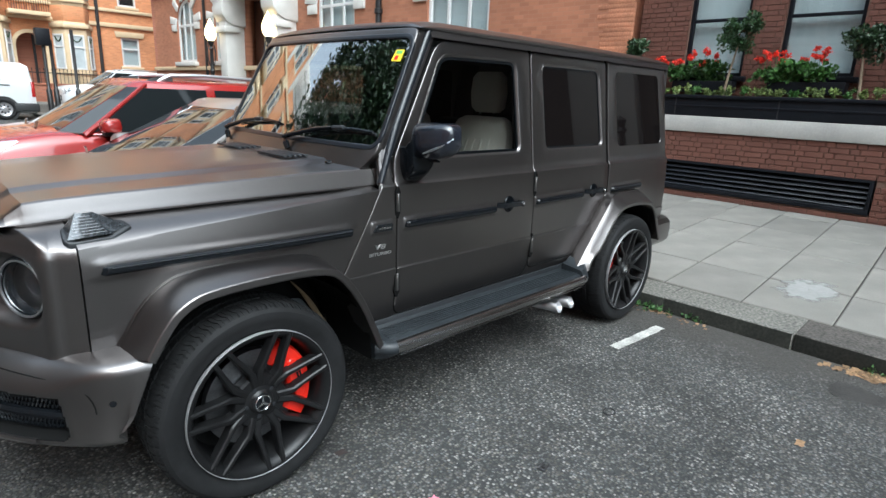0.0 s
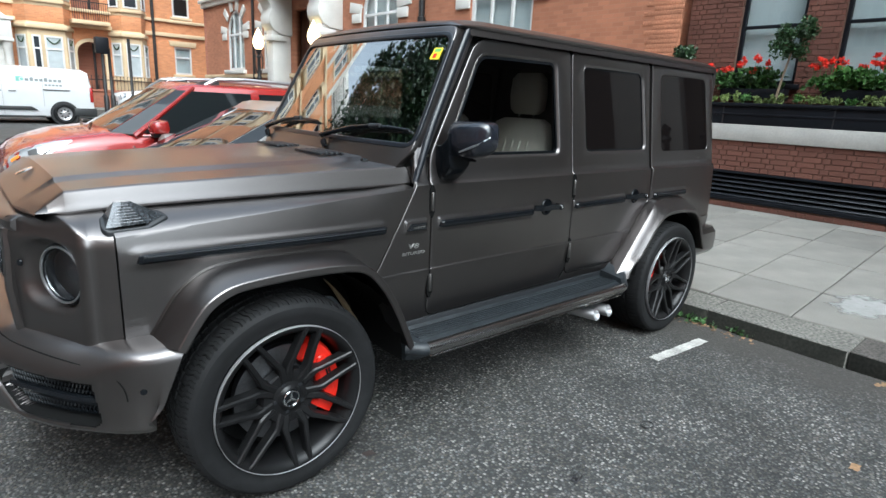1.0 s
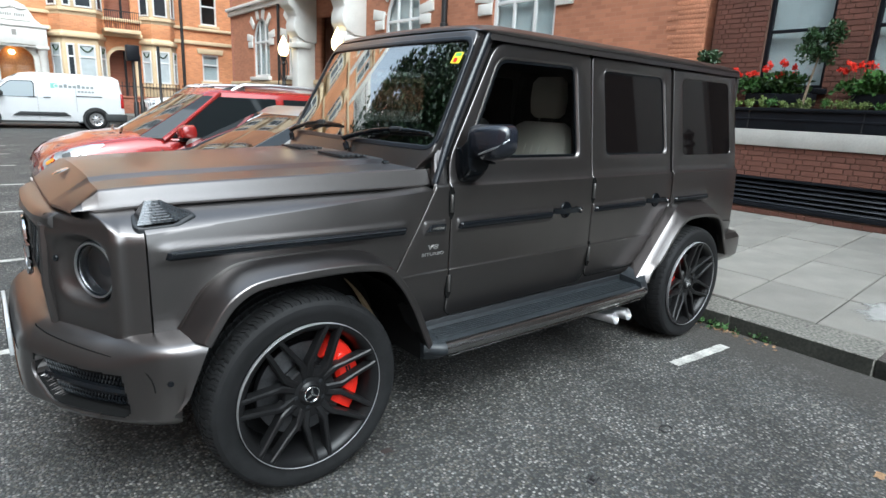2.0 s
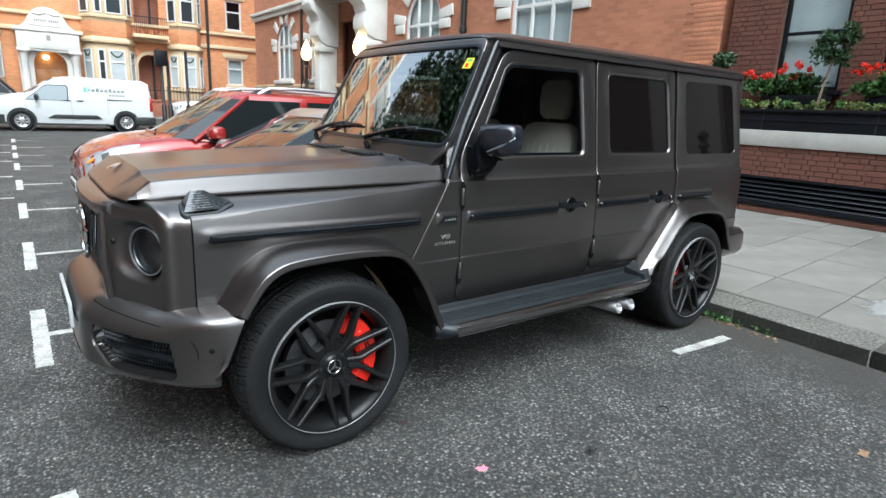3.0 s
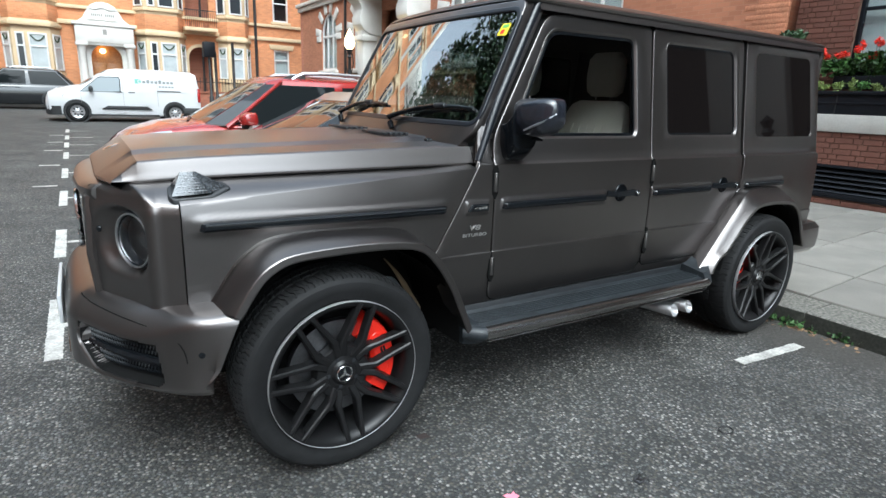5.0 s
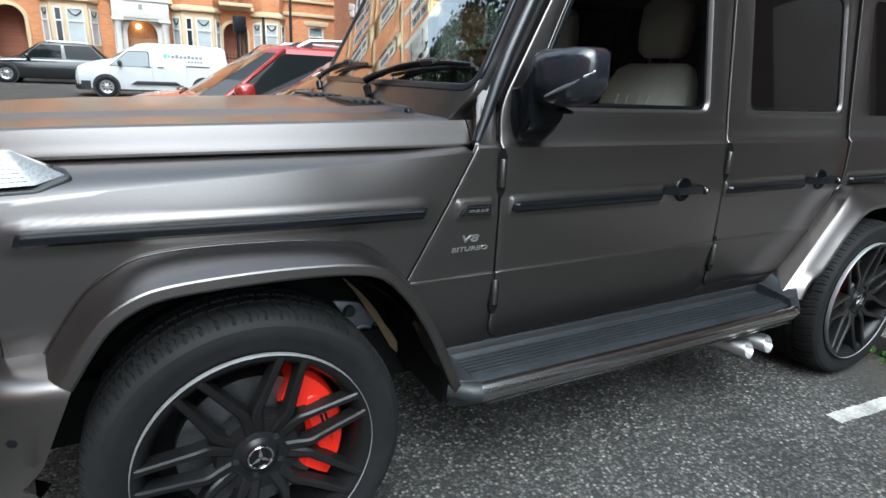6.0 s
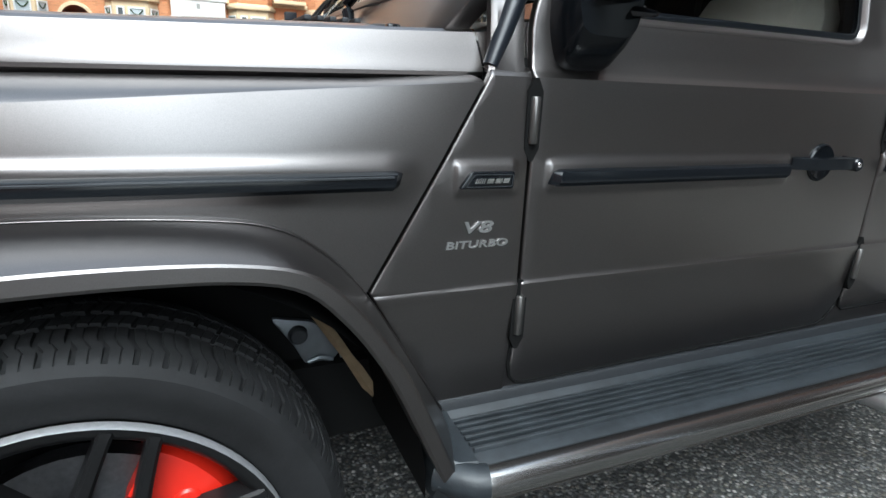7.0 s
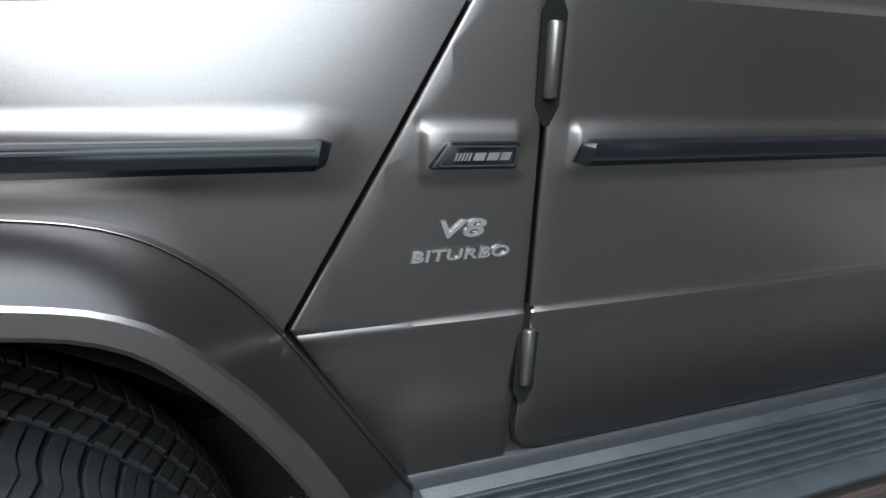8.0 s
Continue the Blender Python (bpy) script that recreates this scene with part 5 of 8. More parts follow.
both_sides("front_wing", wing, PAINT, suv, "", 30)
COWL = [(0.694, 1.176), (0.7735, 1.176), (0.7735, 0.505), (0.620, 0.505), (0.537, 0.655), (0.467, 0.780)]
both_sides("side_panel", panel(COWL), PAINT, suv)
DOOR_F = rounded([(0.7795, 0.524), (0.7795, 1.284), (1.102, 1.846), (1.832, 1.852), (1.850, 1.0), (1.850, 0.600), (1.800, 0.534)], [0.055, 0.06, 0.09, 0.04, 0, 0.03, 0.03])
HOLE_F = rounded([(0.868, 1.278), (1.118, 1.778), (1.712, 1.786), (1.742, 1.278)], [0.05, 0.075, 0.055, 0.055], 6)
front_door = both_sides("front_door", panel(DOOR_F, [HOLE_F], bevel=0.006), PAINT, suv)
DOOR_R = rounded([(1.860, 0.568), (1.846, 1.852), (2.686, 1.854), (2.715, 1.0), (2.697, 0.958), (2.625, 0.868), (2.388, 0.572)], [0.04, 0.05, 0.05, 0.03, 0.02, 0.02, 0.03])
HOLE_R = rounded([(1.985, 1.282), (1.952, 1.784), (2.607, 1.788), (2.660, 1.284)], 0.06, 6)
rear_door = both_sides("rear_door", panel(DOOR_R, [HOLE_R], bevel=0.006), PAINT, suv)
QUARTER = [(2.722, 0.966), (2.735, 1.19), (2.718, 1.856), (3.585, 1.858), (3.640, 1.30), (3.665, 0.60), (3.495, 0.575), (3.44, 0.700), (3.36, 0.830), (3.27, 0.915), (3.14, 0.955), (2.95, 0.965), (2.85, 0.960), (2.78, 0.950), (2.725, 0.918), (2.60, 0.775), (2.42, 0.56), (2.40, 0.535), (2.375, 0.535), (2.633, 0.868), (2.705, 0.958)]
HOLE_Q = rounded([(2.865, 1.282), (2.826, 1.788), (3.478, 1.792), (3.560, 1.284)], 0.05, 6)
both_sides("quarter_panel", panel(QUARTER, [HOLE_Q]), PAINT, suv)
both_sides("cant_rail", lambda: loft([[(x, -0.708, 1.845), (x, -0.700, 1.862), (x, -0.694, 1.878), (x, -0.67, 1.885)] for x in (1.04, 1.5, 2.3, 3.0, 3.61)]), PAINT, suv)
# dark jambs that close the gaps between the panels
for ja, jb in (((0.7765, 0.50), (0.7765, 1.2)), ((1.854, 0.55), (1.840, 1.85)), ((2.725, 0.97), (2.704, 1.85)), ((0.782, 1.30), (1.075, 1.81)), ((0.466, 0.785), (0.671, 1.145))):
    def jamb(a=ja, b=jb):
        rows = []
        for x, z in (a, ((a[0] + b[0]) / 2, (a[1] + b[1]) / 2), b):
            y = flank(x, z) - 0.016
            rows.append([(x - 0.02, -y, z), (x + 0.02, -y, z), (x + 0.02, -y + 0.05, z), (x - 0.02, -y + 0.05, z)])
        return loft(rows, closed=True, caps=True)
    both_sides("door_jamb", jamb, UNDER, suv, "black gap seal")
both_sides("sill", lambda: prism([(0.56, 0.40), (2.34, 0.40), (2.36, 0.52), (0.60, 0.52)], -0.775, -0.55, "Y", 0.01), PLASTIC, suv, "black plastic sill")

both_sides("sill_panel", lambda: loft([[(x, -0.750, 0.47), (x, -0.762, 0.49), (x, -0.768, 0.56), (x, -0.764, 0.66)] for x in (0.62, 1.2, 1.8, 2.36)]), PAINT, suv)


# shadow gaps along the lower door edges
for gap in ([(0.7765, 0.64), (0.777, 0.580), (0.786, 0.546), (0.802, 0.528), (0.832, 0.5215), (1.3, 0.5265), (1.79, 0.531), (1.818, 0.542), (1.848, 0.590)],
            [(1.858, 0.61), (1.864, 0.582), (1.885, 0.566), (2.1, 0.566), (2.345, 0.569)]):
    both_sides("panel_gap", lambda gap=gap: tube([(x, -flank(x, z) + 0.004, z) for x, z in gap], 0.0040, 6), UNDER, suv, "black gap under a door")


# side glass with rubber seals and bright surrounds
def ring_plate(hole, grow_out, grow_in, thick, bevel, extra):
    def make():
        bm = plate(inward(hole, -grow_out), [inward(hole, grow_in)], thick, bevel, 1)
        for v in bm.verts:
            v.co.y = v.co.y + thick - flank(v.co.x, v.co.z) - extra
        return bm
    return make


def pane(hole, depth):
    def make():
        bm = plate(inward(hole, -0.006), (), 0.004, 0.0)
        for v in bm.verts:
            v.co.y = v.co.y - flank(v.co.x, v.co.z) + depth
        return bm
    return make


for host, hole, mat, words in ((front_door, HOLE_F, SIDE_GLASS, "clear side window"), (rear_door, HOLE_R, PRIVACY, "black privacy window")):
    both_sides("window_seal", ring_plate(hole, -0.010, 0.022, 0.010, 0.003, -0.010), TRIM, host, "black rubber seal")
    both_sides("window", pane(inward(hole, 0.008), 0.018), mat, host, words)
both_sides("window_seal", ring_plate(HOLE_Q, 0.0, 0.012, 0.02, 0.004, -0.006), TRIM, suv, "black rubber seal")
both_sides("window", pane(HOLE_Q, 0.008), PRIVACY, suv, "black privacy window")


def reveal(hole):
    """The pressing round a door window: a raised rim, then a slope in to the glass."""
    def make():
        rings = [[(x, -flank(x, z) - o, z) for x, z in inward(hole, d)] for d, o in ((-0.008, -0.002), (-0.005, 0.0008), (-0.001, 0.0005), (0.002, -0.001), (0.014, -0.015))]
        return loft(rings, closed=True)
    return make


for host, hole in ((front_door, HOLE_F), (rear_door, HOLE_R)):
    both_sides("window_surround", reveal(hole), PAINT, host, "", 40)


# rub strips with a black insert
def strip(x0, x1, z, h, taper):
    def shell():
        rows = []
        for x in (x0, x0 + 0.012, x0 + 0.03, *np.linspace(x0 + 0.05, x1 - 0.05, 10), x1 - 0.03, x1 - 0.012, x1):
            y, end = flank(x, z), (x == x0 or x == x1)
            e = 0.3 if end else 1.0
            hh = h * (0.75 if end else 1)
            rows.append([(x + taper * k, -y - o * e, z + d * hh) for k, o, d in ((0, -0.004, 1), (0, 0.010, 0.95), (0.2, 0.016, 0.7), (0.4, 0.018, 0.1), (0.6, 0.018, -0.5), (0.9, 0.012, -0.95), (1, -0.004, -1))])
        return loft(rows, caps=True)
    def line():
        return loft([[(x, -flank(x, z) - 0.0165, z + 0.62 * h), (x, -flank(x, z) - 0.0195, z + 0.55 * h), (x, -flank(x, z) - 0.0195, z + 0.40 * h), (x, -flank(x, z) - 0.0165, z + 0.34 * h)] for x in np.linspace(x0 + 0.02, x1 - 0.02, 12)])
    return shell, line


for host, x0, x1, z, h in ((suv, -0.452, 0.521, 0.9865, 0.0165), (front_door, 0.828, 1.495, 0.983, 0.0165), (rear_door, 1.872, 2.392, 0.986, 0.0165), (suv, 2.757, 3.20, 0.988, 0.0165)):
    shell, line = strip(x0, x1, z, h, -0.01)
    for sd in (-1, 1):
        made = []
        for fn, mat in ((shell, TRIM), (line, PLASTIC)):
            bm = fn()
            if sd > 0:
                for v in bm.verts:
                    v.co.y = -v.co.y
            made.append((bm, mat))
        ob = part("rub_strip", made[0][0], made[0][1], host, "gloss black rub strip")
        if host is suv:
            part("strip_line", made[1][0], made[1][1], ob)
        else:
            made[1][0].free()


# badges on the side panel: a framed plate, then chrome letters
def badge():
    pts = rounded([(0.627, 0.9675), (0.650, 0.999), (0.740, 0.998), (0.738, 0.9655)], 0.006)
    bm = plate(pts, (), 0.012, 0.003, 1)
    for v in bm.verts:
        v.co.y += 0.004 - flank(v.co.x, v.co.z)
    return bm


plaque = part("badge", badge(), TRIM, suv, "black badge with a bright emblem bar")
part("badge_rim", moved(plate(rounded([(0.638, 0.971), (0.655, 0.9945), (0.7355, 0.9935), (0.734, 0.970)], 0.004), [rounded([(0.6405, 0.9725), (0.656, 0.993), (0.734, 0.992), (0.7325, 0.9715)], 0.003)], 0.002), pose(0, -flank(0.68, 0.984) - 0.008, 0)), PLASTIC, plaque)
marks = bmesh.new()
# slanted bars and three block shapes in place of the maker's letters
bars = [(0.6555 + 0.0042 * k, 0.0026) for k in range(5)] + [(0.6785, 0.014), (0.6955, 0.014), (0.7125, 0.012)]
for bx, bw in bars:
    marks = join(marks, prism([(bx, 0.9775), (bx + 0.0035, 0.9865), (bx + 0.0035 + bw, 0.9865), (bx + bw, 0.9775)], -flank(0.68, 0.984) - 0.0105, -flank(0.68, 0.984) - 0.006))
part("emblem_bar", marks, CHROME, plaque, "bright emblem bars")


LETTER = material("satin_chrome_letters", (0.66, 0.66, 0.66), 0.34, 1.0)


def lettering(name, body, size, x, z, y, mat, parent, wide=1.0, shear=0.0, depth=0.0015, turn=0.0):
    cu = bpy.data.curves.new(name, "FONT")
    cu.body, cu.size, cu.extrude, cu.bevel_depth, cu.align_x, cu.offset, cu.shear = body, size, depth, 0.0, "CENTER", size * 0.012, shear
    ob = bpy.data.objects.new(name, cu)
    me = bpy.data.meshes.new_from_object(ob)
    bpy.data.objects.remove(ob)
    bpy.data.curves.remove(cu)
    bm = bmesh.new()
    bm.from_mesh(me)
    bpy.data.meshes.remove(me)
    moved(bm, pose(x, y, z, 90, 0, turn) @ Matrix.Diagonal((wide, 1, 1, 1)))
    return part(name, bm, mat, parent, "chrome letters", 30)


lettering("badge_lettering", "V8", 0.031, 0.672, 0.8815, -flank(0.67, 0.89) - 0.002, LETTER, suv, 1.85, 0.2)
lettering("badge_lettering", "BITURBO", 0.0200, 0.6755, 0.8525, -flank(0.67, 0.86) - 0.002, LETTER, suv, 1.60, 0.12)

# hinges, handles
HINGE = material("grey_hinge_metal", (0.13, 0.125, 0.12), 0.4, 0.9, grain=0.1)
for host, hx, hz in ((front_door, 0.779, 1.0895), (front_door, 0.781, 0.700), (rear_door, 1.855, 1.093), (rear_door, 1.860, 0.714)):
    y = flank(hx, hz)
    both_sides("hinge", lambda hx=hx, hz=hz, y=y: join(moved(lathe([(0.0, -0.043), (0.0075, -0.043), (0.0095, -0.040), (0.0095, 0.040), (0.0075, 0.043), (0.0, 0.043)], 14), pose(hx, -y - 0.004, hz))), HINGE, host, "dark metal door hinge")
    # plate on the door skin; its black stands in for shadow round the hinge
    both_sides("hinge_recess", lambda hx=hx, hz=hz, y=y: prism([(hx - 0.004, hz - 0.076), (hx - 0.016, hz - 0.052), (hx - 0.016, hz + 0.052), (hx - 0.004, hz + 0.076), (hx + 0.004, hz + 0.076), (hx + 0.016, hz + 0.052), (hx + 0.016, hz - 0.052), (hx + 0.004, hz - 0.076)], -y - 0.0035, -y + 0.012, "Y"), UNDER, host, "raised black plate for the shade in the hinge recess")
for host, hx in ((front_door, 1.612), (rear_door, 2.525)):
    y = flank(hx, 1.02)
    cup = both_sides("handle_cup", lambda hx=hx, y=y: moved(lathe([(0.0, -0.003), (0.036, -0.003), (0.042, -0.007), (0.046, -0.004), (0.047, 0.002)], 28, "Y"), pose(hx, -y, 0.998)), TRIM, host, "black handle recess")
    both_sides("door_handle", lambda hx=hx, y=y: loft([[(x, -y - o + w * 0.016, 0.998 + h) for w, h in ((0, 0.013), (0, -0.013), (1, -0.016), (1, 0.016))] for x, o in ((hx - 0.105, 0.006), (hx - 0.085, 0.024), (hx - 0.05, 0.036), (hx + 0.04, 0.038), (hx + 0.075, 0.036), (hx + 0.085, 0.006))], closed=True, caps=True), TRIM, host, "gloss black door handle")
    both_sides("lock_button", lambda hx=hx, y=y: join(moved(lathe([(0.0, -0.040), (0.014, -0.040), (0.017, -0.036), (0.017, 0.0)], 20, "Y"), pose(hx + 0.092, -y, 0.996))), TRIM, host, "round black lock button")
    both_sides("lock_cap", lambda hx=hx, y=y: moved(lathe([(0.0, -0.0425), (0.006, -0.042), (0.007, -0.040)], 16, "Y"), pose(hx + 0.092, -y, 0.996)), CHROME, host, "bright lock cap")

# bonnet
# section of the bonnet from its lower edge to the middle: share of the half width, lift, share of the crown
SECTION = ((0.955, -0.028, 0), (0.996, -0.010, 0), (1.0, -0.003, 0), (0.998, 0.004, 0), (0.993, 0.012, 0), (0.986, 0, 0.46), (0.971, 0, 0.92), (0.957, 0, 1.0), (0.91, 0, 1.03), (0.70, 0, 1.07), (0.655, 0, 1.10), (0.615, 0, 1.27), (0.595, 0, 1.31), (0.3, 0, 1.38), (0.0, 0, 1.40))


def bonnet():
    def row_at(x, lean=0.0):
        h = 0.062 + 0.008 * (x + 0.60)
        return [(x - lean * max(0.0, dz + h * k), -half_bonnet(x) * f, bonnet_edge(x) + dz + h * k) for f, dz, k in SECTION]
    rows = [row_at(x) for x in (-0.615, -0.55, -0.40, -0.2, 0.0, 0.2, 0.4, 0.55)] + [row_at(0.690, 0.2), row_at(0.704, 0.2)]
    def front(y):
        return -0.742 + 0.040 * smooth01((abs(y) - 0.36) / 0.24)
    first = rows[0]
    nose = []
    for z, back in ((1.100, 0.030), (1.113, 0.006), (1.120, 0.0), (1.127, 0.004)):
        nose.append([(front(py) + back, py * 0.975, z) for px, py, pz in first])
    for t in (0.4, 0.8, 0.95):
        nose.append([(front(py) + 0.004 + (px - front(py) - 0.004) * t, py * (0.975 + 0.025 * t), 1.127 + (pz - 1.127) * t) for px, py, pz in first])
    rows = nose + rows
    return loft([r + [(q[0], -q[1], q[2]) for q in r[-2::-1]] for r in rows])


def scuttle():
    """The painted piece between the bonnet's rear edge and the screen pillars."""
    rows = []
    for x in (0.708, 0.718, 0.73, 0.75, 0.775, 0.81):
        w = smooth01((x - 0.713) / 0.08)
        h = 0.062 + 0.008 * (x + 0.60)
        lo = x - 0.020 * (1 - w)
        row = [(lo, -0.750, 1.150), (lo, -0.766, 1.166), (lo, -0.764, 1.176), (lo, -0.742, 1.181 + 0.006 * w)]
        row += [(x - 0.2 * (1 - w) * max(0.0, dz + h * k), -half_bonnet(x) * f, bonnet_edge(x) + dz + h * k + (0.030 * w if k == 0 else 0.022 * w)) for f, dz, k in SECTION[3:]]
        rows.append(row + [(q[0], -q[1], q[2]) for q in row[-2::-1]])
    return loft(rows)


hood = part("bonnet", bonnet(), PAINT, suv, "", 22)
part("scuttle", scuttle(), PAINT, suv, "", 30)
part("bonnet_seam", prism([(-0.60, -0.605), (0.695, -0.715), (0.695, -0.62), (-0.60, -0.50)], 1.05, 1.115, "Z"), UNDER, suv, "black bonnet gap")
part("bonnet_seam", prism([(-0.60, 0.605), (0.695, 0.715), (0.695, 0.62), (-0.60, 0.50)], 1.05, 1.115, "Z"), UNDER, suv, "black bonnet gap")
part("engine_bay", join(box(-0.52, 0.70, -0.47, 0.47, 0.45, 1.10), box(0.58, 0.72, -0.56, 0.56, 0.55, 1.12), box(-0.56, -0.50, -0.70, 0.70, 0.55, 1.08)), UNDER, suv, "black engine bay")
both_sides("washer_nozzle", lambda: box(0.585, 0.615, -0.505, -0.475, 1.236, 1.262, 0.006), TRIM, hood, "black washer nozzle")
both_sides("bonnet_vent", lambda: join(*[box(0.44 + 0.028 * k, 0.455 + 0.028 * k, -0.36, -0.10, 1.268, 1.2785, 0.002) for k in range(5)]), PLASTIC, hood, "black bonnet vent slats")
part("bonnet_badge", moved(lathe([(0, 0.004), (0.028, 0.003), (0.034, 0.0)], 24), pose(-0.665, 0, 1.196, 0, -24, 0)), CHROME, hood, "round bright bonnet badge")

# windscreen with its frame; x grows by 0.53 for each metre of height
def screen_x(z):
    return 0.704 + 0.53 * (z - 1.35)


def screen_plate(outer, holes, thick, bevel, out):
    bm = plate(outer, holes, thick, bevel, 2)
    sliced(bm, [-0.6, -0.45, -0.3, -0.15, 0, 0.15, 0.3, 0.45, 0.6])
    for v in bm.verts:
        u, o, z = v.co
        v.co = (screen_x(z) + (o + thick) - out - 0.045 * (1 - (u / 0.70) ** 2), u, z)
    return bm


PILLAR_BLACK = material("satin_black_pillar_trim", (0.008, 0.010, 0.014), 0.30, spec=0.5)
SCREEN_BAND = material("black_screen_print", (0.004, 0.004, 0.005), 0.35, spec=0.3)
frame_out = rounded([(-0.650, 1.200), (-0.744, 1.315), (-0.692, 1.884), (0.692, 1.884), (0.744, 1.315), (0.650, 1.200)], [0.02, 0.03, 0.05, 0.05, 0.03, 0.02])
glass_out = rounded([(-0.735, 1.343), (-0.683, 1.842), (0.683, 1.842), (0.735, 1.343)], 0.06, 6)
part("windscreen_frame", screen_plate(frame_out, [glass_out], 0.05, 0.005, 0.012), PAINT, suv)
screen = part("windscreen", screen_plate(inward(glass_out, -0.004), [], 0.005, 0.0, 0.006), SCREEN, suv, "reflecting windscreen")
part("windscreen_seal", screen_plate(inward(glass_out, -0.016), [inward(glass_out, 0.006)], 0.016, 0.004, 0.016), PILLAR_BLACK, screen, "black rubber screen seal")
part("windscreen_band", screen_plate(inward(glass_out, -0.002), [rounded([(-0.705, 1.400), (-0.655, 1.822), (0.655, 1.822), (0.705, 1.400)], 0.05, 6)], 0.003, 0.0, -0.001), SCREEN_BAND, screen, "black printed band of the screen")
part("cowl", box(0.60, 0.80, -0.62, 0.62, 1.12, 1.19, 0.01), PLASTIC, suv, "black plastic cowl")
def door_front(z):
    return 0.7655 + 0.558 * max(0.0, z - 1.283)


def trim_x(z):
    """The black trim leaves the screen's line and runs further forward at its foot."""
    return float(np.interp(z, [1.18, 1.25, 1.40, 1.90], [0.696, 0.728, 0.790, 1.062]))


def pillar_x(z):
    """Front of the pillar: along the screen, but behind the bonnet at its foot."""
    return max(screen_x(z), min(0.690, trim_x(z) - 0.016))


both_sides("screen_pillar", lambda: loft([[(pillar_x(z) + 0.030, -flank(1.0, z) + 0.06, z), (pillar_x(z) + 0.008, -flank(1.0, z) + 0.022, z), (pillar_x(z) + 0.010, -flank(1.0, z) + 0.010, z), (pillar_x(z) + 0.020, -flank(1.0, z) + 0.004, z), (trim_x(z) + 0.004, -flank(1.0, z) + 0.006, z), (door_front(z) - 0.022, -flank(1.0, z) + 0.001, z), (door_front(z) - 0.004, -flank(1.0, z) + 0.002, z), (door_front(z), -flank(1.0, z) + 0.012, z), (door_front(z), -flank(1.0, z) + 0.05, z)] for z in np.linspace(1.172, 1.88, 13)], closed=True, caps=True), PAINT, suv)
both_sides("pillar_trim", lambda: tube([(trim_x(z), -flank(1.0, z) + 0.008, z) for z in (1.182, 1.25, 1.35, 1.44, 1.52, 1.64, 1.76, 1.885)], [0.014, 0.018, 0.022, 0.022, 0.022, 0.022, 0.022, 0.022], 14), PILLAR_BLACK, suv, "black pillar trim")
permit = part("permit_sticker", screen_plate(rounded([(-0.655, 1.727), (-0.655, 1.781), (-0.602, 1.781), (-0.597, 1.728)], 0.006), [], 0.001, 0.0, 0.0085), STICKER_Y, screen, "yellow permit sticker")
part("sticker_mark", screen_plate(rounded([(-0.648, 1.762), (-0.648, 1.777), (-0.610, 1.777), (-0.609, 1.762)], 0.004), [], 0.001, 0.0, 0.0098), STICKER_G, permit)
part("sticker_mark", screen_plate(rounded([(-0.634, 1.734), (-0.634, 1.754), (-0.612, 1.754), (-0.611, 1.734)], 0.004), [], 0.001, 0.0, 0.0098), CALIPER, permit)

# wipers
def on_screen(y, z, out):
    return (screen_x(z) - out - 0.045 * (1 - (y / 0.70) ** 2), y, z)


for y0 in (-0.065, 0.700):
    wiper = part("wiper", tube([on_screen(y0 - 0.045, 1.285, 0.022), on_screen(y0 - 0.030, 1.315, 0.038), on_screen(y0, 1.340, 0.046), on_screen(y0 - 0.06, 1.357, 0.046), on_screen(y0 - 0.23, 1.396, 0.038), on_screen(y0 - 0.40, 1.416, 0.030)], [0.014, 0.017, 0.016, 0.013, 0.010, 0.006], 10), TRIM, suv, "black wiper arm")
    part("wiper_blade", tube([on_screen(y0 - 0.10, 1.374, 0.018), on_screen(y0 - 0.30, 1.400, 0.022), on_screen(y0 - 0.48, 1.408, 0.022), on_screen(y0 - 0.62, 1.404, 0.018)], [0.006, 0.010, 0.010, 0.007], 8), TRIM, wiper, "rubber wiper blade")
    part("wiper_clip", tube([on_screen(y0 - 0.36, 1.410, 0.036), on_screen(y0 - 0.43, 1.414, 0.032)], 0.011, 8), PLASTIC, wiper)

# roof
def roof():
    sect = ((0.684, 1.872), (0.700, 1.880), (0.704, 1.890), (0.696, 1.899), (0.680, 1.902), (0.667, 1.909), (0.642, 1.922), (0.600, 1.932), (0.45, 1.940), (0.2, 1.945), (0.0, 1.946))
    rows = []
    for x, f, d in ((0.988, 0.985, -0.062), (0.994, 0.992, -0.046), (1.008, 0.997, -0.034), (1.04, 1.0, -0.022), (1.10, 1.0, -0.010), (1.2, 1, 0), (1.8, 1, 0.004), (2.6, 1, 0.002), (3.4, 1, -0.004), (3.58, 1.0, -0.016), (3.62, 0.99, -0.032), (3.635, 0.98, -0.065)):
        row = [(x, -y * f, max(1.872 + (0.002 if k else 0), z + d * min(1.0, max(0, z - 1.88) / 0.08))) for k, (y, z) in enumerate(sect)]
        row = [(q[0] - (0.045 * (1 - (q[1] / 0.70) ** 2) + 0.004) * (1 - smooth01((x - 1.0) / 0.25)), q[1], q[2]) for q in row]
        rows.append(row + [(p[0], -p[1], p[2]) for p in row[-2::-1]])
    return loft(rows)


part("roof", roof(), PAINT, suv, "", 30)
part("roof_lining", box(1.08, 3.58, -0.64, 0.64, 1.84, 1.862), CABIN, suv, "black roof lining")
part("tailgate", join(box(3.60, 3.665, -0.745, 0.745, 0.62, 1.24, 0.02), box(3.595, 3.64, -0.70, 0.70, 1.24, 1.88, 0.02)), PAINT, suv)
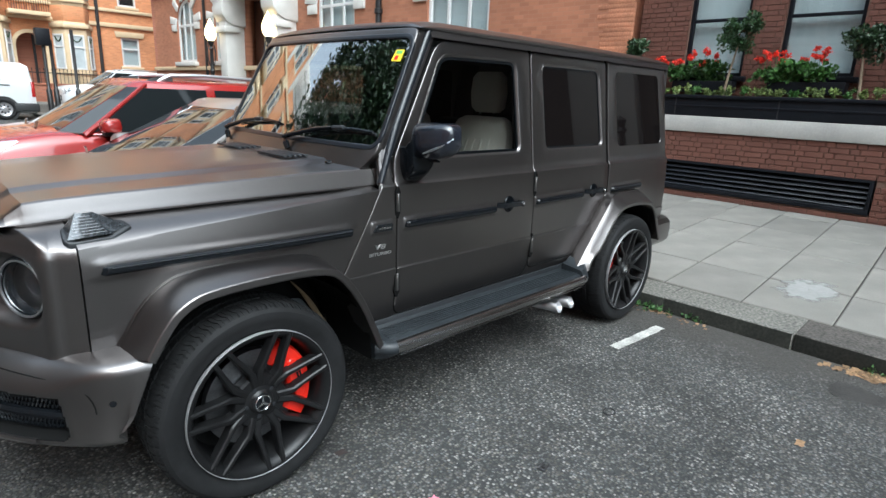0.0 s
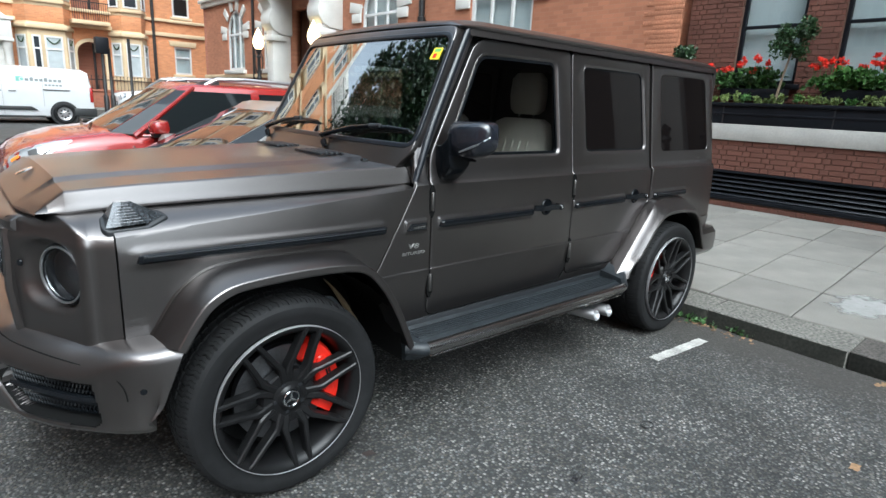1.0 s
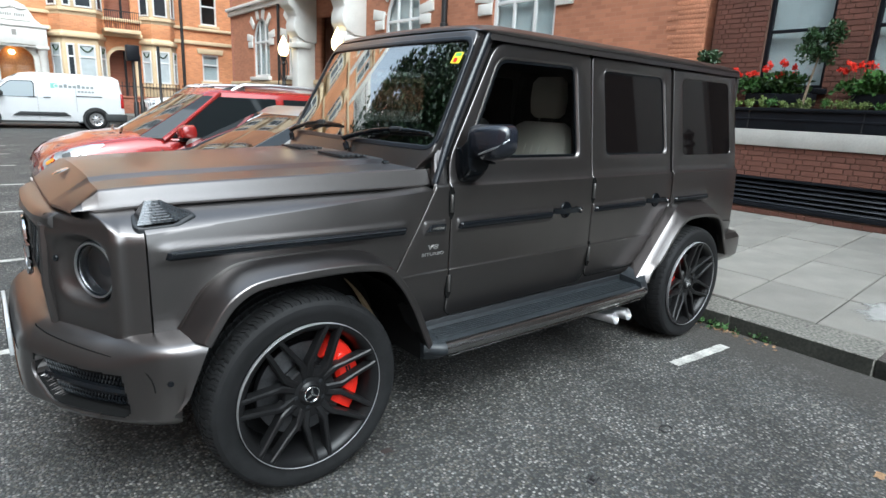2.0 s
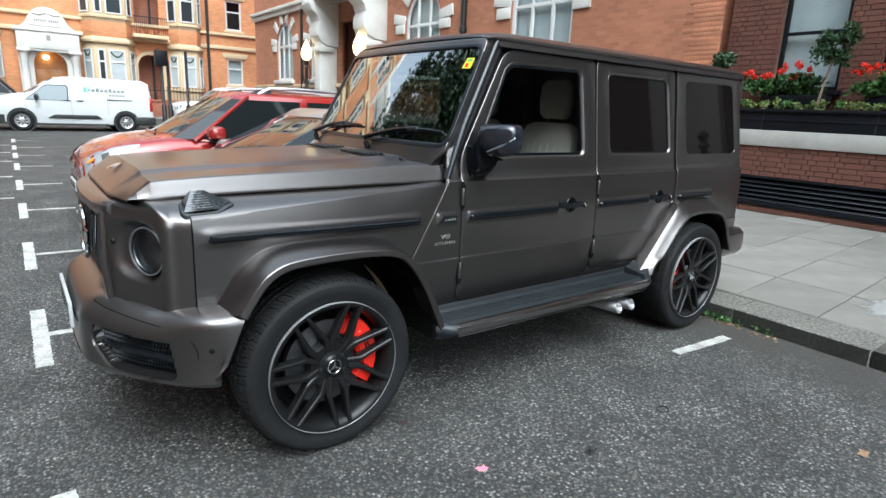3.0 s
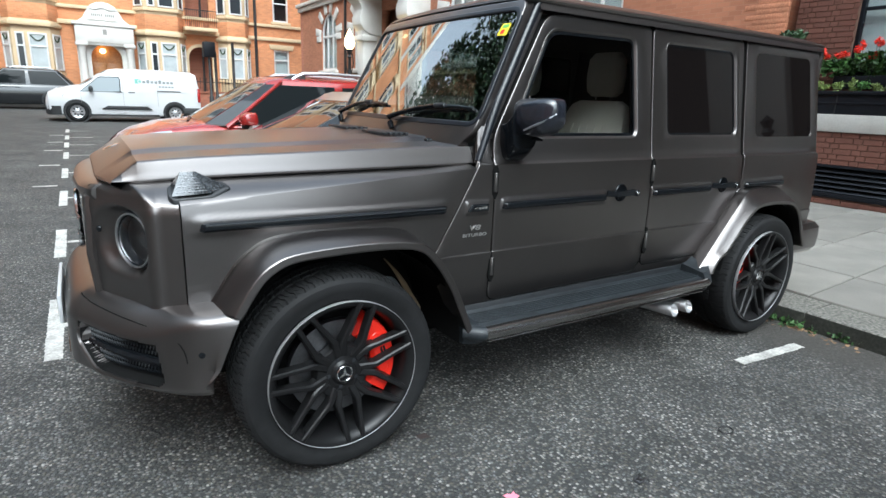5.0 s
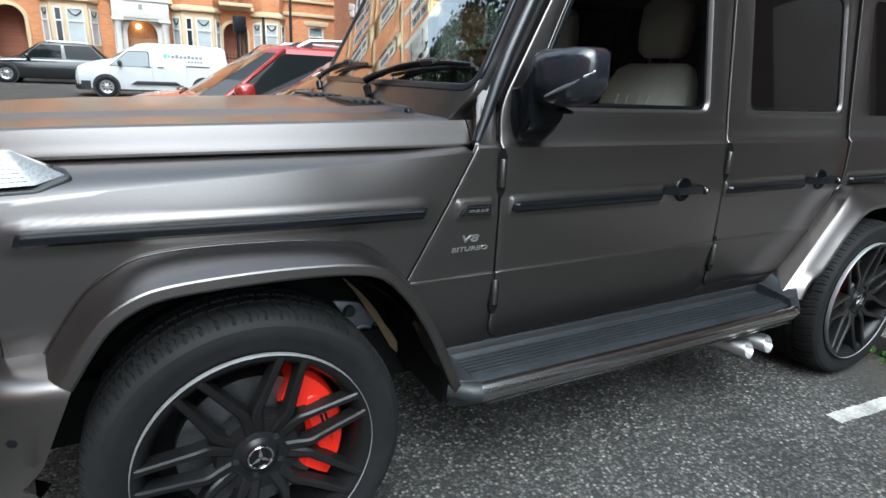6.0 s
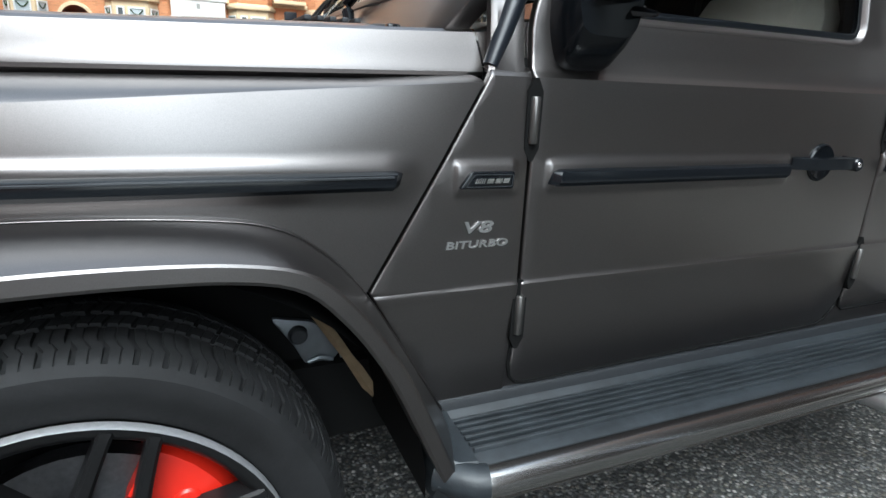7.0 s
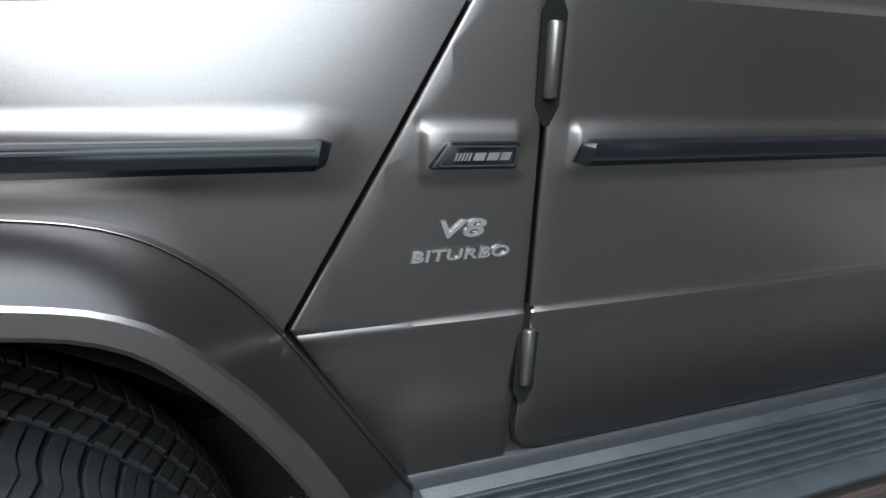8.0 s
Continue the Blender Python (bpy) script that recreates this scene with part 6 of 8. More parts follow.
part("spare_wheel_cover", moved(lathe([(0, 0.19), (0.30, 0.19), (0.37, 0.17), (0.385, 0.13), (0.385, 0.0), (0, 0.0)], 40, "X"), pose(3.665, 0.05, 1.02)), PAINT, suv)


# front face: the lamp blocks are turned 28 degrees outwards
LAMP = (-0.666, -0.621, 0.928)
TURN_OUT = radians(28)


def on_face(u, d, z):
    """u outwards along the lamp block's face, d forward from it."""
    return (LAMP[0] + math.sin(TURN_OUT) * u - math.cos(TURN_OUT) * d, LAMP[1] - math.cos(TURN_OUT) * u - math.sin(TURN_OUT) * d, z)


def lamp_block():
    """The painted block in one skin: front face with a bowl round the lamp, rounded corner, side back to the wing seam."""
    plan = []
    for u in np.linspace(-0.232, 0.094, 34):
        x, y, _ = on_face(u, 0, 0)
        plan.append((x, y, -math.cos(TURN_OUT), -math.sin(TURN_OUT), u))
    x0, y0, *_ = plan[-1]
    for k in range(1, 9):
        t = k / 8
        ang = TURN_OUT + (radians(86) - TURN_OUT) * t
        x0, y0 = x0 + 0.0062 * math.sin(ang), y0 - 0.0062 * math.cos(ang)
        plan.append((x0, y0, -math.cos(ang), -math.sin(ang), 1.0))
    for x in np.linspace(x0, -0.516, 5)[1:]:
        plan.append((x, y0 + (-0.7535 - y0) * (x - x0) / (-0.516 - x0), -0.05, -0.998, 1.0))
    rows = []
    for x, y, nx, ny, u in plan:
        row = []
        for z in (0.665, 0.685, 0.70, *np.linspace(0.715, 1.056, 38)):
            d = 0.0
            if u < 0.5:
                q = abs((u + 0.045) / 0.148) ** 3 + abs((z - 0.920) / 0.128) ** 3
                if q < 1:
                    d = 0.050 * smooth01((1 - q) / 0.85) * (1.0 - 0.25 * smooth01((-u - 0.02) / 0.14))
            if z > 1.025:
                d += 0.007 * ((z - 1.025) / 0.031) ** 2
            if z < 0.70:
                d -= 0.014 * (0.70 - z) / 0.035
            row.append((x - nx * d, y - ny * d, z))
        n_here = len(rows)
        if n_here < 34:
            tx, ty, tz = -0.710 + 0.050 * n_here / 33, -0.40 - 0.155 * n_here / 33, 1.108 + 0.016 * n_here / 33
        else:
            tx, ty, tz = -0.660 + 0.144 * (n_here - 33) / 12, -0.555 - 0.035 * (n_here - 33) / 12, 1.125 + 0.005 * (n_here - 33) / 12
        px, py, pz = row[-1]
        inner, flat = 1 - smooth01(n_here / 16), smooth01((n_here - 31) / 14)
        for f, k in SHOULDER[:-1]:
            k = k * (1 - inner) + k ** 0.35 * inner
            k = k * flat + k ** 0.40 * (1 - flat)
            row.append((px + (tx - px) * f, py + (ty - py) * f, pz + (tz - pz) * k))
        rows.append(row)
    rows.append([(x, y + 0.03, z) for x, y, z in rows[-1]])
    rows.insert(0, [(x + 0.05, y - 0.002, z) for x, y, z in rows[0]])
    return loft(rows)


both_sides("lamp_surround", lamp_block, PAINT, suv, "", 50)


def headlamp(profile, seg=40):
    def make():
        bm = lathe(profile, seg, "X")
        return moved(bm, Matrix.Translation(on_face(0.010, -0.006, LAMP[2])) @ pose(0, 0, 0, 0, 0, math.degrees(TURN_OUT)))
    return make


LAMP_BOWL = material("dark_reflector", (0.09, 0.095, 0.10), 0.18, 1.0)
lamp_l = both_sides("headlight", headlamp([(0.108, 0.07), (0.108, 0.020), (0.106, 0.008), (0.100, 0.001), (0.090, 0.004), (0.086, 0.014), (0.086, 0.07)]), TRIM, suv, "round headlight with a dark ring")
both_sides("light_ring", headlamp([(0.0975, 0.0025), (0.0965, -0.002), (0.0915, -0.0015), (0.0900, 0.005)]), MACHINED, lamp_l, "grey ring")
both_sides("lamp_bowl", headlamp([(0.091, 0.03), (0.080, 0.055), (0.052, 0.066), (0.050, 0.05), (0.040, 0.046), (0.038, 0.06), (0.0, 0.075)]), LAMP_BOWL, lamp_l, "dark reflector bowl")
both_sides("projector", headlamp([(0.036, 0.06), (0.034, 0.045), (0.022, 0.034), (0.0, 0.030)]), LENS, lamp_l, "clear projector lens")
both_sides("lamp_glass", headlamp([(0.088, 0.008), (0.075, 0.000), (0.045, -0.008), (0.0, -0.012)]), LENS, lamp_l, "clear lamp glass")
both_sides("parking_sensor", lambda: moved(lathe([(0, -0.004), (0.010, -0.004), (0.012, 0.002)], 18, "X"), Matrix.Translation(on_face(-0.178, -0.002, 0.945)) @ pose(0, 0, 0, 0, 0, 28)), TRIM, suv, "black sensor")


# indicators on top of the wings
def indicator_base():
    pts = rounded([(-0.548, -0.716), (-0.535, -0.738), (-0.400, -0.744), (-0.332, -0.716), (-0.350, -0.672), (-0.44, -0.650), (-0.540, -0.656)], 0.012, 3)
    cx, cy = -0.45, -0.697
    return loft([[(cx + (x - cx) * f, cy + (y - cy) * f, wing_top(x, -y) + up) for x, y in pts] for f, up in ((0.96, -0.010), (0.96, 0.003), (0.94, 0.007), (0.90, 0.009), (0.5, 0.009))], closed=True, caps=True)


LENS_LOW = [(-0.532, -0.727), (-0.408, -0.732), (-0.352, -0.709), (-0.375, -0.670), (-0.45, -0.658), (-0.528, -0.664)]
LENS_TOP = [(-0.498, -0.697), (-0.462, -0.699), (-0.448, -0.692), (-0.452, -0.678), (-0.466, -0.673), (-0.494, -0.677)]


def indicator_lens():
    bm = bmesh.new()
    a, b = [bm.verts.new((*p, wing_top(p[0], -p[1]) + 0.010)) for p in LENS_LOW], [bm.verts.new((*p, 1.168)) for p in LENS_TOP]
    bm.faces.new(b)
    for i in range(6):
        bm.faces.new((a[i], a[(i + 1) % 6], b[(i + 1) % 6], b[i]))
    return soften(bm, 0.004)


def lens_ribs():
    out = bmesh.new()
    for k in range(7):
        t = 0.12 + 0.76 * k / 6
        lo = [Vector((*LENS_LOW[i], wing_top(LENS_LOW[i][0], -LENS_LOW[i][1]) + 0.012)) for i in (0, 1)]
        hi = [Vector((*LENS_TOP[i], 1.166)) for i in (0, 1)]
        a, b = lo[0].lerp(hi[0], t) - Vector((0, 0.0008, 0)), lo[1].lerp(hi[1], t) - Vector((0, 0.0008, 0))
        out = join(out, tube([a.lerp(b, 0.06), a.lerp(b, 0.94)], 0.0007, 5))
    return out


INDICATOR = material("clear_indicator_lens", (0.045, 0.050, 0.056), 0.10, 0.4, grain=0.45, grain_size=90, coat=1.0, bump=0.0006, bump_size=120)
blink = both_sides("indicator", indicator_base, PLASTIC, suv, "wing-top indicator")
both_sides("indicator_lens", indicator_lens, INDICATOR, blink, "smoked clear lens")
both_sides("lens_rib", lens_ribs, DISC, blink, "ribs of the lens")

# grille
grille = part("grille", prism([(-0.455, 0.64), (0.455, 0.64), (0.43, 1.062), (-0.43, 1.062)], -0.735, -0.70, "X", 0.01), UNDER, suv, "black grille with upright bars")
part("grille_frame", join(*[tube([(-0.758, -s * 0.43, 0.665), (-0.775, -s * 0.425, 0.85), (-0.765, -s * 0.405, 1.055)], 0.020, 8) for s in (-1, 1)], tube([(-0.765, -0.405, 1.055), (-0.795, 0, 1.064), (-0.765, 0.405, 1.055)], 0.022, 8)), PAINT, grille)
for k in range(15):
    gy = -0.371 + 0.053 * k
    part("grille_bar", tube([(-0.745, gy, 0.665), (-0.772 - 0.012 * (1 - (gy / 0.4) ** 2), gy, 0.86), (-0.755 - 0.012 * (1 - (gy / 0.4) ** 2), gy, 1.04)], 0.010, 6), TRIM if k % 2 else PLASTIC, grille)
part("emblem", join(moved(tube([(0, 0.115 * math.cos(a), 0.115 * math.sin(a)) for a in np.linspace(0, 2 * math.pi, 33)[:-1]], 0.010, 8, True), pose(-0.808, 0, 0.90)),
                    *[moved(prism([(-0.016, 0), (0.0, 0.112), (0.016, 0)], -0.006, 0.006, "X"), pose(-0.808, 0, 0.90, 120 * k)) for k in range(3)]), CHROME, grille, "round chrome emblem")
def nose_row(y, back=0.0):
    x0, z0 = -0.772 - 0.022 * (1 - (y / 0.43) ** 2) + back + 0.018 * smooth01((abs(y) - 0.34) / 0.11), 1.048
    return [(x0, y, z0), (x0 - 0.016, y, z0 + 0.020), (x0 - 0.014, y, z0 + 0.038), (x0 + 0.008, y, z0 + 0.054), (x0 + 0.06, y, 1.110), (x0 + 0.12, y, 1.114)]


part("nose_panel", loft([nose_row(-0.462, 0.05), nose_row(-0.460, 0.008), *[nose_row(y) for y in np.linspace(-0.452, 0.452, 21)], nose_row(0.460, 0.008), nose_row(0.462, 0.05)]), PAINT, suv)


# front bumper: plan line from the middle round the corner to the wheel arch
PLAN_B = [(-0.892, 0.0), (-0.890, 0.20), (-0.880, 0.38), (-0.850, 0.46), (-0.805, 0.55), (-0.765, 0.62), (-0.712, 0.70), (-0.640, 0.785), (-0.575, 0.848), (-0.515, 0.888), (-0.45, 0.908), (-0.37, 0.920)]
_fine = spline(PLAN_B, 120)
_len = [0.0]
for _i in range(1, 120):
    _len.append(_len[-1] + math.dist(_fine[_i], _fine[_i - 1]))


def bumper_at(s, d, z):
    """A point s along the bumper's plan line, d behind its skin, at height z (left flank)."""
    x, y = float(np.interp(s, _len, [q[0] for q in _fine])), float(np.interp(s, _len, [q[1] for q in _fine]))
    xa, ya = float(np.interp(s - 0.02, _len, [q[0] for q in _fine])), float(np.interp(s - 0.02, _len, [q[1] for q in _fine]))
    xb, yb = float(np.interp(s + 0.02, _len, [q[0] for q in _fine])), float(np.interp(s + 0.02, _len, [q[1] for q in _fine]))
    t = Vector((xb - xa, yb - ya)).normalized()
    return (x + t.y * d, -(y - t.x * d), z)


INTAKE = [(0.475, 0.612), (0.49, 0.525), (0.575, 0.452), (0.872, 0.448), (0.892, 0.47), (0.868, 0.596)]
TIGHT_EDGE = [(0.20, 0.720), (0.13, 0.716), (0.09, 0.713), (0.060, 0.710), (0.037, 0.706), (0.019, 0.699), (0.008, 0.690), (0.002, 0.677), (0.0, 0.660)]     # near the wheel
BUMPER_EDGE = [(0.20, 0.728), (0.13, 0.719), (0.09, 0.708), (0.060, 0.696), (0.037, 0.680), (0.019, 0.660), (0.008, 0.639), (0.002, 0.622), (0.0, 0.612)]


def inside_by(s, z, pts):
    """How deep a point lies inside a convex outline (negative outside)."""
    best = 9.0
    area = sum(pts[i - 1][0] * q[1] - q[0] * pts[i - 1][1] for i, q in enumerate(pts))
    for i, q in enumerate(pts):
        ax, az = pts[i - 1]
        ex, ez = q[0] - ax, q[1] - az
        best = min(best, ((ex * (z - az) - ez * (s - ax)) * (1 if area > 0 else -1)) / math.hypot(ex, ez))
    return best


def bumper():
    rows, inner = [], []
    ss = sorted({*np.linspace(0, _len[-1], 40), *np.linspace(0.45, 0.915, 66)})
    levels = BUMPER_EDGE + [(0.0, z) for z in np.linspace(0.609, 0.436, 42)] + [(0.004, 0.43), (0.014, 0.418), (0.032, 0.408), (0.09, 0.398)]
    for s in ss:
        row = []
        tight = smooth01((s - 0.78) / 0.26)
        for (d, z), (d1, z1) in zip(levels, TIGHT_EDGE + levels[len(TIGHT_EDGE):]):
            d, z = d + (d1 - d) * tight, z + (z1 - z) * tight
            k = inside_by(s, z, INTAKE)
            dd = d + 0.060 * smooth01(k / 0.012) - (0.002 * smooth01((k + 0.05) / 0.03) * (1 - smooth01((k + 0.012) / 0.012)))
            x, y, zz = bumper_at(s, dd, z)
            w = smooth01((s - 1.05) / (_len[-1] - 1.05))
            row.append((x - w * 0.42 * max(0, 0.70 - z), y, zz + 0.008 * w + 0.040 * w * smooth01((0.52 - z) / 0.10)))
        rows.append(row)
    rows.append([(x, y + 0.06, z) for x, y, z in rows[-1]])
    bm = loft(rows)
    bm.verts.ensure_lookup_table()
    for f in bm.faces:
        c = f.calc_center_median()
        y = -c.y
        if c.z < 0.62 and c.z > 0.44:
            # faces at the bottom of the intake are black
            s_here = float(np.interp(y, [q[1] for q in _fine], _len))
            px, py, _ = bumper_at(s_here, 0.0, c.z)
            if 0.46 < s_here < 0.905 and inside_by(s_here, c.z, INTAKE) > -0.004:
                f.material_index = 1
    return bm


both_sides("front_bumper", bumper, [PAINT, UNDER], suv, "", 48)
intake = both_sides("air_intake", lambda: tube([bumper_at(s, 0.034, 0.530 - 0.02 * (s - 0.5)) for s in np.linspace(0.49, 0.885, 9)], 0.017, 8), TRIM, suv, "black air intake with mesh")


def mesh_grid():
    out = bmesh.new()
    for k in range(29):
        for j in range(9):
            s, z = 0.482 + 0.0145 * k + (0.007 if j % 2 else 0), 0.456 + 0.018 * j
            if abs(z - 0.530) < 0.014 or inside_by(s, z, INTAKE) < 0.008:
                continue
            a, b = (s, z), (s + 0.0075, z + 0.018)
            for e in (0.0072, -0.0072):
                out = join(out, tube([bumper_at(s, 0.032, z), bumper_at(s + e, 0.030, z + 0.017)], 0.0028, 4))
    return out


both_sides("intake_mesh", mesh_grid, TRIM, intake, "black honeycomb mesh")


def bumper_plan(y):
    return float(np.interp(abs(y), [q[1] for q in _fine], [q[0] for q in _fine]))


def bumper_skin(s, z):
    """How far the rounded upper edge lies behind the skin at height z."""
    return float(np.interp(-z, [-q[1] for q in BUMPER_EDGE], [q[0] for q in BUMPER_EDGE]))


both_sides("bumper_seam", lambda: tube([bumper_at(s, bumper_skin(s, z) + 0.0005, z) for s, z in spline([(0.40, 0.690), (0.50, 0.680), (0.64, 0.671), (0.78, 0.661), (0.88, 0.648), (0.94, 0.630), (0.968, 0.605), (0.980, 0.575), (0.984, 0.545)], 30)], 0.0026, 6), UNDER, suv, "panel gap")
both_sides("intake_lip", lambda: loft([[bumper_at(s, d, z + e) for d, e in ((0.012, 0.006), (-0.006, 0.003), (-0.010, -0.004), (-0.004, -0.016), (0.004, -0.020))] for s, z in spline([(0.470, 0.575), (0.482, 0.530), (0.525, 0.487), (0.575, 0.449), (0.66, 0.446), (0.78, 0.445)], 26)]), PAINT, suv, "raised lip under the intake")
part("centre_intake", loft([[(bumper_plan(y) - 0.004, y, 0.44), (bumper_plan(y) + 0.03, y, 0.46), (bumper_plan(y) + 0.03, y, 0.57), (bumper_plan(y) - 0.004, y, 0.585)] for y in np.linspace(-0.33, 0.33, 7)]), TRIM, suv, "black centre intake")
plate_f = part("number_plate", box(-0.912, -0.898, -0.26, 0.26, 0.535, 0.648, 0.004), PLATE_WHITE, suv, "white number plate with plain bars")
part("plate_bar", join(*[box(-0.915, -0.911, -0.22 + 0.062 * k, -0.18 + 0.062 * k, 0.555, 0.63) for k in range(7)]), TRIM, plate_f)
both_sides("bumper_sensor", lambda: moved(lathe([(0, -0.003), (0.010, -0.003), (0.0115, 0.001), (0.014, 0.001)], 18, "Y"), pose(-0.500, -0.893, 0.575, 0, 0, -14)), TRIM, suv, "round sensor")

# running boards with a round bright-edged rail
def board():
    return prism([(-0.955, 0.470), (-0.915, 0.482), (-0.80, 0.478), (-0.772, 0.496), (-0.74, 0.496), (-0.74, 0.42), (-0.90, 0.418), (-0.95, 0.428)], 0.585, 2.285, "X", 0.006)


step = both_sides("running_board", board, BOARD, suv, "black ribbed running board")
RAIL = material("brushed_side_rail", (0.36, 0.35, 0.345), 0.20, 1.0, grain=0.08, grain_size=200)
both_sides("rail_cap", lambda: tube([(0.565, -0.90, 0.453), (0.60, -0.93, 0.452), (0.625, -0.948, 0.452), (0.645, -0.953, 0.452)], [0.030, 0.034, 0.034, 0.033], 14), BOARD, step, "black rail cap")
both_sides("board_rail", lambda: tube([(0.64, -0.951, 0.452), (0.66, -0.954, 0.452), (1.4, -0.956, 0.452), (2.22, -0.954, 0.452), (2.26, -0.945, 0.452), (2.285, -0.91, 0.453)], 0.030, 14), RAIL, step, "satin metal side rail")
both_sides("rail_edge", lambda: tube([(0.66, -0.958, 0.414), (1.4, -0.960, 0.414), (2.22, -0.958, 0.414)], 0.0055, 8), RAIL, step, "bright lower edge")
for k in range(6):
    both_sides("tread_rib", lambda k=k: box(0.64, 2.25, -0.905 + 0.020 * k, -0.895 + 0.020 * k, 0.465, 0.4905 - 0.0006 * k, 0.003), BOARD, step)
both_sides("board_end", lambda: loft([[(x, y, z) for y, z in ((-0.94 + 0.02 * q, 0.405), (-0.965 + 0.02 * q, 0.45), (-0.93 + 0.02 * q, 0.484 + 0.012 * q), (-0.78, 0.498 + 0.016 * q), (-0.78, 0.405))] for x, q in ((0.635, 0), (0.60, 0.2), (0.575, 0.8), (0.555, 1.6))], closed=True, caps=True), BOARD, step)
both_sides("board_end", lambda: loft([[(x, y, z) for y, z in ((-0.94 + 0.02 * q, 0.405), (-0.965 + 0.02 * q, 0.45), (-0.93 + 0.02 * q, 0.51 + 0.02 * q), (-0.78, 0.53 + 0.03 * q), (-0.78, 0.405))] for x, q in ((2.245, 0), (2.29, 0.2), (2.33, 1.2))], closed=True, caps=True), BOARD, step)
EXHAUST = material("satin_exhaust_steel", (0.48, 0.48, 0.49), 0.42, 1.0, grain=0.08, grain_size=200, stain=0.15, stain_size=9)
for ex in (1.975, 2.105):
    both_sides("exhaust_tip", lambda ex=ex: moved(loft([[(0.034 * math.cos(a) * fx, y + 0.012 * math.sin(a), 0.027 * math.sin(a) * fx) for a in np.linspace(0, 2 * math.pi, 25)[:-1]] for y, fx in ((0.16, 0.95), (-0.05, 1.0), (-0.055, 0.97), (-0.05, 0.92), (0.10, 0.90))], closed=True), pose(ex - 0.035, -0.920, 0.342, 0, 0, 14) @ Matrix.Diagonal((1.35, 1, 1.3, 1))), EXHAUST, suv, "bright exhaust tip")

# rear bumper, underbody
both_sides("rear_bumper", lambda: loft([[(x, -w, z) for z, w in ((0.47, 0.70), (0.465, y - 0.04), (0.50, y - 0.006), (0.58, y), (0.64, y - 0.006), (0.67, y - 0.04), (0.675, 0.70))] for x, y in ((3.40, 0.86), (3.48, 0.865), (3.70, 0.86), (3.76, 0.84), (3.79, 0.79), (3.80, 0.70))]), PAINT, suv)
part("rear_bumper_bar", box(3.66, 3.80, -0.72, 0.72, 0.47, 0.675, 0.02), PAINT, suv)
part("underbody", join(box(-0.55, 3.55, -0.55, 0.55, 0.33, 0.52), box(0.60, 2.30, -0.74, 0.74, 0.40, 0.50), box(-0.70, -0.5, -0.50, 0.50, 0.42, 0.64), box(0.62, 0.70, -0.76, 0.76, 0.50, 1.0)), UNDER, suv, "black underbody")
part("tail_side", join(box(3.40, 3.62, -0.74, -0.5, 0.55, 1.0), box(3.40, 3.62, 0.5, 0.74, 0.55, 1.0)), UNDER, suv, "black rear inner wing")


# mirrors
MIRROR_SIDE = rounded([(0.842, 1.305), (0.824, 1.350), (0.828, 1.425), (0.852, 1.455), (0.935, 1.459), (0.945, 1.31), (0.92, 1.297), (0.862, 1.297)], [0.02, 0.03, 0.03, 0.02, 0.012, 0.012, 0.02, 0.02], 4)


def mirror_shell():
    cx, cz = 0.895, 1.376
    rows = []
    for y, f, dx, dz in ((-0.802, 0.78, 0.0, 0.0), (-0.815, 0.93, 0.0, 0.0), (-0.84, 1.0, 0.0, 0.0), (-0.92, 1.0, 0.002, 0.002), (-0.962, 0.97, 0.004, 0.006), (-0.993, 0.89, 0.008, 0.012), (-1.015, 0.74, 0.013, 0.018), (-1.028, 0.52, 0.019, 0.022), (-1.032, 0.2, 0.025, 0.024)):
        rows.append([(cx + dx + (x - cx) * f, y, cz + dz + (z - cz) * f) for x, z in MIRROR_SIDE])
    return loft(rows, closed=True, caps=True)


mirror = both_sides("door_mirror", mirror_shell, MIRROR_CAP, suv, "satin black door mirror", 50)
both_sides("mirror_glass", lambda: moved(lathe([(0.0, 0.0), (0.060, 0.0), (0.064, -0.004)], 24, "X"), pose(0.949, -0.91, 1.380) @ Matrix.Diagonal((1, 1.4, 1, 1))), MIRROR_GLASS, mirror, "mirror glass")
both_sides("mirror_arm", lambda: loft([[(x, y, z + e) for x, z in rounded([(0.822, 1.345), (0.816, 1.250), (0.832, 1.182), (0.945, 1.180), (0.960, 1.25), (0.94, 1.345)], [0.01, 0.05, 0.03, 0.03, 0.03, 0.01], 4)] for y, e in ((-0.745, 0.0), (-0.772, 0.0), (-0.785, 0.006), (-0.82, 0.035), (-0.84, 0.06))], closed=True, caps=True), TRIM, mirror, "black mirror foot")
both_sides("mirror_foot_tip", lambda: tube([(0.92, -0.80, 1.292), (0.945, -0.85, 1.284), (0.955, -0.88, 1.280)], [0.012, 0.010, 0.004], 8), TRIM, mirror)
both_sides("mirror_indicator", lambda: tube([(0.8310, -0.895, 1.325), (0.8290, -0.93, 1.336), (0.8335, -0.962, 1.349), (0.8470, -0.993, 1.365), (0.864, -1.016, 1.383), (0.886, -1.029, 1.398)], [0.003, 0.0045, 0.0055, 0.0055, 0.005, 0.003], 6), MACHINED, mirror, "clear indicator strip")

# cabin: dark shell, seats, dashboard, steering wheel
part("cabin_floor", join(box(0.72, 3.58, -0.70, 0.70, 0.50, 0.60), box(0.70, 0.86, -0.70, 0.70, 0.60, 1.22), box(3.50, 3.58, -0.68, 0.68, 0.6, 1.30)), CABIN, suv, "black cabin lining")
both_sides("door_card", lambda: box(0.84, 2.72, -0.735, -0.70, 0.60, 1.262, 0.01), CABIN, suv, "black door lining")
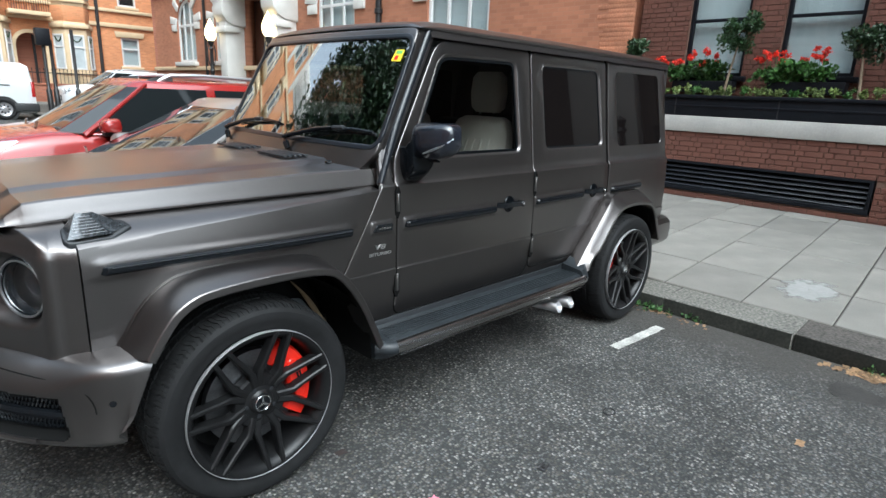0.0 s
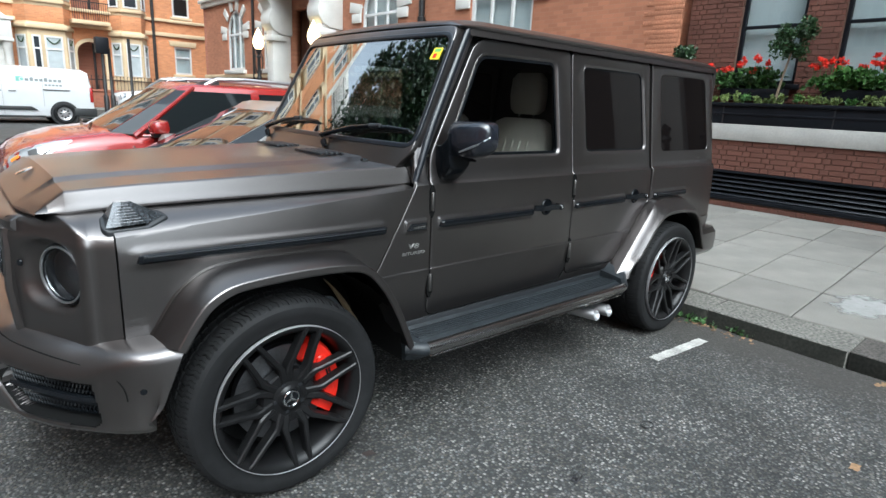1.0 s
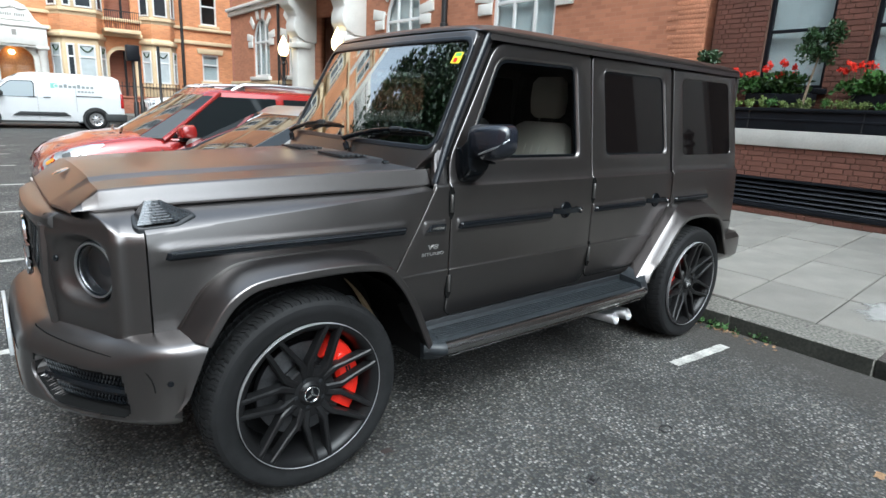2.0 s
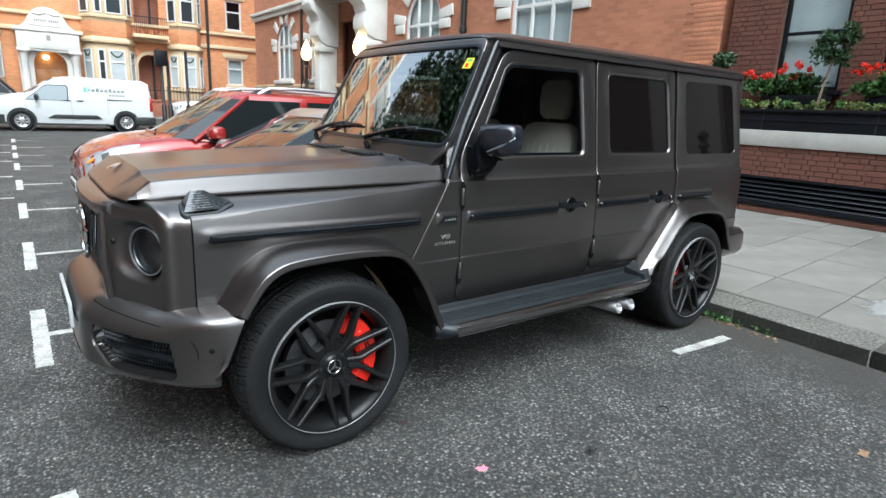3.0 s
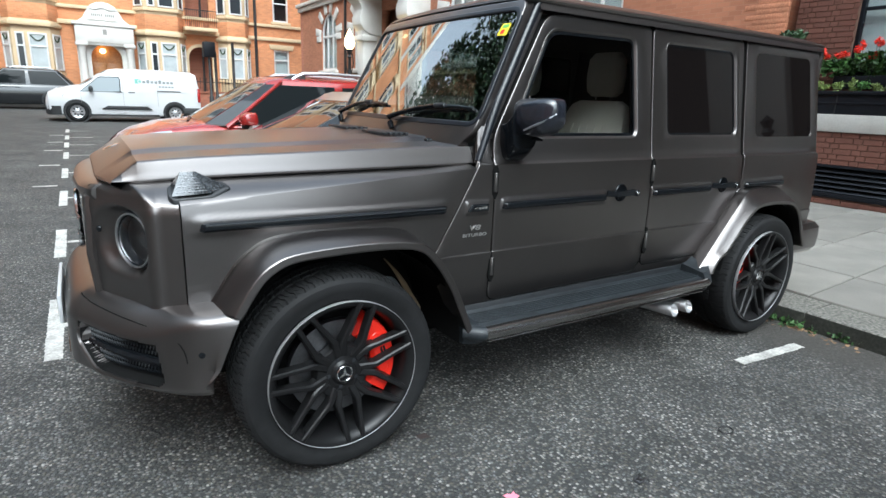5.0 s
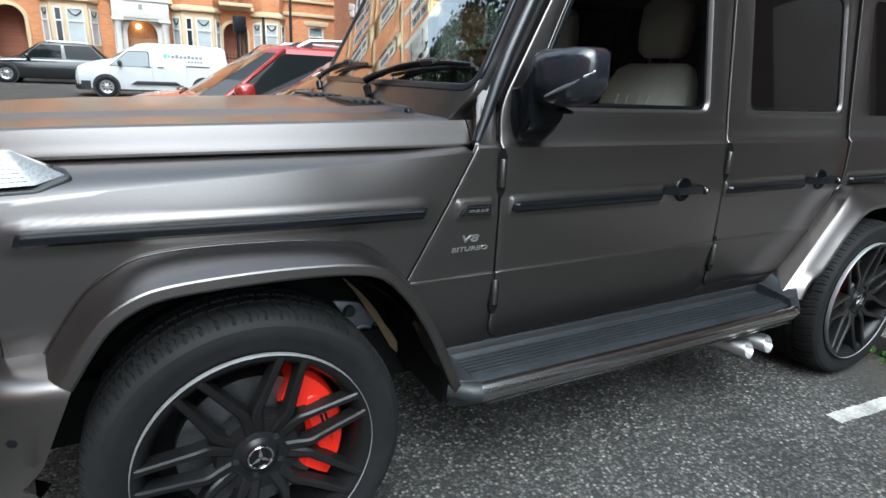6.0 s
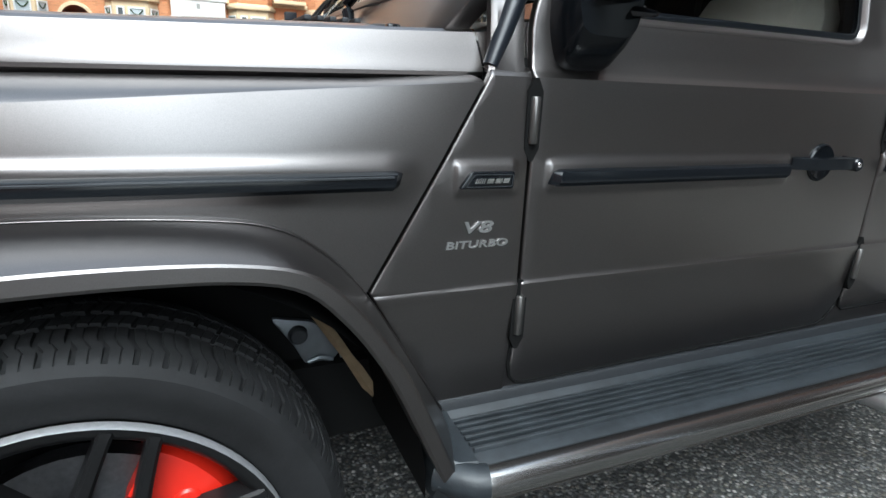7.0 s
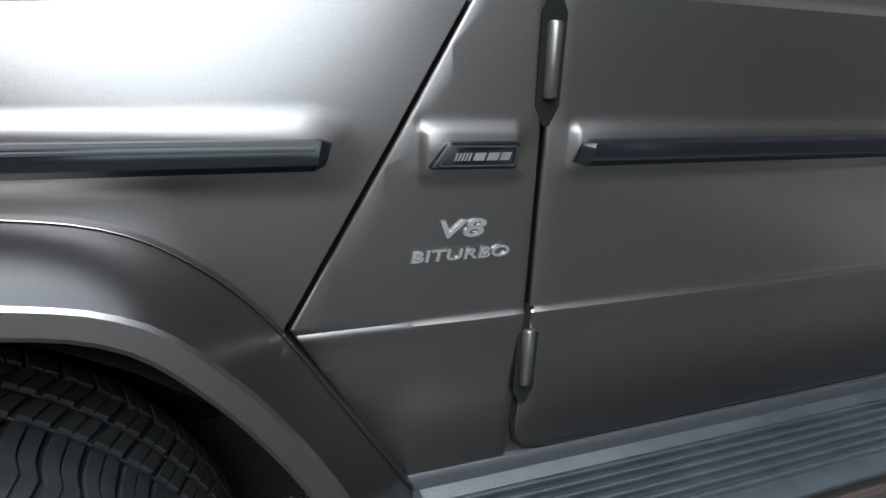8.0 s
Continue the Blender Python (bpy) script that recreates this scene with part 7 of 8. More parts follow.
for lx0, lx1 in ((1.75, 1.97), (2.66, 2.87), (3.52, 3.60)):
    both_sides("pillar_lining", lambda lx0=lx0, lx1=lx1: loft([[(lx0, -flank(lx0, z) + 0.03, z), (lx1, -flank(lx1, z) + 0.03, z), (lx1, -flank(lx1, z) + 0.07, z), (lx0, -flank(lx0, z) + 0.07, z)] for z in (1.2, 1.5, 1.84)], closed=True, caps=True), CABIN, suv, "black pillar lining")
part("dashboard", loft([[(x, y, z) for x, z in ((0.86, 1.20), (0.90, 1.255), (1.05, 1.25), (1.16, 1.19), (1.18, 1.02), (0.9, 0.95))] for y in (-0.68, -0.3, 0, 0.3, 0.68)], closed=True, caps=True), CABIN, suv, "black dashboard")
part("steering_wheel", moved(tube([(0, 0.185 * math.cos(a), 0.185 * math.sin(a)) for a in np.linspace(0, 2 * math.pi, 33)[:-1]], 0.016, 8, True), pose(1.27, 0.36, 1.12, 0, 22)), CABIN, suv, "black steering wheel")


def seat_back(x, y):
    rows = []
    for z, w, d, lean in ((0.86, 0.20, 0.10, 0.0), (1.0, 0.255, 0.115, 0.03), (1.2, 0.265, 0.11, 0.075), (1.36, 0.24, 0.10, 0.115), (1.44, 0.20, 0.085, 0.135), (1.465, 0.15, 0.05, 0.145)):
        row = []
        for k in range(20):
            a = 2 * math.pi * k / 20
            c, s = math.cos(a), math.sin(a)
            row.append((x + lean + d * 0.55 * math.copysign(abs(c) ** 0.7, c) - (0.02 * (abs(s) ** 3) if c < 0 else 0), y + w * math.copysign(abs(s) ** 0.6, s), z))
        rows.append(row)
    return loft(rows, closed=True, caps=True)


def headrest(x, y):
    rows = []
    for z, w, d in ((1.49, 0.09, 0.035), (1.52, 0.125, 0.05), (1.60, 0.135, 0.055), (1.70, 0.125, 0.05), (1.735, 0.09, 0.03)):
        rows.append([(x + 0.16 + d * math.copysign(abs(math.cos(a)) ** 0.7, math.cos(a)), y + w * math.copysign(abs(math.sin(a)) ** 0.7, math.sin(a)), z) for a in np.linspace(0, 2 * math.pi, 21)[:-1]])
    return loft(rows, closed=True, caps=True)


for sx, sy in ((1.72, -0.36), (1.72, 0.36)):
    seat = part("front_seat", join(seat_back(sx, sy), box(sx - 0.50, sx + 0.02, sy - 0.25, sy + 0.25, 0.72, 0.90, 0.05)), LEATHER, suv, "cream leather front seat")
    part("headrest", headrest(sx, sy), LEATHER, seat, "cream leather headrest")
    part("headrest_post", join(*[tube([(sx + 0.15, sy + q, 1.45), (sx + 0.16, sy + q, 1.52)], 0.007, 6) for q in (-0.06, 0.06)]), CHROME, seat, "bright headrest posts")
    part("seat_stitch", join(*[tube([(sx - 0.055 + 0.36 * (z - 1.0) - 0.016, sy + q, z) for z in (1.0, 1.15, 1.33)], 0.004, 5) for q in (-0.12, -0.06, 0.0, 0.06, 0.12)]), LEATHER, seat)
    part("seat_badge", box(sx + 0.085, sx + 0.10, sy - 0.035, sy + 0.035, 1.385, 1.40, 0.003), TRIM, seat, "dark backrest slot")
part("rear_seat", join(box(2.35, 2.5, -0.62, 0.62, 0.85, 1.42, 0.05), box(1.95, 2.4, -0.62, 0.62, 0.65, 0.85, 0.05)), CABIN, suv, "black rear bench")


# ---- wheels: tyre with cut tread, rim with seven twin spokes, disc and caliper ----
def tyre_mesh():
    prof = [(0.292, 0.060), (0.300, 0.045), (0.312, 0.040), (0.335, 0.030), (0.355, 0.027), (0.372, 0.030), (0.385, 0.040), (0.392, 0.052), (0.3965, 0.066),
            (0.399, 0.082), (0.3995, 0.083), (0.400, 0.094), (0.4003, 0.095), (0.4008, 0.125), (0.401, 0.126), (0.401, 0.137), (0.401, 0.138), (0.402, 0.168), (0.402, 0.169), (0.402, 0.181), (0.402, 0.182), (0.401, 0.216),
            (0.400, 0.217), (0.400, 0.228), (0.399, 0.229), (0.396, 0.258), (0.385, 0.283), (0.355, 0.296), (0.31, 0.285), (0.292, 0.265)]
    grooves = {14, 15, 18, 19, 22, 23}
    rows = []
    pitch = 66
    for i in range(pitch):
        for f, cut in ((0.0, 0), (0.36, 0), (0.375, 1), (0.425, 1), (0.44, 0), (0.78, 0), (0.80, 2), (0.97, 2)):
            row = []
            for k, (r, h) in enumerate(prof):
                a = 2 * math.pi * (i + f + (0.35 * math.sin((h - 0.05) * 24) if 9 <= k <= 24 else 0.0)) / pitch
                d = 0.0
                if k in grooves:
                    d = 0.007
                elif 7 <= k <= 25 and cut == 2:
                    d = 0.0055
                elif 7 <= k <= 25 and cut == 1:
                    d = 0.003
                row.append(((r - d) * math.cos(a), h, (r - d) * math.sin(a)))
            rows.append(row)
    return loft(rows, wrap=True)


def blade(a, side):
    """One of the two parallel blades of a spoke, from the hub to the rim."""
    rad, tang = Vector((math.cos(a), 0, math.sin(a))), Vector((-math.sin(a), 0, math.cos(a)))
    rows = []
    for r, o, w, y in ((0.070, 0.024, 0.018, 0.062), (0.100, 0.033, 0.0155, 0.056), (0.122, 0.0405, 0.0135, 0.051), (0.134, 0.0420, 0.0120, 0.049), (0.16, 0.0390, 0.0108, 0.046), (0.21, 0.0355, 0.0100, 0.040), (0.255, 0.0325, 0.0098, 0.033), (0.280, 0.0310, 0.0105, 0.029), (0.289, 0.0305, 0.013, 0.030)):
        c = rad * r + tang * (o * side) + Vector((0, y, 0))
        out = tang * side
        rows.append([c - out * w, c - out * w * 0.55 + Vector((0, -0.005, 0)), c + out * w * 0.55 + Vector((0, -0.005, 0)), c + out * w, c + out * w * 1.25 + Vector((0, 0.036, 0)), c - out * w * 1.25 + Vector((0, 0.036, 0))])
    return loft(rows, closed=True, caps=True)


def spoke(a):
    """Two blades and the web that joins them at the hub."""
    rad, tang = Vector((math.cos(a), 0, math.sin(a))), Vector((-math.sin(a), 0, math.cos(a)))
    web = loft([[rad * r + tang * (w * q) + Vector((0, y + d, 0)) for q, d in ((-1, 0), (1, 0), (1, 0.04), (-1, 0.04))] for r, w, y in ((0.05, 0.036, 0.064), (0.090, 0.036, 0.061), (0.104, 0.030, 0.062), (0.110, 0.024, 0.072))], closed=True, caps=True)
    return join(blade(a, -1), blade(a, 1), web)


def wheel(x, y, turn, mirror_side):
    """A wheel as a part of the vehicle; y is its outer face. Built about its own axle."""
    m = pose(x, y, 0.4) @ (pose(0, 0, 0, 0, 0, 180) if mirror_side else pose(0, 0, 0)) @ pose(0, 0, 0, 0, turn, 0)
    w = part("wheel", moved(tyre_mesh(), m), TYRE, suv, "wide black tyre on a matt black wheel", 25)
    part("rim", moved(lathe([(0.2975, 0.026), (0.288, 0.027), (0.280, 0.032), (0.272, 0.040), (0.262, 0.060), (0.256, 0.10), (0.252, 0.24), (0.29, 0.26)], 64, "Y"), m), RIM, w, "matt black rim barrel")
    part("rim_edge", moved(lathe([(0.3000, 0.040), (0.3003, 0.030), (0.2997, 0.0235), (0.2990, 0.022), (0.2980, 0.0225), (0.2974, 0.028)], 72, "Y"), m), RIM_EDGE, w, "bright machined rim edge")
    part("hub", moved(lathe([(0.0, 0.050), (0.040, 0.050), (0.044, 0.053), (0.050, 0.060), (0.070, 0.064), (0.088, 0.074), (0.093, 0.100), (0.08, 0.15)], 42, "Y"), m), RIM, w)
    for k in range(7):
        a = 2 * math.pi * k / 7
        part("spoke", moved(spoke(a), m), RIM, w, "", 30)
    for k in range(5):
        a = 2 * math.pi * (k + 0.3) / 5
        part("wheel_bolt", moved(lathe([(0.0, 0.060), (0.008, 0.060), (0.0095, 0.064), (0.0095, 0.08)], 6, "Y"), m @ pose(0.060 * math.cos(a), 0, 0.060 * math.sin(a))), PLASTIC, w)
    cap = part("hub_cap", moved(lathe([(0.0, 0.0475), (0.031, 0.0475), (0.036, 0.050), (0.037, 0.054)], 32, "Y"), m), TRIM, w, "black cap with a bright emblem")
    part("cap_emblem", moved(join(moved(tube([(0.0310 * math.cos(a), 0, 0.0310 * math.sin(a)) for a in np.linspace(0, 2 * math.pi, 33)[:-1]], 0.0024, 6, True), pose(0, 0.0465, 0)),
                            *[moved(prism([(-0.0062, 0), (0.0, 0.0310), (0.0062, 0)], 0.0445, 0.048), pose(0, 0, 0, 0, 120 * k, 0)) for k in range(3)]), m @ pose(0, 0, 0, 0, -turn, 0)), CHROME, cap, "bright emblem")
    still = pose(x, y, 0.4) @ (pose(0, 0, 0, 0, 0, 180) if mirror_side else pose(0, 0, 0))
    part("brake_disc", moved(lathe([(0.075, 0.105), (0.078, 0.118), (0.10, 0.122), (0.195, 0.122), (0.195, 0.155), (0.08, 0.155)], 56, "Y"), still), DISC, w, "grey steel brake disc")
    part("rim_back", moved(lathe([(0.0, 0.20), (0.255, 0.21)], 40, "Y"), still), UNDER, w)
    return w, still


def caliper(m, a0, a1, parent):
    rows = []
    for a in np.linspace(a0, a1, 12):
        a = radians(a)
        rows.append([(r * math.cos(a), h, r * math.sin(a)) for r, h in ((0.135, 0.100), (0.150, 0.084), (0.200, 0.080), (0.230, 0.086), (0.238, 0.105), (0.238, 0.17), (0.14, 0.17))])
    bm = loft(rows, closed=True, caps=True)
    for mid in (a0 + 0.28 * (a1 - a0), a0 + 0.72 * (a1 - a0)):
        c = radians(mid)
        bm = join(bm, moved(lathe([(0, 0.075), (0.018, 0.075), (0.022, 0.079), (0.022, 0.09)], 18, "Y"), pose(0.182 * math.cos(c), 0, 0.182 * math.sin(c))))
    ob = part("brake_caliper", moved(bm, m), CALIPER, parent, "red brake caliper")
    c0 = radians((a0 + a1) / 2)
    part("caliper_mark", moved(join(*[box(0.176 + 0.012 * k, 0.184 + 0.012 * k, 0.0775, 0.081, -0.02, 0.02) for k in (0, 1)]), m @ pose(0, 0, 0, 0, -math.degrees(c0), 0)), TRIM, ob)


wf, sf = wheel(0.0, -0.967, -20.6, False)
caliper(sf, -36, 64, wf)
wr, sr = wheel(2.89, -0.967, -30, False)
caliper(sr, 125, 190, wr)
wheel(0.0, 0.967, 20, True)
wheel(2.89, 0.967, 3, True)

for ob in bpy.data.objects:
    if ob.data and ob.type == "MESH" and ob.data.materials and ob.data.materials[0] in (SCREEN, SIDE_GLASS, PANE, LENS):
        ob.visible_shadow = False

# ---- other parked vehicles ----
CAR_GLASS = material("car_glass", (0.012, 0.014, 0.016), 0.03)
SIDE_DARK = material("dark_side_glass", (0.010, 0.012, 0.013), 0.03, spec=0.16)
CAR_RED = material("red_car_paint", (0.25, 0.014, 0.012), 0.22, 0.15, stain=0.05, coat=0.8)
CAR_SILVER = material("grey_car_paint", (0.30, 0.28, 0.26), 0.3, 0.6, coat=0.6)
CAR_WHITE = material("white_car_paint", (0.60, 0.61, 0.62), 0.3, stain=0.03, coat=0.6)
CAR_BLACK = material("black_car_paint", (0.010, 0.011, 0.013), 0.2, coat=0.8)
CAR_BLUE = material("blue_car_paint", (0.015, 0.02, 0.11), 0.25, 0.2, coat=0.8)
STEEL_WHEEL = material("silver_wheel", (0.48, 0.48, 0.49), 0.35, 0.8)
HEAD_GLASS = material("headlamp_glass", (0.46, 0.48, 0.50), 0.08, 0.5, grain=0.25, grain_size=14, coat=1.0)
TAIL_RED = material("tail_lamp_red", (0.30, 0.01, 0.01), 0.15, coat=0.8)
AMBER = material("amber_lens", (0.70, 0.22, 0.03), 0.2)
CAR_PLASTIC = material("car_black_plastic", (0.02, 0.021, 0.022), 0.5)


def small_wheel(parent, x, y, r, m_rim, out):
    """y is the outer face; out is -1 or +1."""
    tyre = lathe([(r * 0.62, 0.03), (r * 0.66, 0.0), (r * 0.86, -0.012), (r * 0.96, 0.01), (r, 0.04), (r, 0.17), (r * 0.95, 0.2), (r * 0.6, 0.2)], 32, "Y")
    flip = pose(0, 0, 0) if out < 0 else pose(0, 0, 0, 0, 0, 180)
    w = part("wheel", moved(tyre, pose(x, y, r) @ flip), TYRE, parent, "black tyre")
    disc = lathe([(0.0, 0.010), (r * 0.14, 0.008), (r * 0.20, 0.022), (r * 0.45, 0.026), (r * 0.56, 0.012), (r * 0.62, 0.004), (r * 0.64, 0.02)], 32, "Y")
    part("rim", moved(disc, pose(x, y, r) @ flip), m_rim, w, "wheel disc")
    part("rim_slot", moved(join(*[moved(box(-0.022, 0.022, 0.016, 0.030, r * 0.27, r * 0.46, 0.004), pose(0, 0, 0, 0, 360 * k / 8, 0)) for k in range(8)]), pose(x, y, r) @ flip), CAR_PLASTIC, w)
    return w


def section(x, w, zl, zt, crown):
    """Half a cross-section of a car body, from the sill up to the middle line."""
    return [(x, -w * 0.86, zl), (x, -w * 0.96, zl + 0.05), (x, -w, zl + 0.20), (x, -w * 0.995, zl + (zt - zl) * 0.62), (x, -w * 0.975, zl + (zt - zl) * 0.84), (x, -w * 0.935, zl + (zt - zl) * 0.95), (x, -w * 0.86, zt), (x, -w * 0.55, zt + crown * 0.7), (x, 0, zt + crown)]


def full(rows):
    return loft([r + [(p[0], -p[1], p[2]) for p in r[-2::-1]] for r in rows], caps=True)


def car(name, label, paint, L, W, H, belt, nose, axles, r, screen, roof, tail_glass, wheel_mat, rails=False, roof_mat=None, stations=None, amber=False):
    """A parked car in its own coordinates: nose at x = 0, tail at L, middle line at y = 0, wheels on z = 0.
    screen: (x at its foot, x at its head); tail_glass: (x at its head, x at its foot)."""
    c = thing(name, label, "car")
    w = W / 2
    st = stations or [(0.0, 0.62, 0.30, nose * 0.80, 0.0), (0.03, 0.80, 0.22, nose * 0.93, 0.02), (0.12, 0.92, 0.20, nose, 0.03), (0.35, 0.985, 0.19, nose + (belt - nose) * 0.35, 0.05), (screen[0] - 0.05, 1.0, 0.19, belt - 0.01, 0.05),
                     (screen[0] + 0.3, 1.0, 0.19, belt, 0.02), (L * 0.62, 1.0, 0.19, belt + 0.02, 0.02), (L - 0.35, 0.99, 0.22, belt + 0.04, 0.02), (L - 0.10, 0.95, 0.25, belt + 0.02, 0.0), (L - 0.02, 0.88, 0.30, belt - 0.08, 0.0), (L, 0.80, 0.34, belt - 0.2, 0.0)]
    body = part("body", full([section(x, w * f, zl, zt, cr) for x, f, zl, zt, cr in st]), paint, c, "", 40)
    # cabin between belt line and roof
    hw, rw = w * 0.935, w * 0.74
    low = [(screen[0], hw * 0.80), (screen[0] + 0.28, hw), (L * 0.6, hw), (tail_glass[1] - 0.15, hw * 0.98), (tail_glass[1], hw * 0.85)]
    top = [(screen[1], rw * 0.86), (screen[1] + 0.12, rw), (L * 0.6, rw * 1.02), (tail_glass[0] - 0.12, rw * 0.98), (tail_glass[0], rw * 0.86)]

    def ring(pts, z, bow=0.0):
        return [(x, -y, z) for x, y in pts] + [(pts[-1][0] + bow * 0.6, 0, z)] + [(x, y, z) for x, y in pts[::-1]] + [(pts[0][0] - bow, 0, z)]
    def between(t, z=None):
        pts = [(a[0] + (b[0] - a[0]) * t, a[1] + (b[1] - a[1]) * t ** 1.25) for a, b in zip(low, top)]
        return pts
    zr = H - 0.055
    rows = [ring(between(t), belt - 0.02 + (zr - belt + 0.02) * t, 0.10 * (1 - 0.5 * t)) for t in (0, 0.25, 0.5, 0.75, 1.0)]
    cr = [(screen[1] + 0.04, rw * 0.80), (screen[1] + 0.16, rw * 0.93), (L * 0.6, rw * 0.94), (tail_glass[0] - 0.16, rw * 0.9), (tail_glass[0] - 0.05, rw * 0.78)]
    rows += [ring(cr, H - 0.02, 0.05), ring([(x, y * 0.6) for x, y in cr], H, 0.03)]
    part("cabin", loft(rows, closed=True, caps=True), roof_mat or paint, c, "", 40)

    def on_side(t, u, s):
        """Point on the cabin side: u along from screen to tail, t up."""
        pts = between(t)
        k = u * 4
        i = min(3, int(k))
        f = k - i
        x, y = pts[i][0] + (pts[i + 1][0] - pts[i][0]) * f, pts[i][1] + (pts[i + 1][1] - pts[i][1]) * f
        return (x, s * (y + 0.018), belt - 0.02 + (zr - belt + 0.02) * t)
    for s in (-1, 1):
        for u0, u1, q in ((0.234, 0.50, 0.01), (0.525, 0.735, 0.0), (0.76, 0.90, -0.03)):
            part("side_window", loft([[on_side(t, u0 + q * 0.25 * (t - 0.1) + (u1 - u0) * k / 4, s) for t in (0.06, 0.4, 0.7, 0.92)] for k in range(5)]), SIDE_DARK, c, "dark side window")
    def across(t, f, front):
        pts = between(t)
        x, y = pts[0] if front else pts[-1]
        bow = 0.10 * (1 - 0.5 * t)
        z = belt - 0.02 + (zr - belt + 0.02) * t
        d = (1 - abs(f))
        return (x - bow * d - 0.006 if front else x + bow * 0.6 * d + 0.006, y * f, z)
    ws = part("windscreen", loft([[across(t, f, True) for t in (0.03, 0.3, 0.6, 0.95)] for f in (-1, -0.7, -0.001, 0.7, 1)]), CAR_GLASS, c, "reflecting windscreen")
    # the screen wraps on to the pillars
    for s in (-1, 1):
        part("quarter_light", loft([[on_side(t, u, s) for t in (0.05, 0.35, 0.65, 0.93)] for u in (0.0, 0.10, 0.203)]), CAR_GLASS, ws, "corner of the screen")
        part("pillar", tube([on_side(t, 0.220, s) for t in (0.0, 0.35, 0.7, 1.0)], [0.030, 0.024, 0.022, 0.022], 8), paint, c)
        part("screen_edge", tube([on_side(0.035, u, s) for u in (0.0, 0.05, 0.10, 0.15, 0.20)], 0.014, 6), CAR_PLASTIC, ws, "black edge of the screen")
    part("rear_window", loft([[across(t, f, False) for t in (0.08, 0.4, 0.7, 0.93)] for f in (-0.9, -0.5, 0, 0.5, 0.9)]), CAR_GLASS, c, "dark rear window")
    for x in axles:
        for s in (-1, 1):
            part("wheel_arch", moved(lathe([(r * 0.9, 0.004), (r * 0.92, -0.006), (r * 1.14, -0.010), (r * 1.18, -0.004), (r * 1.2, 0.05)], 32, "Y"), pose(x, s * w, r * 1.02) @ (pose(0, 0, 0) if s < 0 else pose(0, 0, 0, 0, 0, 180))), CAR_PLASTIC, c, "black wheel arch")
            small_wheel(c, x, s * (w + 0.045), r, wheel_mat, s)
    for s in (-1, 1):
        def skin(x, k):
            i = max(j for j in range(len(st) - 1) if st[j][0] <= x + 1e-9)
            f = (x - st[i][0]) / (st[i + 1][0] - st[i][0])
            pa, pb = (section(q[0], w * q[1], *q[2:]) for q in (st[i], st[i + 1]))
            j = min(7, int(k))
            g = k - j
            q = [Vector(pa[m]) * (1 - f) + Vector(pb[m]) * f for m in (j, j + 1)]
            v = q[0] * (1 - g) + q[1] * g
            return (v.x - 0.008, s * (-v.y + 0.008), v.z + 0.006)
        lamp = part("headlamp", loft([[skin(x, k0 + (k1 - k0) * t) for t in (0, 0.33, 0.67, 1)] for x, k0, k1 in ((0.015, 3.3, 6.3), (0.06, 3.2, 6.4), (0.16, 3.4, 6.2), (0.30, 3.9, 5.9), (0.44, 4.5, 5.7), (0.56, 5.0, 5.4))]), HEAD_GLASS, c, "clear headlamp")
        part("lamp_eye", loft([[skin(x, 4.1 + 1.2 * t) for t in (0.1, 0.5, 0.9)] for x in (0.20, 0.235, 0.27)]), CAR_PLASTIC, lamp, "dark projector of the lamp")
        part("lamp_trim", loft([[skin(x, k0 + (k1 - k0) * t) for t in (0.0, 1.0)] for x, k0, k1 in ((0.10, 3.5, 3.75), (0.20, 3.7, 3.95), (0.32, 4.2, 4.4), (0.44, 4.75, 4.9))]), CAR_PLASTIC, lamp)
        part("indicator_lens", loft([[skin(x, 4.7 + 0.7 * t) for t in (0.1, 0.5, 0.9)] for x in (0.07, 0.10, 0.13)]), AMBER, lamp, "amber lens") if amber else None
        part("tail_lamp", box(L - 0.10, L + 0.005, s * w * 0.83 - 0.06, s * w * 0.83 + 0.06, belt - 0.28, belt + 0.02, 0.02), TAIL_RED, c, "red tail lamp")
        side = rounded([(-0.09, -0.06), (-0.10, 0.02), (-0.05, 0.075), (0.085, 0.08), (0.10, -0.03), (0.07, -0.07)], 0.03, 3)
        mir = part("door_mirror", loft([[(screen[0] + 0.44 + a * q, s * (w + y), belt + 0.075 + b * q) for a, b in side] for y, q in ((-0.01, 0.5), (0.03, 0.9), (0.08, 1.0), (0.15, 0.96), (0.19, 0.8), (0.205, 0.45))], closed=True, caps=True), paint, c)
        part("mirror_foot", box(screen[0] + 0.40, screen[0] + 0.50, s * (w - 0.02) - 0.06, s * (w - 0.02) + 0.06, belt - 0.03, belt + 0.03, 0.012), CAR_PLASTIC, mir, "black mirror foot")
        part("door_handle", box(L * 0.52, L * 0.52 + 0.16, s * w * 0.99 - 0.02, s * w * 0.99 + 0.02, belt - 0.14, belt - 0.11, 0.008), paint, c)
        if rails:
            part("roof_rail", tube([(screen[1] + 0.25, s * rw * 0.86, H - 0.03), (screen[1] + 0.40, s * rw * 0.88, H + 0.045), (L * 0.6, s * rw * 0.9, H + 0.06), (tail_glass[0] - 0.35, s * rw * 0.88, H + 0.04), (tail_glass[0] - 0.2, s * rw * 0.86, H - 0.03)], [0.03, 0.024, 0.02, 0.024, 0.03], 8), STEEL_WHEEL, c, "silver roof rail")
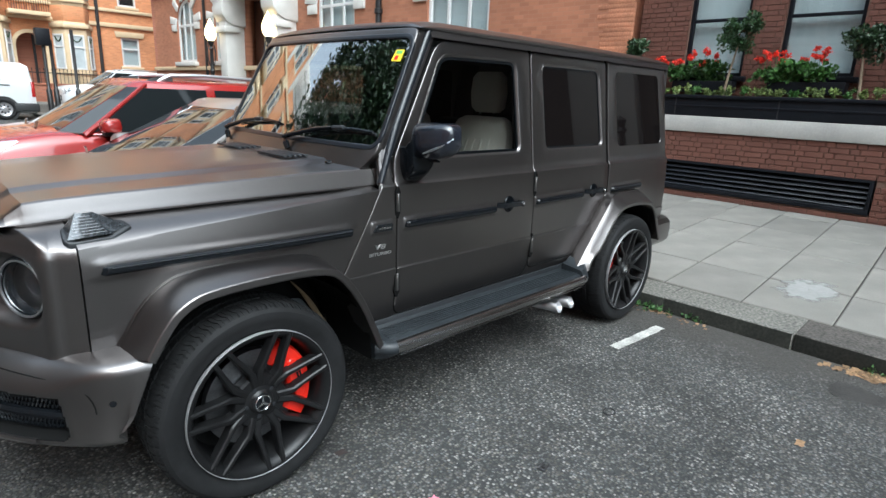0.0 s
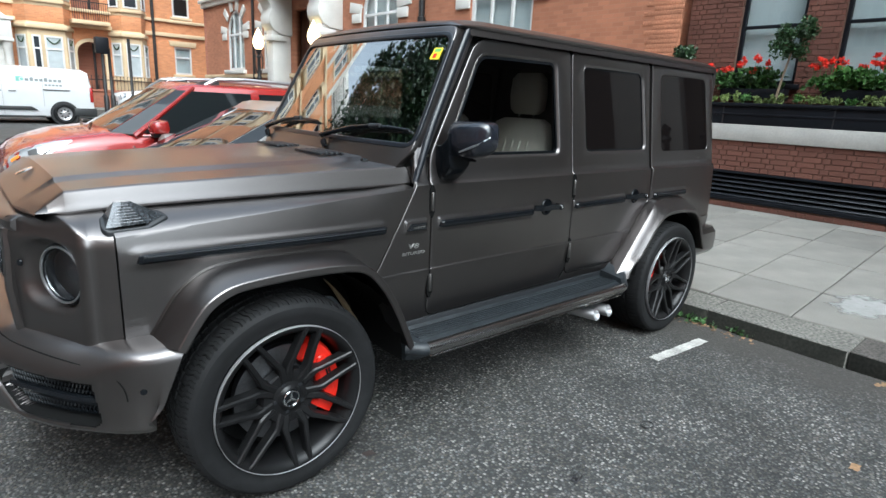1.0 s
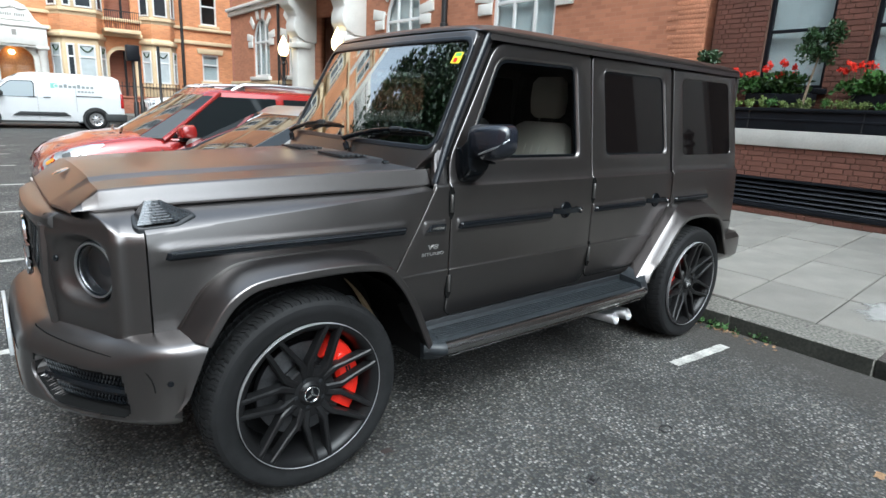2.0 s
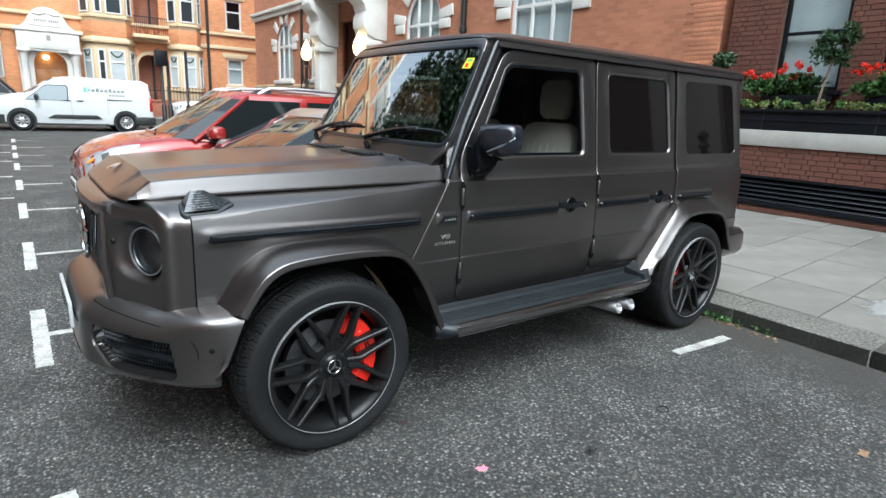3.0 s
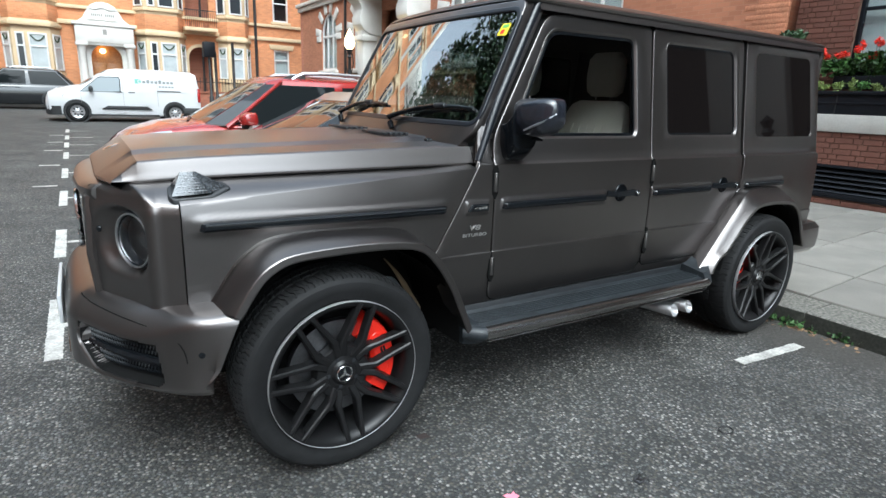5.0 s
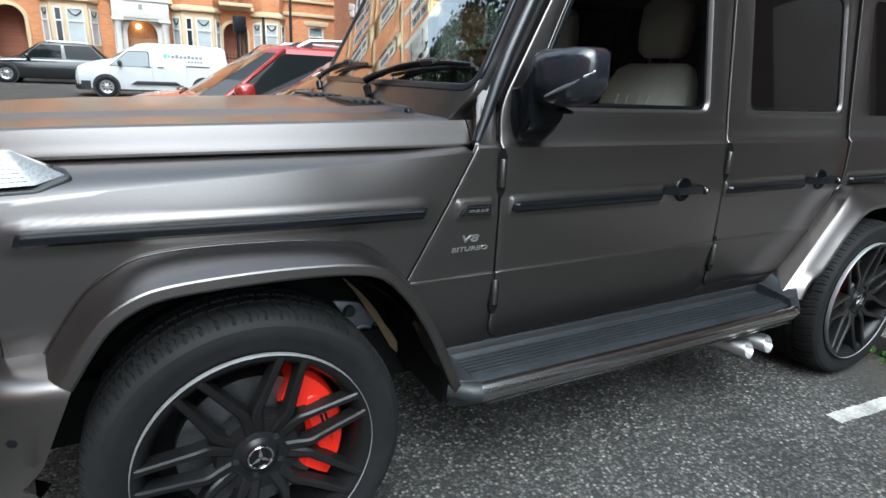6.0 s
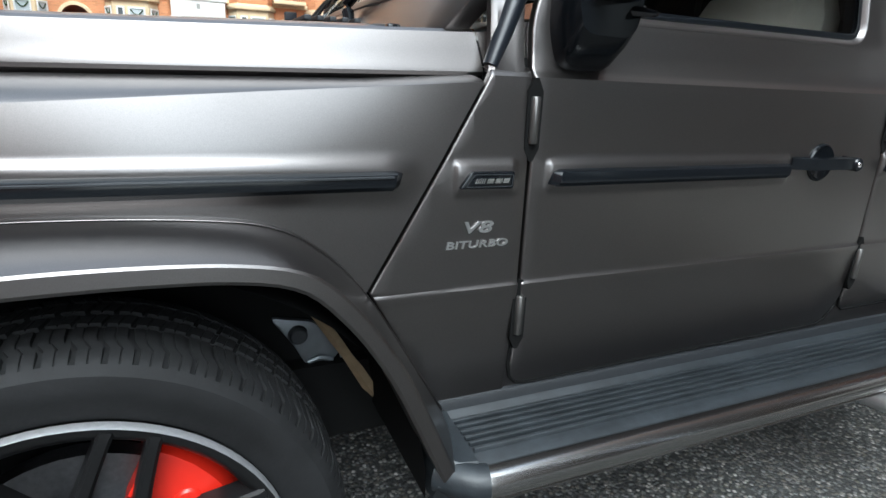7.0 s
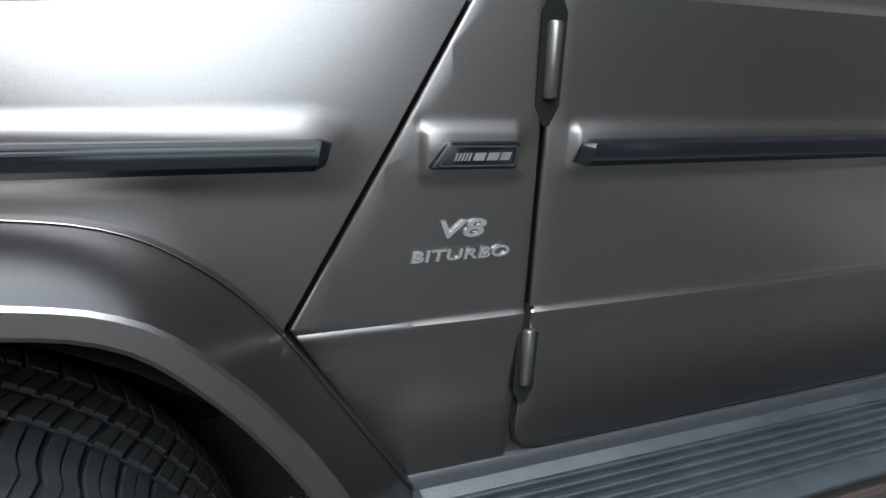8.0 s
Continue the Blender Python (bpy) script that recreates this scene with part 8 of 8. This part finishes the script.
            part("rail_foot", loft([[(screen[1] + x0, s * rw * 0.86 + d, z) for d, z in ((-0.03, H - 0.05), (-0.02, H - 0.05 + q), (0.02, H - 0.05 + q), (0.03, H - 0.05))] for x0, q in ((0.10, 0.01), (0.25, 0.075), (0.42, 0.09))], closed=True, caps=True), CAR_PLASTIC, c, "black rail foot")
    part("grille", box(-0.012, 0.10, -w * 0.46, w * 0.46, 0.36, nose * 0.66, 0.02), CAR_PLASTIC, c, "black grille")
    plate_c = part("number_plate", box(-0.03, -0.01, -0.26, 0.26, 0.42, 0.53, 0.004), PLATE_WHITE, c, "plate with plain bars")
    part("plate_bar", join(*[box(-0.034, -0.029, -0.22 + 0.062 * k, -0.18 + 0.062 * k, 0.44, 0.51) for k in range(7)]), TRIM, plate_c)
    part("emblem", moved(lathe([(0, -0.01), (0.05, -0.008), (0.06, 0.0)], 18, "X"), pose(0.0, 0, nose * 0.80)), CHROME, c, "bright round emblem")
    for s in (-1, 1):
        part("wiper", tube([(screen[0] - 0.09, 0.25 * s - 0.2, belt + 0.03), (screen[0] - 0.03, 0.25 * s + 0.1, belt + 0.065), (screen[0] + 0.02, 0.25 * s + 0.35, belt + 0.06)], 0.012, 6), TRIM, c, "black wiper")
    return c


red_car = car("hatchback", "red compact crossover car with roof rails parked in a marked bay", CAR_RED, 3.98, 1.76, 1.58, 1.03, 0.86, (0.78, 3.28), 0.325, (0.86, 1.66), None, (3.55, 3.86), STEEL_WHEEL, True, amber=True,
              stations=[(0.0, 0.66, 0.30, 0.66, 0.0), (0.03, 0.82, 0.24, 0.76, 0.02), (0.12, 0.92, 0.20, 0.845, 0.03), (0.24, 0.965, 0.19, 0.91, 0.04), (0.50, 0.99, 0.19, 0.985, 0.05), (0.86, 1.0, 0.19, 1.035, 0.05), (1.2, 1.0, 0.19, 1.03, 0.02),
                        (2.5, 1.0, 0.19, 1.05, 0.02), (3.6, 0.99, 0.22, 1.07, 0.02), (3.88, 0.95, 0.25, 1.05, 0.0), (3.96, 0.88, 0.30, 0.95, 0.0), (3.98, 0.80, 0.34, 0.83, 0.0)])
red_car.matrix_world = pose(-0.50, 4.62, ground_z(4.6))
silver_car = car("saloon_car", "grey-brown saloon car with a reflecting windscreen parked in a marked bay", CAR_SILVER, 4.4, 1.80, 1.46, 0.94, 0.74, (0.85, 3.5), 0.32, (1.02, 2.00), None, (3.35, 3.95), STEEL_WHEEL)
silver_car.matrix_world = pose(-0.62, 2.45, ground_z(2.4))
white_suv = car("estate_car", "white estate car parked across the junction", CAR_WHITE, 4.7, 1.88, 1.70, 1.05, 0.92, (0.9, 3.75), 0.36, (1.15, 2.0), None, (4.1, 4.55), STEEL_WHEEL, True)
white_suv.matrix_world = pose(5.05, 26.2, ground_z(26))
black_suv = car("estate_car", "black estate car parked by the far block", CAR_BLACK, 4.8, 1.90, 1.68, 1.02, 0.90, (0.9, 3.8), 0.37, (1.25, 2.1), None, (4.1, 4.7), STEEL_WHEEL, True)
black_suv.matrix_world = pose(-5.3, 28.6, ground_z(28.6))
blue_car = car("saloon_car", "dark blue saloon car parked by the far block", CAR_BLUE, 4.5, 1.82, 1.45, 0.92, 0.76, (0.85, 3.55), 0.33, (1.15, 2.05), None, (3.4, 4.1), STEEL_WHEEL)
blue_car.matrix_world = pose(5.6, 28.8, ground_z(28.6)) @ pose(0, 0, 0, 0, 0, 0)


# ---- white panel van ----
def panel_van():
    v = thing("van", "white panel van with black lower trim and side markings", "van")
    w, L, H = 0.92, 4.70, 1.78
    st = [(0.0, 0.70, 0.30, 0.62, 0.0), (0.03, 0.84, 0.24, 0.78, 0.02), (0.10, 0.93, 0.22, 0.92, 0.03), (0.35, 0.98, 0.20, 1.02, 0.05), (0.80, 1.0, 0.20, 1.13, 0.05), (1.00, 1.0, 0.20, 1.17, 0.04)]
    rows = [section(x, w * f, zl, zt, cr) for x, f, zl, zt, cr in st]
    for x, zt, cr in ((1.25, 1.34, 0.03), (1.55, 1.55, 0.03), (1.85, 1.70, 0.03), (2.15, 1.75, 0.03), (3.2, 1.77, 0.03), (4.45, 1.75, 0.03), (4.60, 1.68, 0.02), (4.68, 1.30, 0.0), (4.70, 0.8, 0.0)):
        z0 = 0.20
        f = 1.0 if x < 4.5 else 0.98 if x < 4.65 else 0.95
        rows.append([(x, -w * 0.86 * f, z0), (x, -w * 0.96 * f, z0 + 0.05), (x, -w * f, z0 + 0.25), (x, -w * f, min(1.0, zt - 0.1)), (x, -w * 0.97 * f, 1.0 + (zt - 1.0) * 0.55), (x, -w * 0.90 * f, zt - 0.09), (x, -w * 0.82 * f, zt - 0.02), (x, -w * 0.5 * f, zt + cr * 0.7), (x, 0, zt + cr)])
    body = part("body", full(rows), CAR_WHITE, v, "", 35)
    for s in (-1, 1):
        y = s * (w + 0.004)
        def lean(z):
            return s * (w * (1.0 - 0.03 * max(0, (z - 1.0) / 0.41)) + 0.006)
        glass = [(1.02, 1.00), (1.30, 1.23), (1.52, 1.42), (1.62, 1.46), (2.12, 1.47), (2.16, 1.40), (2.14, 1.02), (1.9, 1.00)]
        bm = prism(glass, -0.003, 0.003, "Y")
        for q in bm.verts:
            q.co.y = q.co.y + lean(q.co.z)
        part("side_window", bm, CAR_GLASS_SKY_TINT, v, "cab side window")
        bm = prism([(0.98, 0.985), (1.30, 1.255), (1.52, 1.45), (1.62, 1.49), (2.15, 1.50), (2.19, 1.41), (2.17, 0.985)], -0.003, 0.003, "Y")
        for q in bm.verts:
            q.co.y = q.co.y + lean(q.co.z) - s * 0.004
        part("window_seal", bm, CAR_PLASTIC, v, "black seal")
        part("rub_strip", prism(rounded([(1.55, 0.42), (1.75, 0.54), (2.95, 0.54), (3.12, 0.42)], 0.03), y - 0.02, y + 0.02, "Y", 0.008), CAR_PLASTIC, v, "black rubbing strip")
        part("slide_rail", box(3.30, 4.05, y - 0.012, y + 0.008, 1.055, 1.085, 0.004), CAR_PLASTIC, v, "black sliding-door rail")
        for hx in (2.02, 2.40):
            part("door_handle", box(hx, hx + 0.20, y - 0.02, y + 0.015, 0.985, 1.015, 0.008), CAR_PLASTIC, v, "dark door handle")
        for sx, z0, z1 in ((1.0, 0.3, 1.0), (2.24, 0.3, 1.55), (3.30, 0.55, 1.5)):
            part("door_gap", box(sx - 0.004, sx + 0.004, y - 0.008, y - 0.001, z0, z1), GREY_MARK, v, "door gap")
        part("sill", box(0.95, 3.3, y - 0.03, y + 0.003, 0.20, 0.26, 0.005), CAR_PLASTIC, v, "black sill")
        part("bumper_corner", loft([[(x, s * (w * f + 0.006), z) for z in (0.22, 0.30, 0.40, 0.50)] for x, f in ((0.02, 0.80), (0.08, 0.90), (0.2, 0.955), (0.42, 0.985))]), CAR_PLASTIC, v, "black bumper corner")
        part("bumper_corner", box(4.10, 4.76, s * w - 0.06 if s < 0 else s * w - 0.03, s * w + 0.03 if s < 0 else s * w + 0.06, 0.26, 0.52, 0.03), CAR_PLASTIC, v, "black bumper corner")
        part("headlamp", loft([[(0.07 + d + 0.42 * q * q, s * (w * (0.55 + 0.42 * q) + 0.006), 0.86 - h) for h, d in ((-0.02, 0.06), (0.04, 0.0), (0.12, 0.0), (0.17 - 0.08 * q, 0.02))] for q in (0, 0.3, 0.6, 1.0)]), HEAD_GLASS, v, "clear headlamp")
        part("tail_lamp", box(4.60, 4.70, s * w * 0.955 - 0.04, s * w * 0.955 + 0.045, 0.72, 1.20, 0.02), TAIL_RED, v, "red tail lamp")
        part("door_mirror", loft([[(1.30 + 0.07 * math.cos(a) * q, s * (w + d), 1.08 + 0.10 * math.sin(a) * q) for a in np.linspace(0, 2 * math.pi, 13)[:-1]] for d, q in ((0.0, 0.4), (0.06, 0.9), (0.16, 1.0), (0.22, 0.7), (0.235, 0.3))], closed=True, caps=True), CAR_PLASTIC, v, "black door mirror")
        for x in (0.86, 3.83):
            part("wheel_arch", moved(lathe([(0.29, 0.004), (0.30, -0.006), (0.385, -0.010), (0.40, 0.0), (0.40, 0.05)], 32, "Y"), pose(x, s * w, 0.33) @ (pose(0, 0, 0) if s < 0 else pose(0, 0, 0, 0, 0, 180))), CAR_PLASTIC, v, "black wheel arch")
            small_wheel(v, x, s * (w + 0.045), 0.33, STEEL_WHEEL, s)
        # livery as plain shapes: a two-tone square and bars
        sign = part("livery", join(*[box(2.86 + 0.125 * k, 2.95 + 0.125 * k, lean(1.36) - 0.001, lean(1.36) + 0.002, 1.32, 1.40 + (0.04 if k in (1, 4) else 0)) for k in range(8)]), LIVERY_GREY, v, "plain grey bars of the side marking")
        part("livery_square", box(2.62, 2.82, lean(1.38) - 0.001, lean(1.38) + 0.002, 1.30, 1.46), LIVERY_GREEN, sign, "green square")
        part("livery_disc", moved(lathe([(0.045, -0.0035), (0.075, -0.0035)], 20, "Y"), pose(2.78, lean(1.37), 1.37)), CAR_WHITE, sign, "white ring")
        part("livery_bar", join(*[box(3.36 + 0.10 * k, 3.43 + 0.10 * k, lean(1.22) - 0.001, lean(1.22) + 0.002, 1.19, 1.245) for k in range(5)]), LIVERY_GREY, sign)
    part("windscreen", loft([[(1.045 + (1.80 - 1.045) * t - 0.10 * (1 - f * f) * (1 - 0.4 * t), f * w * (0.90 - 0.10 * t), 1.19 + 0.50 * t) for t in (0, 0.35, 0.7, 1.0)] for f in (-1, -0.6, 0, 0.6, 1)]), CAR_GLASS, v, "windscreen")
    part("bumper", box(-0.02, 0.2, -0.72, 0.72, 0.24, 0.50, 0.04), CAR_PLASTIC, v, "black bumper")
    return v


# pale base colour stands in for sky mirrored in the van's cab windows
CAR_GLASS_SKY_TINT = material("glass_with_painted_sky", (0.30, 0.34, 0.36), 0.05)
LIVERY_GREY = material("livery_grey", (0.22, 0.24, 0.24), 0.5)
LIVERY_GREEN = material("livery_green", (0.22, 0.50, 0.42), 0.5)
van = panel_van()
van.matrix_world = pose(-1.57, 20.92, ground_z(20.5))

# ---- sign posts at the crossing ----
def sign_post(x, y, h, head):
    p = thing("sign_post", "black post with a black signal head" if head else "plain black street post", "post", "posts at the crossing")
    part("pole", lathe([(0.09, 0), (0.09, 0.9), (0.055, 0.95), (0.055, h), (0.0, h + 0.03)], 14), BLACK_IRON, p)
    if head:
        part("signal_head", box(-0.22, 0.22, -0.18, 0.14, h - 0.55, h + 0.02, 0.04), BLACK_PAINT, p, "black signal head")
    p.matrix_world = pose(x, y, ground_z(y))


sign_post(3.88, 21.9, 2.95, True)
sign_post(4.18, 22.3, 2.62, False)
sign_post(4.80, 22.0, 3.0, False)

# ---- small things on the road and at the kerb ----
def scrap(name, x, y, size, mat, label, category, seed):
    rnd = random.Random(seed)
    rows = [[(x + size * (i - 1.5) / 3 + rnd.uniform(-1, 1) * size * 0.12, y + size * 0.7 * (k - 1.5) / 3 + rnd.uniform(-1, 1) * size * 0.12, ground_z(y) + 0.004 + rnd.uniform(0.0, 0.16) * size) for k in range(4)] for i in range(4)]
    bm = loft(rows)
    low = min(v.co.z for v in bm.verts)
    for v in bm.verts:
        v.co.z += ground_z(y) + 0.001 - low
    bmesh.ops.solidify(bm, geom=bm.faces[:], thickness=0.001)
    return solid(name, bm, mat, label, category)


PINK = material("pink_paper", (0.80, 0.25, 0.33), 0.7, stain=0.1, stain_size=30)
DEAD_LEAF = material("dead_leaf", (0.22, 0.135, 0.070), 0.8, grain=0.4, grain_size=60, piece=0.5)
scrap("wrapper", 0.463, -1.412, 0.045, PINK, "crumpled pink paper scrap on the asphalt", "litter", 1)
scrap("dead_leaf", 2.08, -2.33, 0.055, DEAD_LEAF, "curled brown leaf on the asphalt", "leaf", 2)
scrap("dead_leaf", 0.37, -0.91, 0.045, material("black_scrap", (0.03, 0.02, 0.018), 0.8), "dark brown leaf on the asphalt beside the tyre", "leaf", 3)
solid("metal_ring", moved(tube([(0.036 * math.cos(a), 0.028 * math.sin(a), 0.005) for a in np.linspace(0, 2 * math.pi, 25)[:-1]], 0.004, 6, True), pose(1.623, -1.548, 0)), BLACK_IRON, "small dark metal ring lying on the asphalt", "ring")
clip = solid("metal_clip", join(box(-0.03, 0.03, -0.016, -0.010, 0.0, 0.012, 0.002), box(-0.03, 0.03, 0.010, 0.016, 0.0, 0.012, 0.002), box(-0.03, -0.022, -0.014, 0.014, 0.0, 0.012, 0.002), box(-0.006, 0.006, -0.014, 0.014, 0.002, 0.008)), DISC, "small grey metal clip lying on the asphalt", "clip")
clip.matrix_world = pose(0.975, -1.59, 0, 0, 0, 10)
litter = random.Random(8)
for k in range(90):
    far = k % 2 == 0
    scrap("dead_leaf", 3.31 - abs(litter.gauss(0, 0.05)) if far else 3.26 + litter.gauss(0, 0.035), (-1.15 + litter.gauss(0, 0.16)) if far else (-2.42 + litter.gauss(0, 0.12)), litter.uniform(0.015, 0.03) if far else litter.uniform(0.05, 0.085), DEAD_LEAF, "brown fallen leaf against the kerb", "leaf", 100 + k)
WEED = material("weed_green", (0.035, 0.085, 0.02), 0.6, grain=0.2, piece=0.25)
for wx, wy, n, s in ((3.30, -2.44, 16, 0.035), (3.28, -0.97, 26, 0.05), (3.31, -1.29, 22, 0.04), (3.31, -1.36, 12, 0.03), (3.29, -1.12, 12, 0.025), (3.30, -0.86, 14, 0.03)):
    solid("weed", leaf_cloud(lambda r, wx=wx, wy=wy, s=s: (wx + r.gauss(0, s * 0.35), wy + r.gauss(0, s * 0.8), 0.008 + abs(r.gauss(0, s * 0.5))), n, s * 0.9, int(wy * 100) + 900), WEED, "small green weed growing at the foot of the kerb", "weed", "weeds at the kerb")
solid("oil_stain", prism([(-1.345 + 0.075 * math.cos(a) * (1 + 0.2 * math.sin(3 * a)), 0.09 + 0.09 * math.sin(a) * (1 + 0.2 * math.cos(2 * a))) for a in np.linspace(0, 2 * math.pi, 21)[:-1]], 0.0, 0.0035, "Z"), material("oil_stain", (0.035, 0.027, 0.022), 0.5, grain=0.3, grain_size=90, bump=0.003, bump_size=90), "dark oil stain on the asphalt", "stain", kind="structure")
solid("damp_stain", prism([(2.91 + 0.11 * math.cos(a) * (1 + 0.2 * math.sin(3 * a)), -2.42 + 0.17 * math.sin(a) * (1 + 0.2 * math.cos(2 * a))) for a in np.linspace(0, 2 * math.pi, 25)[:-1]], 0.0, 0.0035, "Z"), material("damp_dirt", (0.036, 0.034, 0.032), 0.6, grain=0.4, grain_size=80, stain=0.3, stain_size=8, bump=0.003, bump_size=90), "dark damp patch on the asphalt", "stain", kind="structure")
solid("cement_stain", loft([[(x, y, pave_z(x, y) + 0.0045) for x, y in ((4.40 + 0.56 * r * math.cos(a) * (1 + 0.18 * math.sin(2 * a + 1) + 0.1 * math.sin(5 * a) + 0.05 * math.sin(11 * a + 2) + 0.03 * math.sin(23 * a)), -1.80 + 0.37 * r * math.sin(a) * (1 + 0.22 * math.cos(3 * a)) + 0.0) for r in (0.02, 0.5, 0.85, 1.0))] for a in np.linspace(0, 2 * math.pi, 97)[:-1]], wrap=True), CEMENT_STAIN, "pale cement splash on the paving slabs", "stain", kind="structure")

# ---- pieces: kerb stones, paving slabs, bricks ----
def stone_mesh(name, lx, ly, lz, bevel, mat, seed, rough=0.0):
    bm = box(0, lx, 0, ly, -lz, 0, bevel, 1)
    rnd = random.Random(seed)
    for v in bm.verts:
        v.co += Vector((rnd.uniform(-1, 1), rnd.uniform(-1, 1), rnd.uniform(-1, 1))) * rough
    return finish(bm, name, mat, 30)


rnd_k = random.Random(2)
kerb_meshes = [stone_mesh("kerb_stone", 0.382, 0.918, 0.30, 0.009, [GRANITE, GRANITE_ROAD_FACE], k, 0.004) for k in range(5)]
# sides that face the road take the darker granite
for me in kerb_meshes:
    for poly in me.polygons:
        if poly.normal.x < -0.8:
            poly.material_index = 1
dark_kerb = stone_mesh("kerb_stone", 0.382, 0.918, 0.30, 0.009, [GRANITE_DARK, GRANITE_ROAD_FACE], 9, 0.004)
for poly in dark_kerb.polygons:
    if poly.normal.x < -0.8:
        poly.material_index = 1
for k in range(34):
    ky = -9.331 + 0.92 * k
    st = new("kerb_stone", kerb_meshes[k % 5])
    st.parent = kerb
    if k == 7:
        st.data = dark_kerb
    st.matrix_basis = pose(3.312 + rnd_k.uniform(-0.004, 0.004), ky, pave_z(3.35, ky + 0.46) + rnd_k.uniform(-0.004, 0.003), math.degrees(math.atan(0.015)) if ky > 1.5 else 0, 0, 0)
XJ = (3.702, 4.52, 5.64, 6.60, 7.55, 7.91)
SKEW = 0.042
slab_meshes = {}
for i in range(5):
    lx = XJ[i + 1] - XJ[i] - 0.028
    for q in range(3):
        bm = box(0, lx, 0, 0.6035, -0.05, 0, 0.006, 1)
        rnd = random.Random(i * 3 + q)
        for v in bm.verts:
            v.co.y += SKEW * v.co.x
            v.co.z += -0.0 + rnd.uniform(-0.0012, 0.0012)
        slab_meshes[i, q] = finish(bm, "slab", SLAB, 30)
rnd_s = random.Random(5)
for j in range(40):
    y0 = -0.887 - 0.6155 * 16 + 0.6155 * j
    for i in range(5):
        sl = new("slab", slab_meshes[i, (i + j) % 3])
        sl.parent = footway
        yy = y0 + SKEW * (XJ[i] - 3.7)
        sl.matrix_basis = pose(XJ[i] + 0.005, yy + 0.006, pave_z(XJ[i], yy) + rnd_s.uniform(-0.003, 0.003), 0, -math.degrees(math.atan(0.025)), 0) @ pose(0, 0, 0, math.degrees(math.atan(0.015)) if yy > 1.5 else 0, 0, 0)

# bricks: the courses nearest the camera are pieces, the rest one mesh
def brick_mesh(ly, seed):
    bm = box(0, 0.04, 0, ly, 0, 0.065, 0.004, 1)
    rnd = random.Random(seed)
    for v in bm.verts:
        v.co += Vector((rnd.uniform(-1, 1), rnd.uniform(-1, 1), rnd.uniform(-1, 1))) * 0.0012
    return finish(bm, "brick", BRICK, 30)


stretchers = [brick_mesh(0.215, k) for k in range(4)]
headers = [brick_mesh(0.1025, 10 + k) for k in range(3)]
rnd_b = random.Random(7)


def course_bricks(y0, y1, c):
    """Flemish-like run: stretcher, header, stretcher, with shifted courses."""
    y = y0 + (0.0 if c % 2 else -0.16)
    k = c % 2
    while y < y1:
        l = 0.215 if k % 2 == 0 else 0.1025
        a, b = max(y, y0), min(y + l, y1)
        if b - a > 0.04:
            yield a, b - a, l
        y += l + 0.0105
        k += 1


for c in range(6):
    z = 0.773 + 0.0733 * c
    for y, l, whole in course_bricks(-2.8, 2.15, c):
        if abs(l - whole) < 1e-6:
            b = new("brick", rnd_b.choice(stretchers if whole > 0.2 else headers))
            b.parent = base_wall
            b.matrix_basis = pose(FX - 0.001 + rnd_b.uniform(-0.002, 0.002), y, z + rnd_b.uniform(-0.001, 0.001))


def brick_sheet(x, spans, thick=0.03):
    """Many bricks in one mesh; spans are (y0, y1, z0, z1, holes)."""
    verts, faces = [], []
    rnd = random.Random(11)
    for y0, y1, z0, z1, gaps in spans:
        for c in range(int((z1 - z0) / 0.075)):
            z = z0 + 0.075 * c
            for y, l, whole in course_bricks(y0, y1, c):
                pieces = [(y, y + l)]
                for a, b, zb, zt in gaps:
                    if z + 0.065 > zb and z < zt:
                        nxt = []
                        for p, q in pieces:
                            if q <= a or p >= b:
                                nxt.append((p, q))
                            else:
                                if p < a - 0.03:
                                    nxt.append((p, a))
                                if q > b + 0.03:
                                    nxt.append((b, q))
                        pieces = nxt
                for p, q in pieces:
                    xf = x + rnd.uniform(-0.002, 0.002)
                    k = len(verts)
                    e = 0.003
                    verts += [(xf + e, p, z), (xf + e, q, z), (xf + e, q, z + 0.065), (xf + e, p, z + 0.065), (xf, p + e, z + e), (xf, q - e, z + e), (xf, q - e, z + 0.065 - e), (xf, p + e, z + 0.065 - e),
                              (xf + thick, p, z), (xf + thick, q, z), (xf + thick, q, z + 0.065), (xf + thick, p, z + 0.065)]
                    faces += [(k + 4, k + 7, k + 6, k + 5), (k, k + 4, k + 5, k + 1), (k + 1, k + 5, k + 6, k + 2), (k + 2, k + 6, k + 7, k + 3), (k + 3, k + 7, k + 4, k),
                              (k, k + 1, k + 9, k + 8), (k + 1, k + 2, k + 10, k + 9), (k + 2, k + 3, k + 11, k + 10), (k + 3, k, k + 8, k + 11)]
    me = bpy.data.meshes.new("bricks")
    me.from_pydata(verts, [], faces)
    me.materials.append(BRICK)
    return me


gaps = [(b, a, 2.05, 4.05) for a, b in near_windows]
field = new("brickwork", brick_sheet(WX - 0.012, [(-2.8, 2.19, 1.70, 4.7, gaps)]))
field.parent = near_wall
tagged(field, kind="stuff")
low = new("brickwork", brick_sheet(FX - 0.001, [(-2.8, -1.62, 0.10, 0.75, []), (-1.61, 2.19, 0.16, 0.32, [])]))
low.parent = base_wall
tagged(low, kind="stuff")
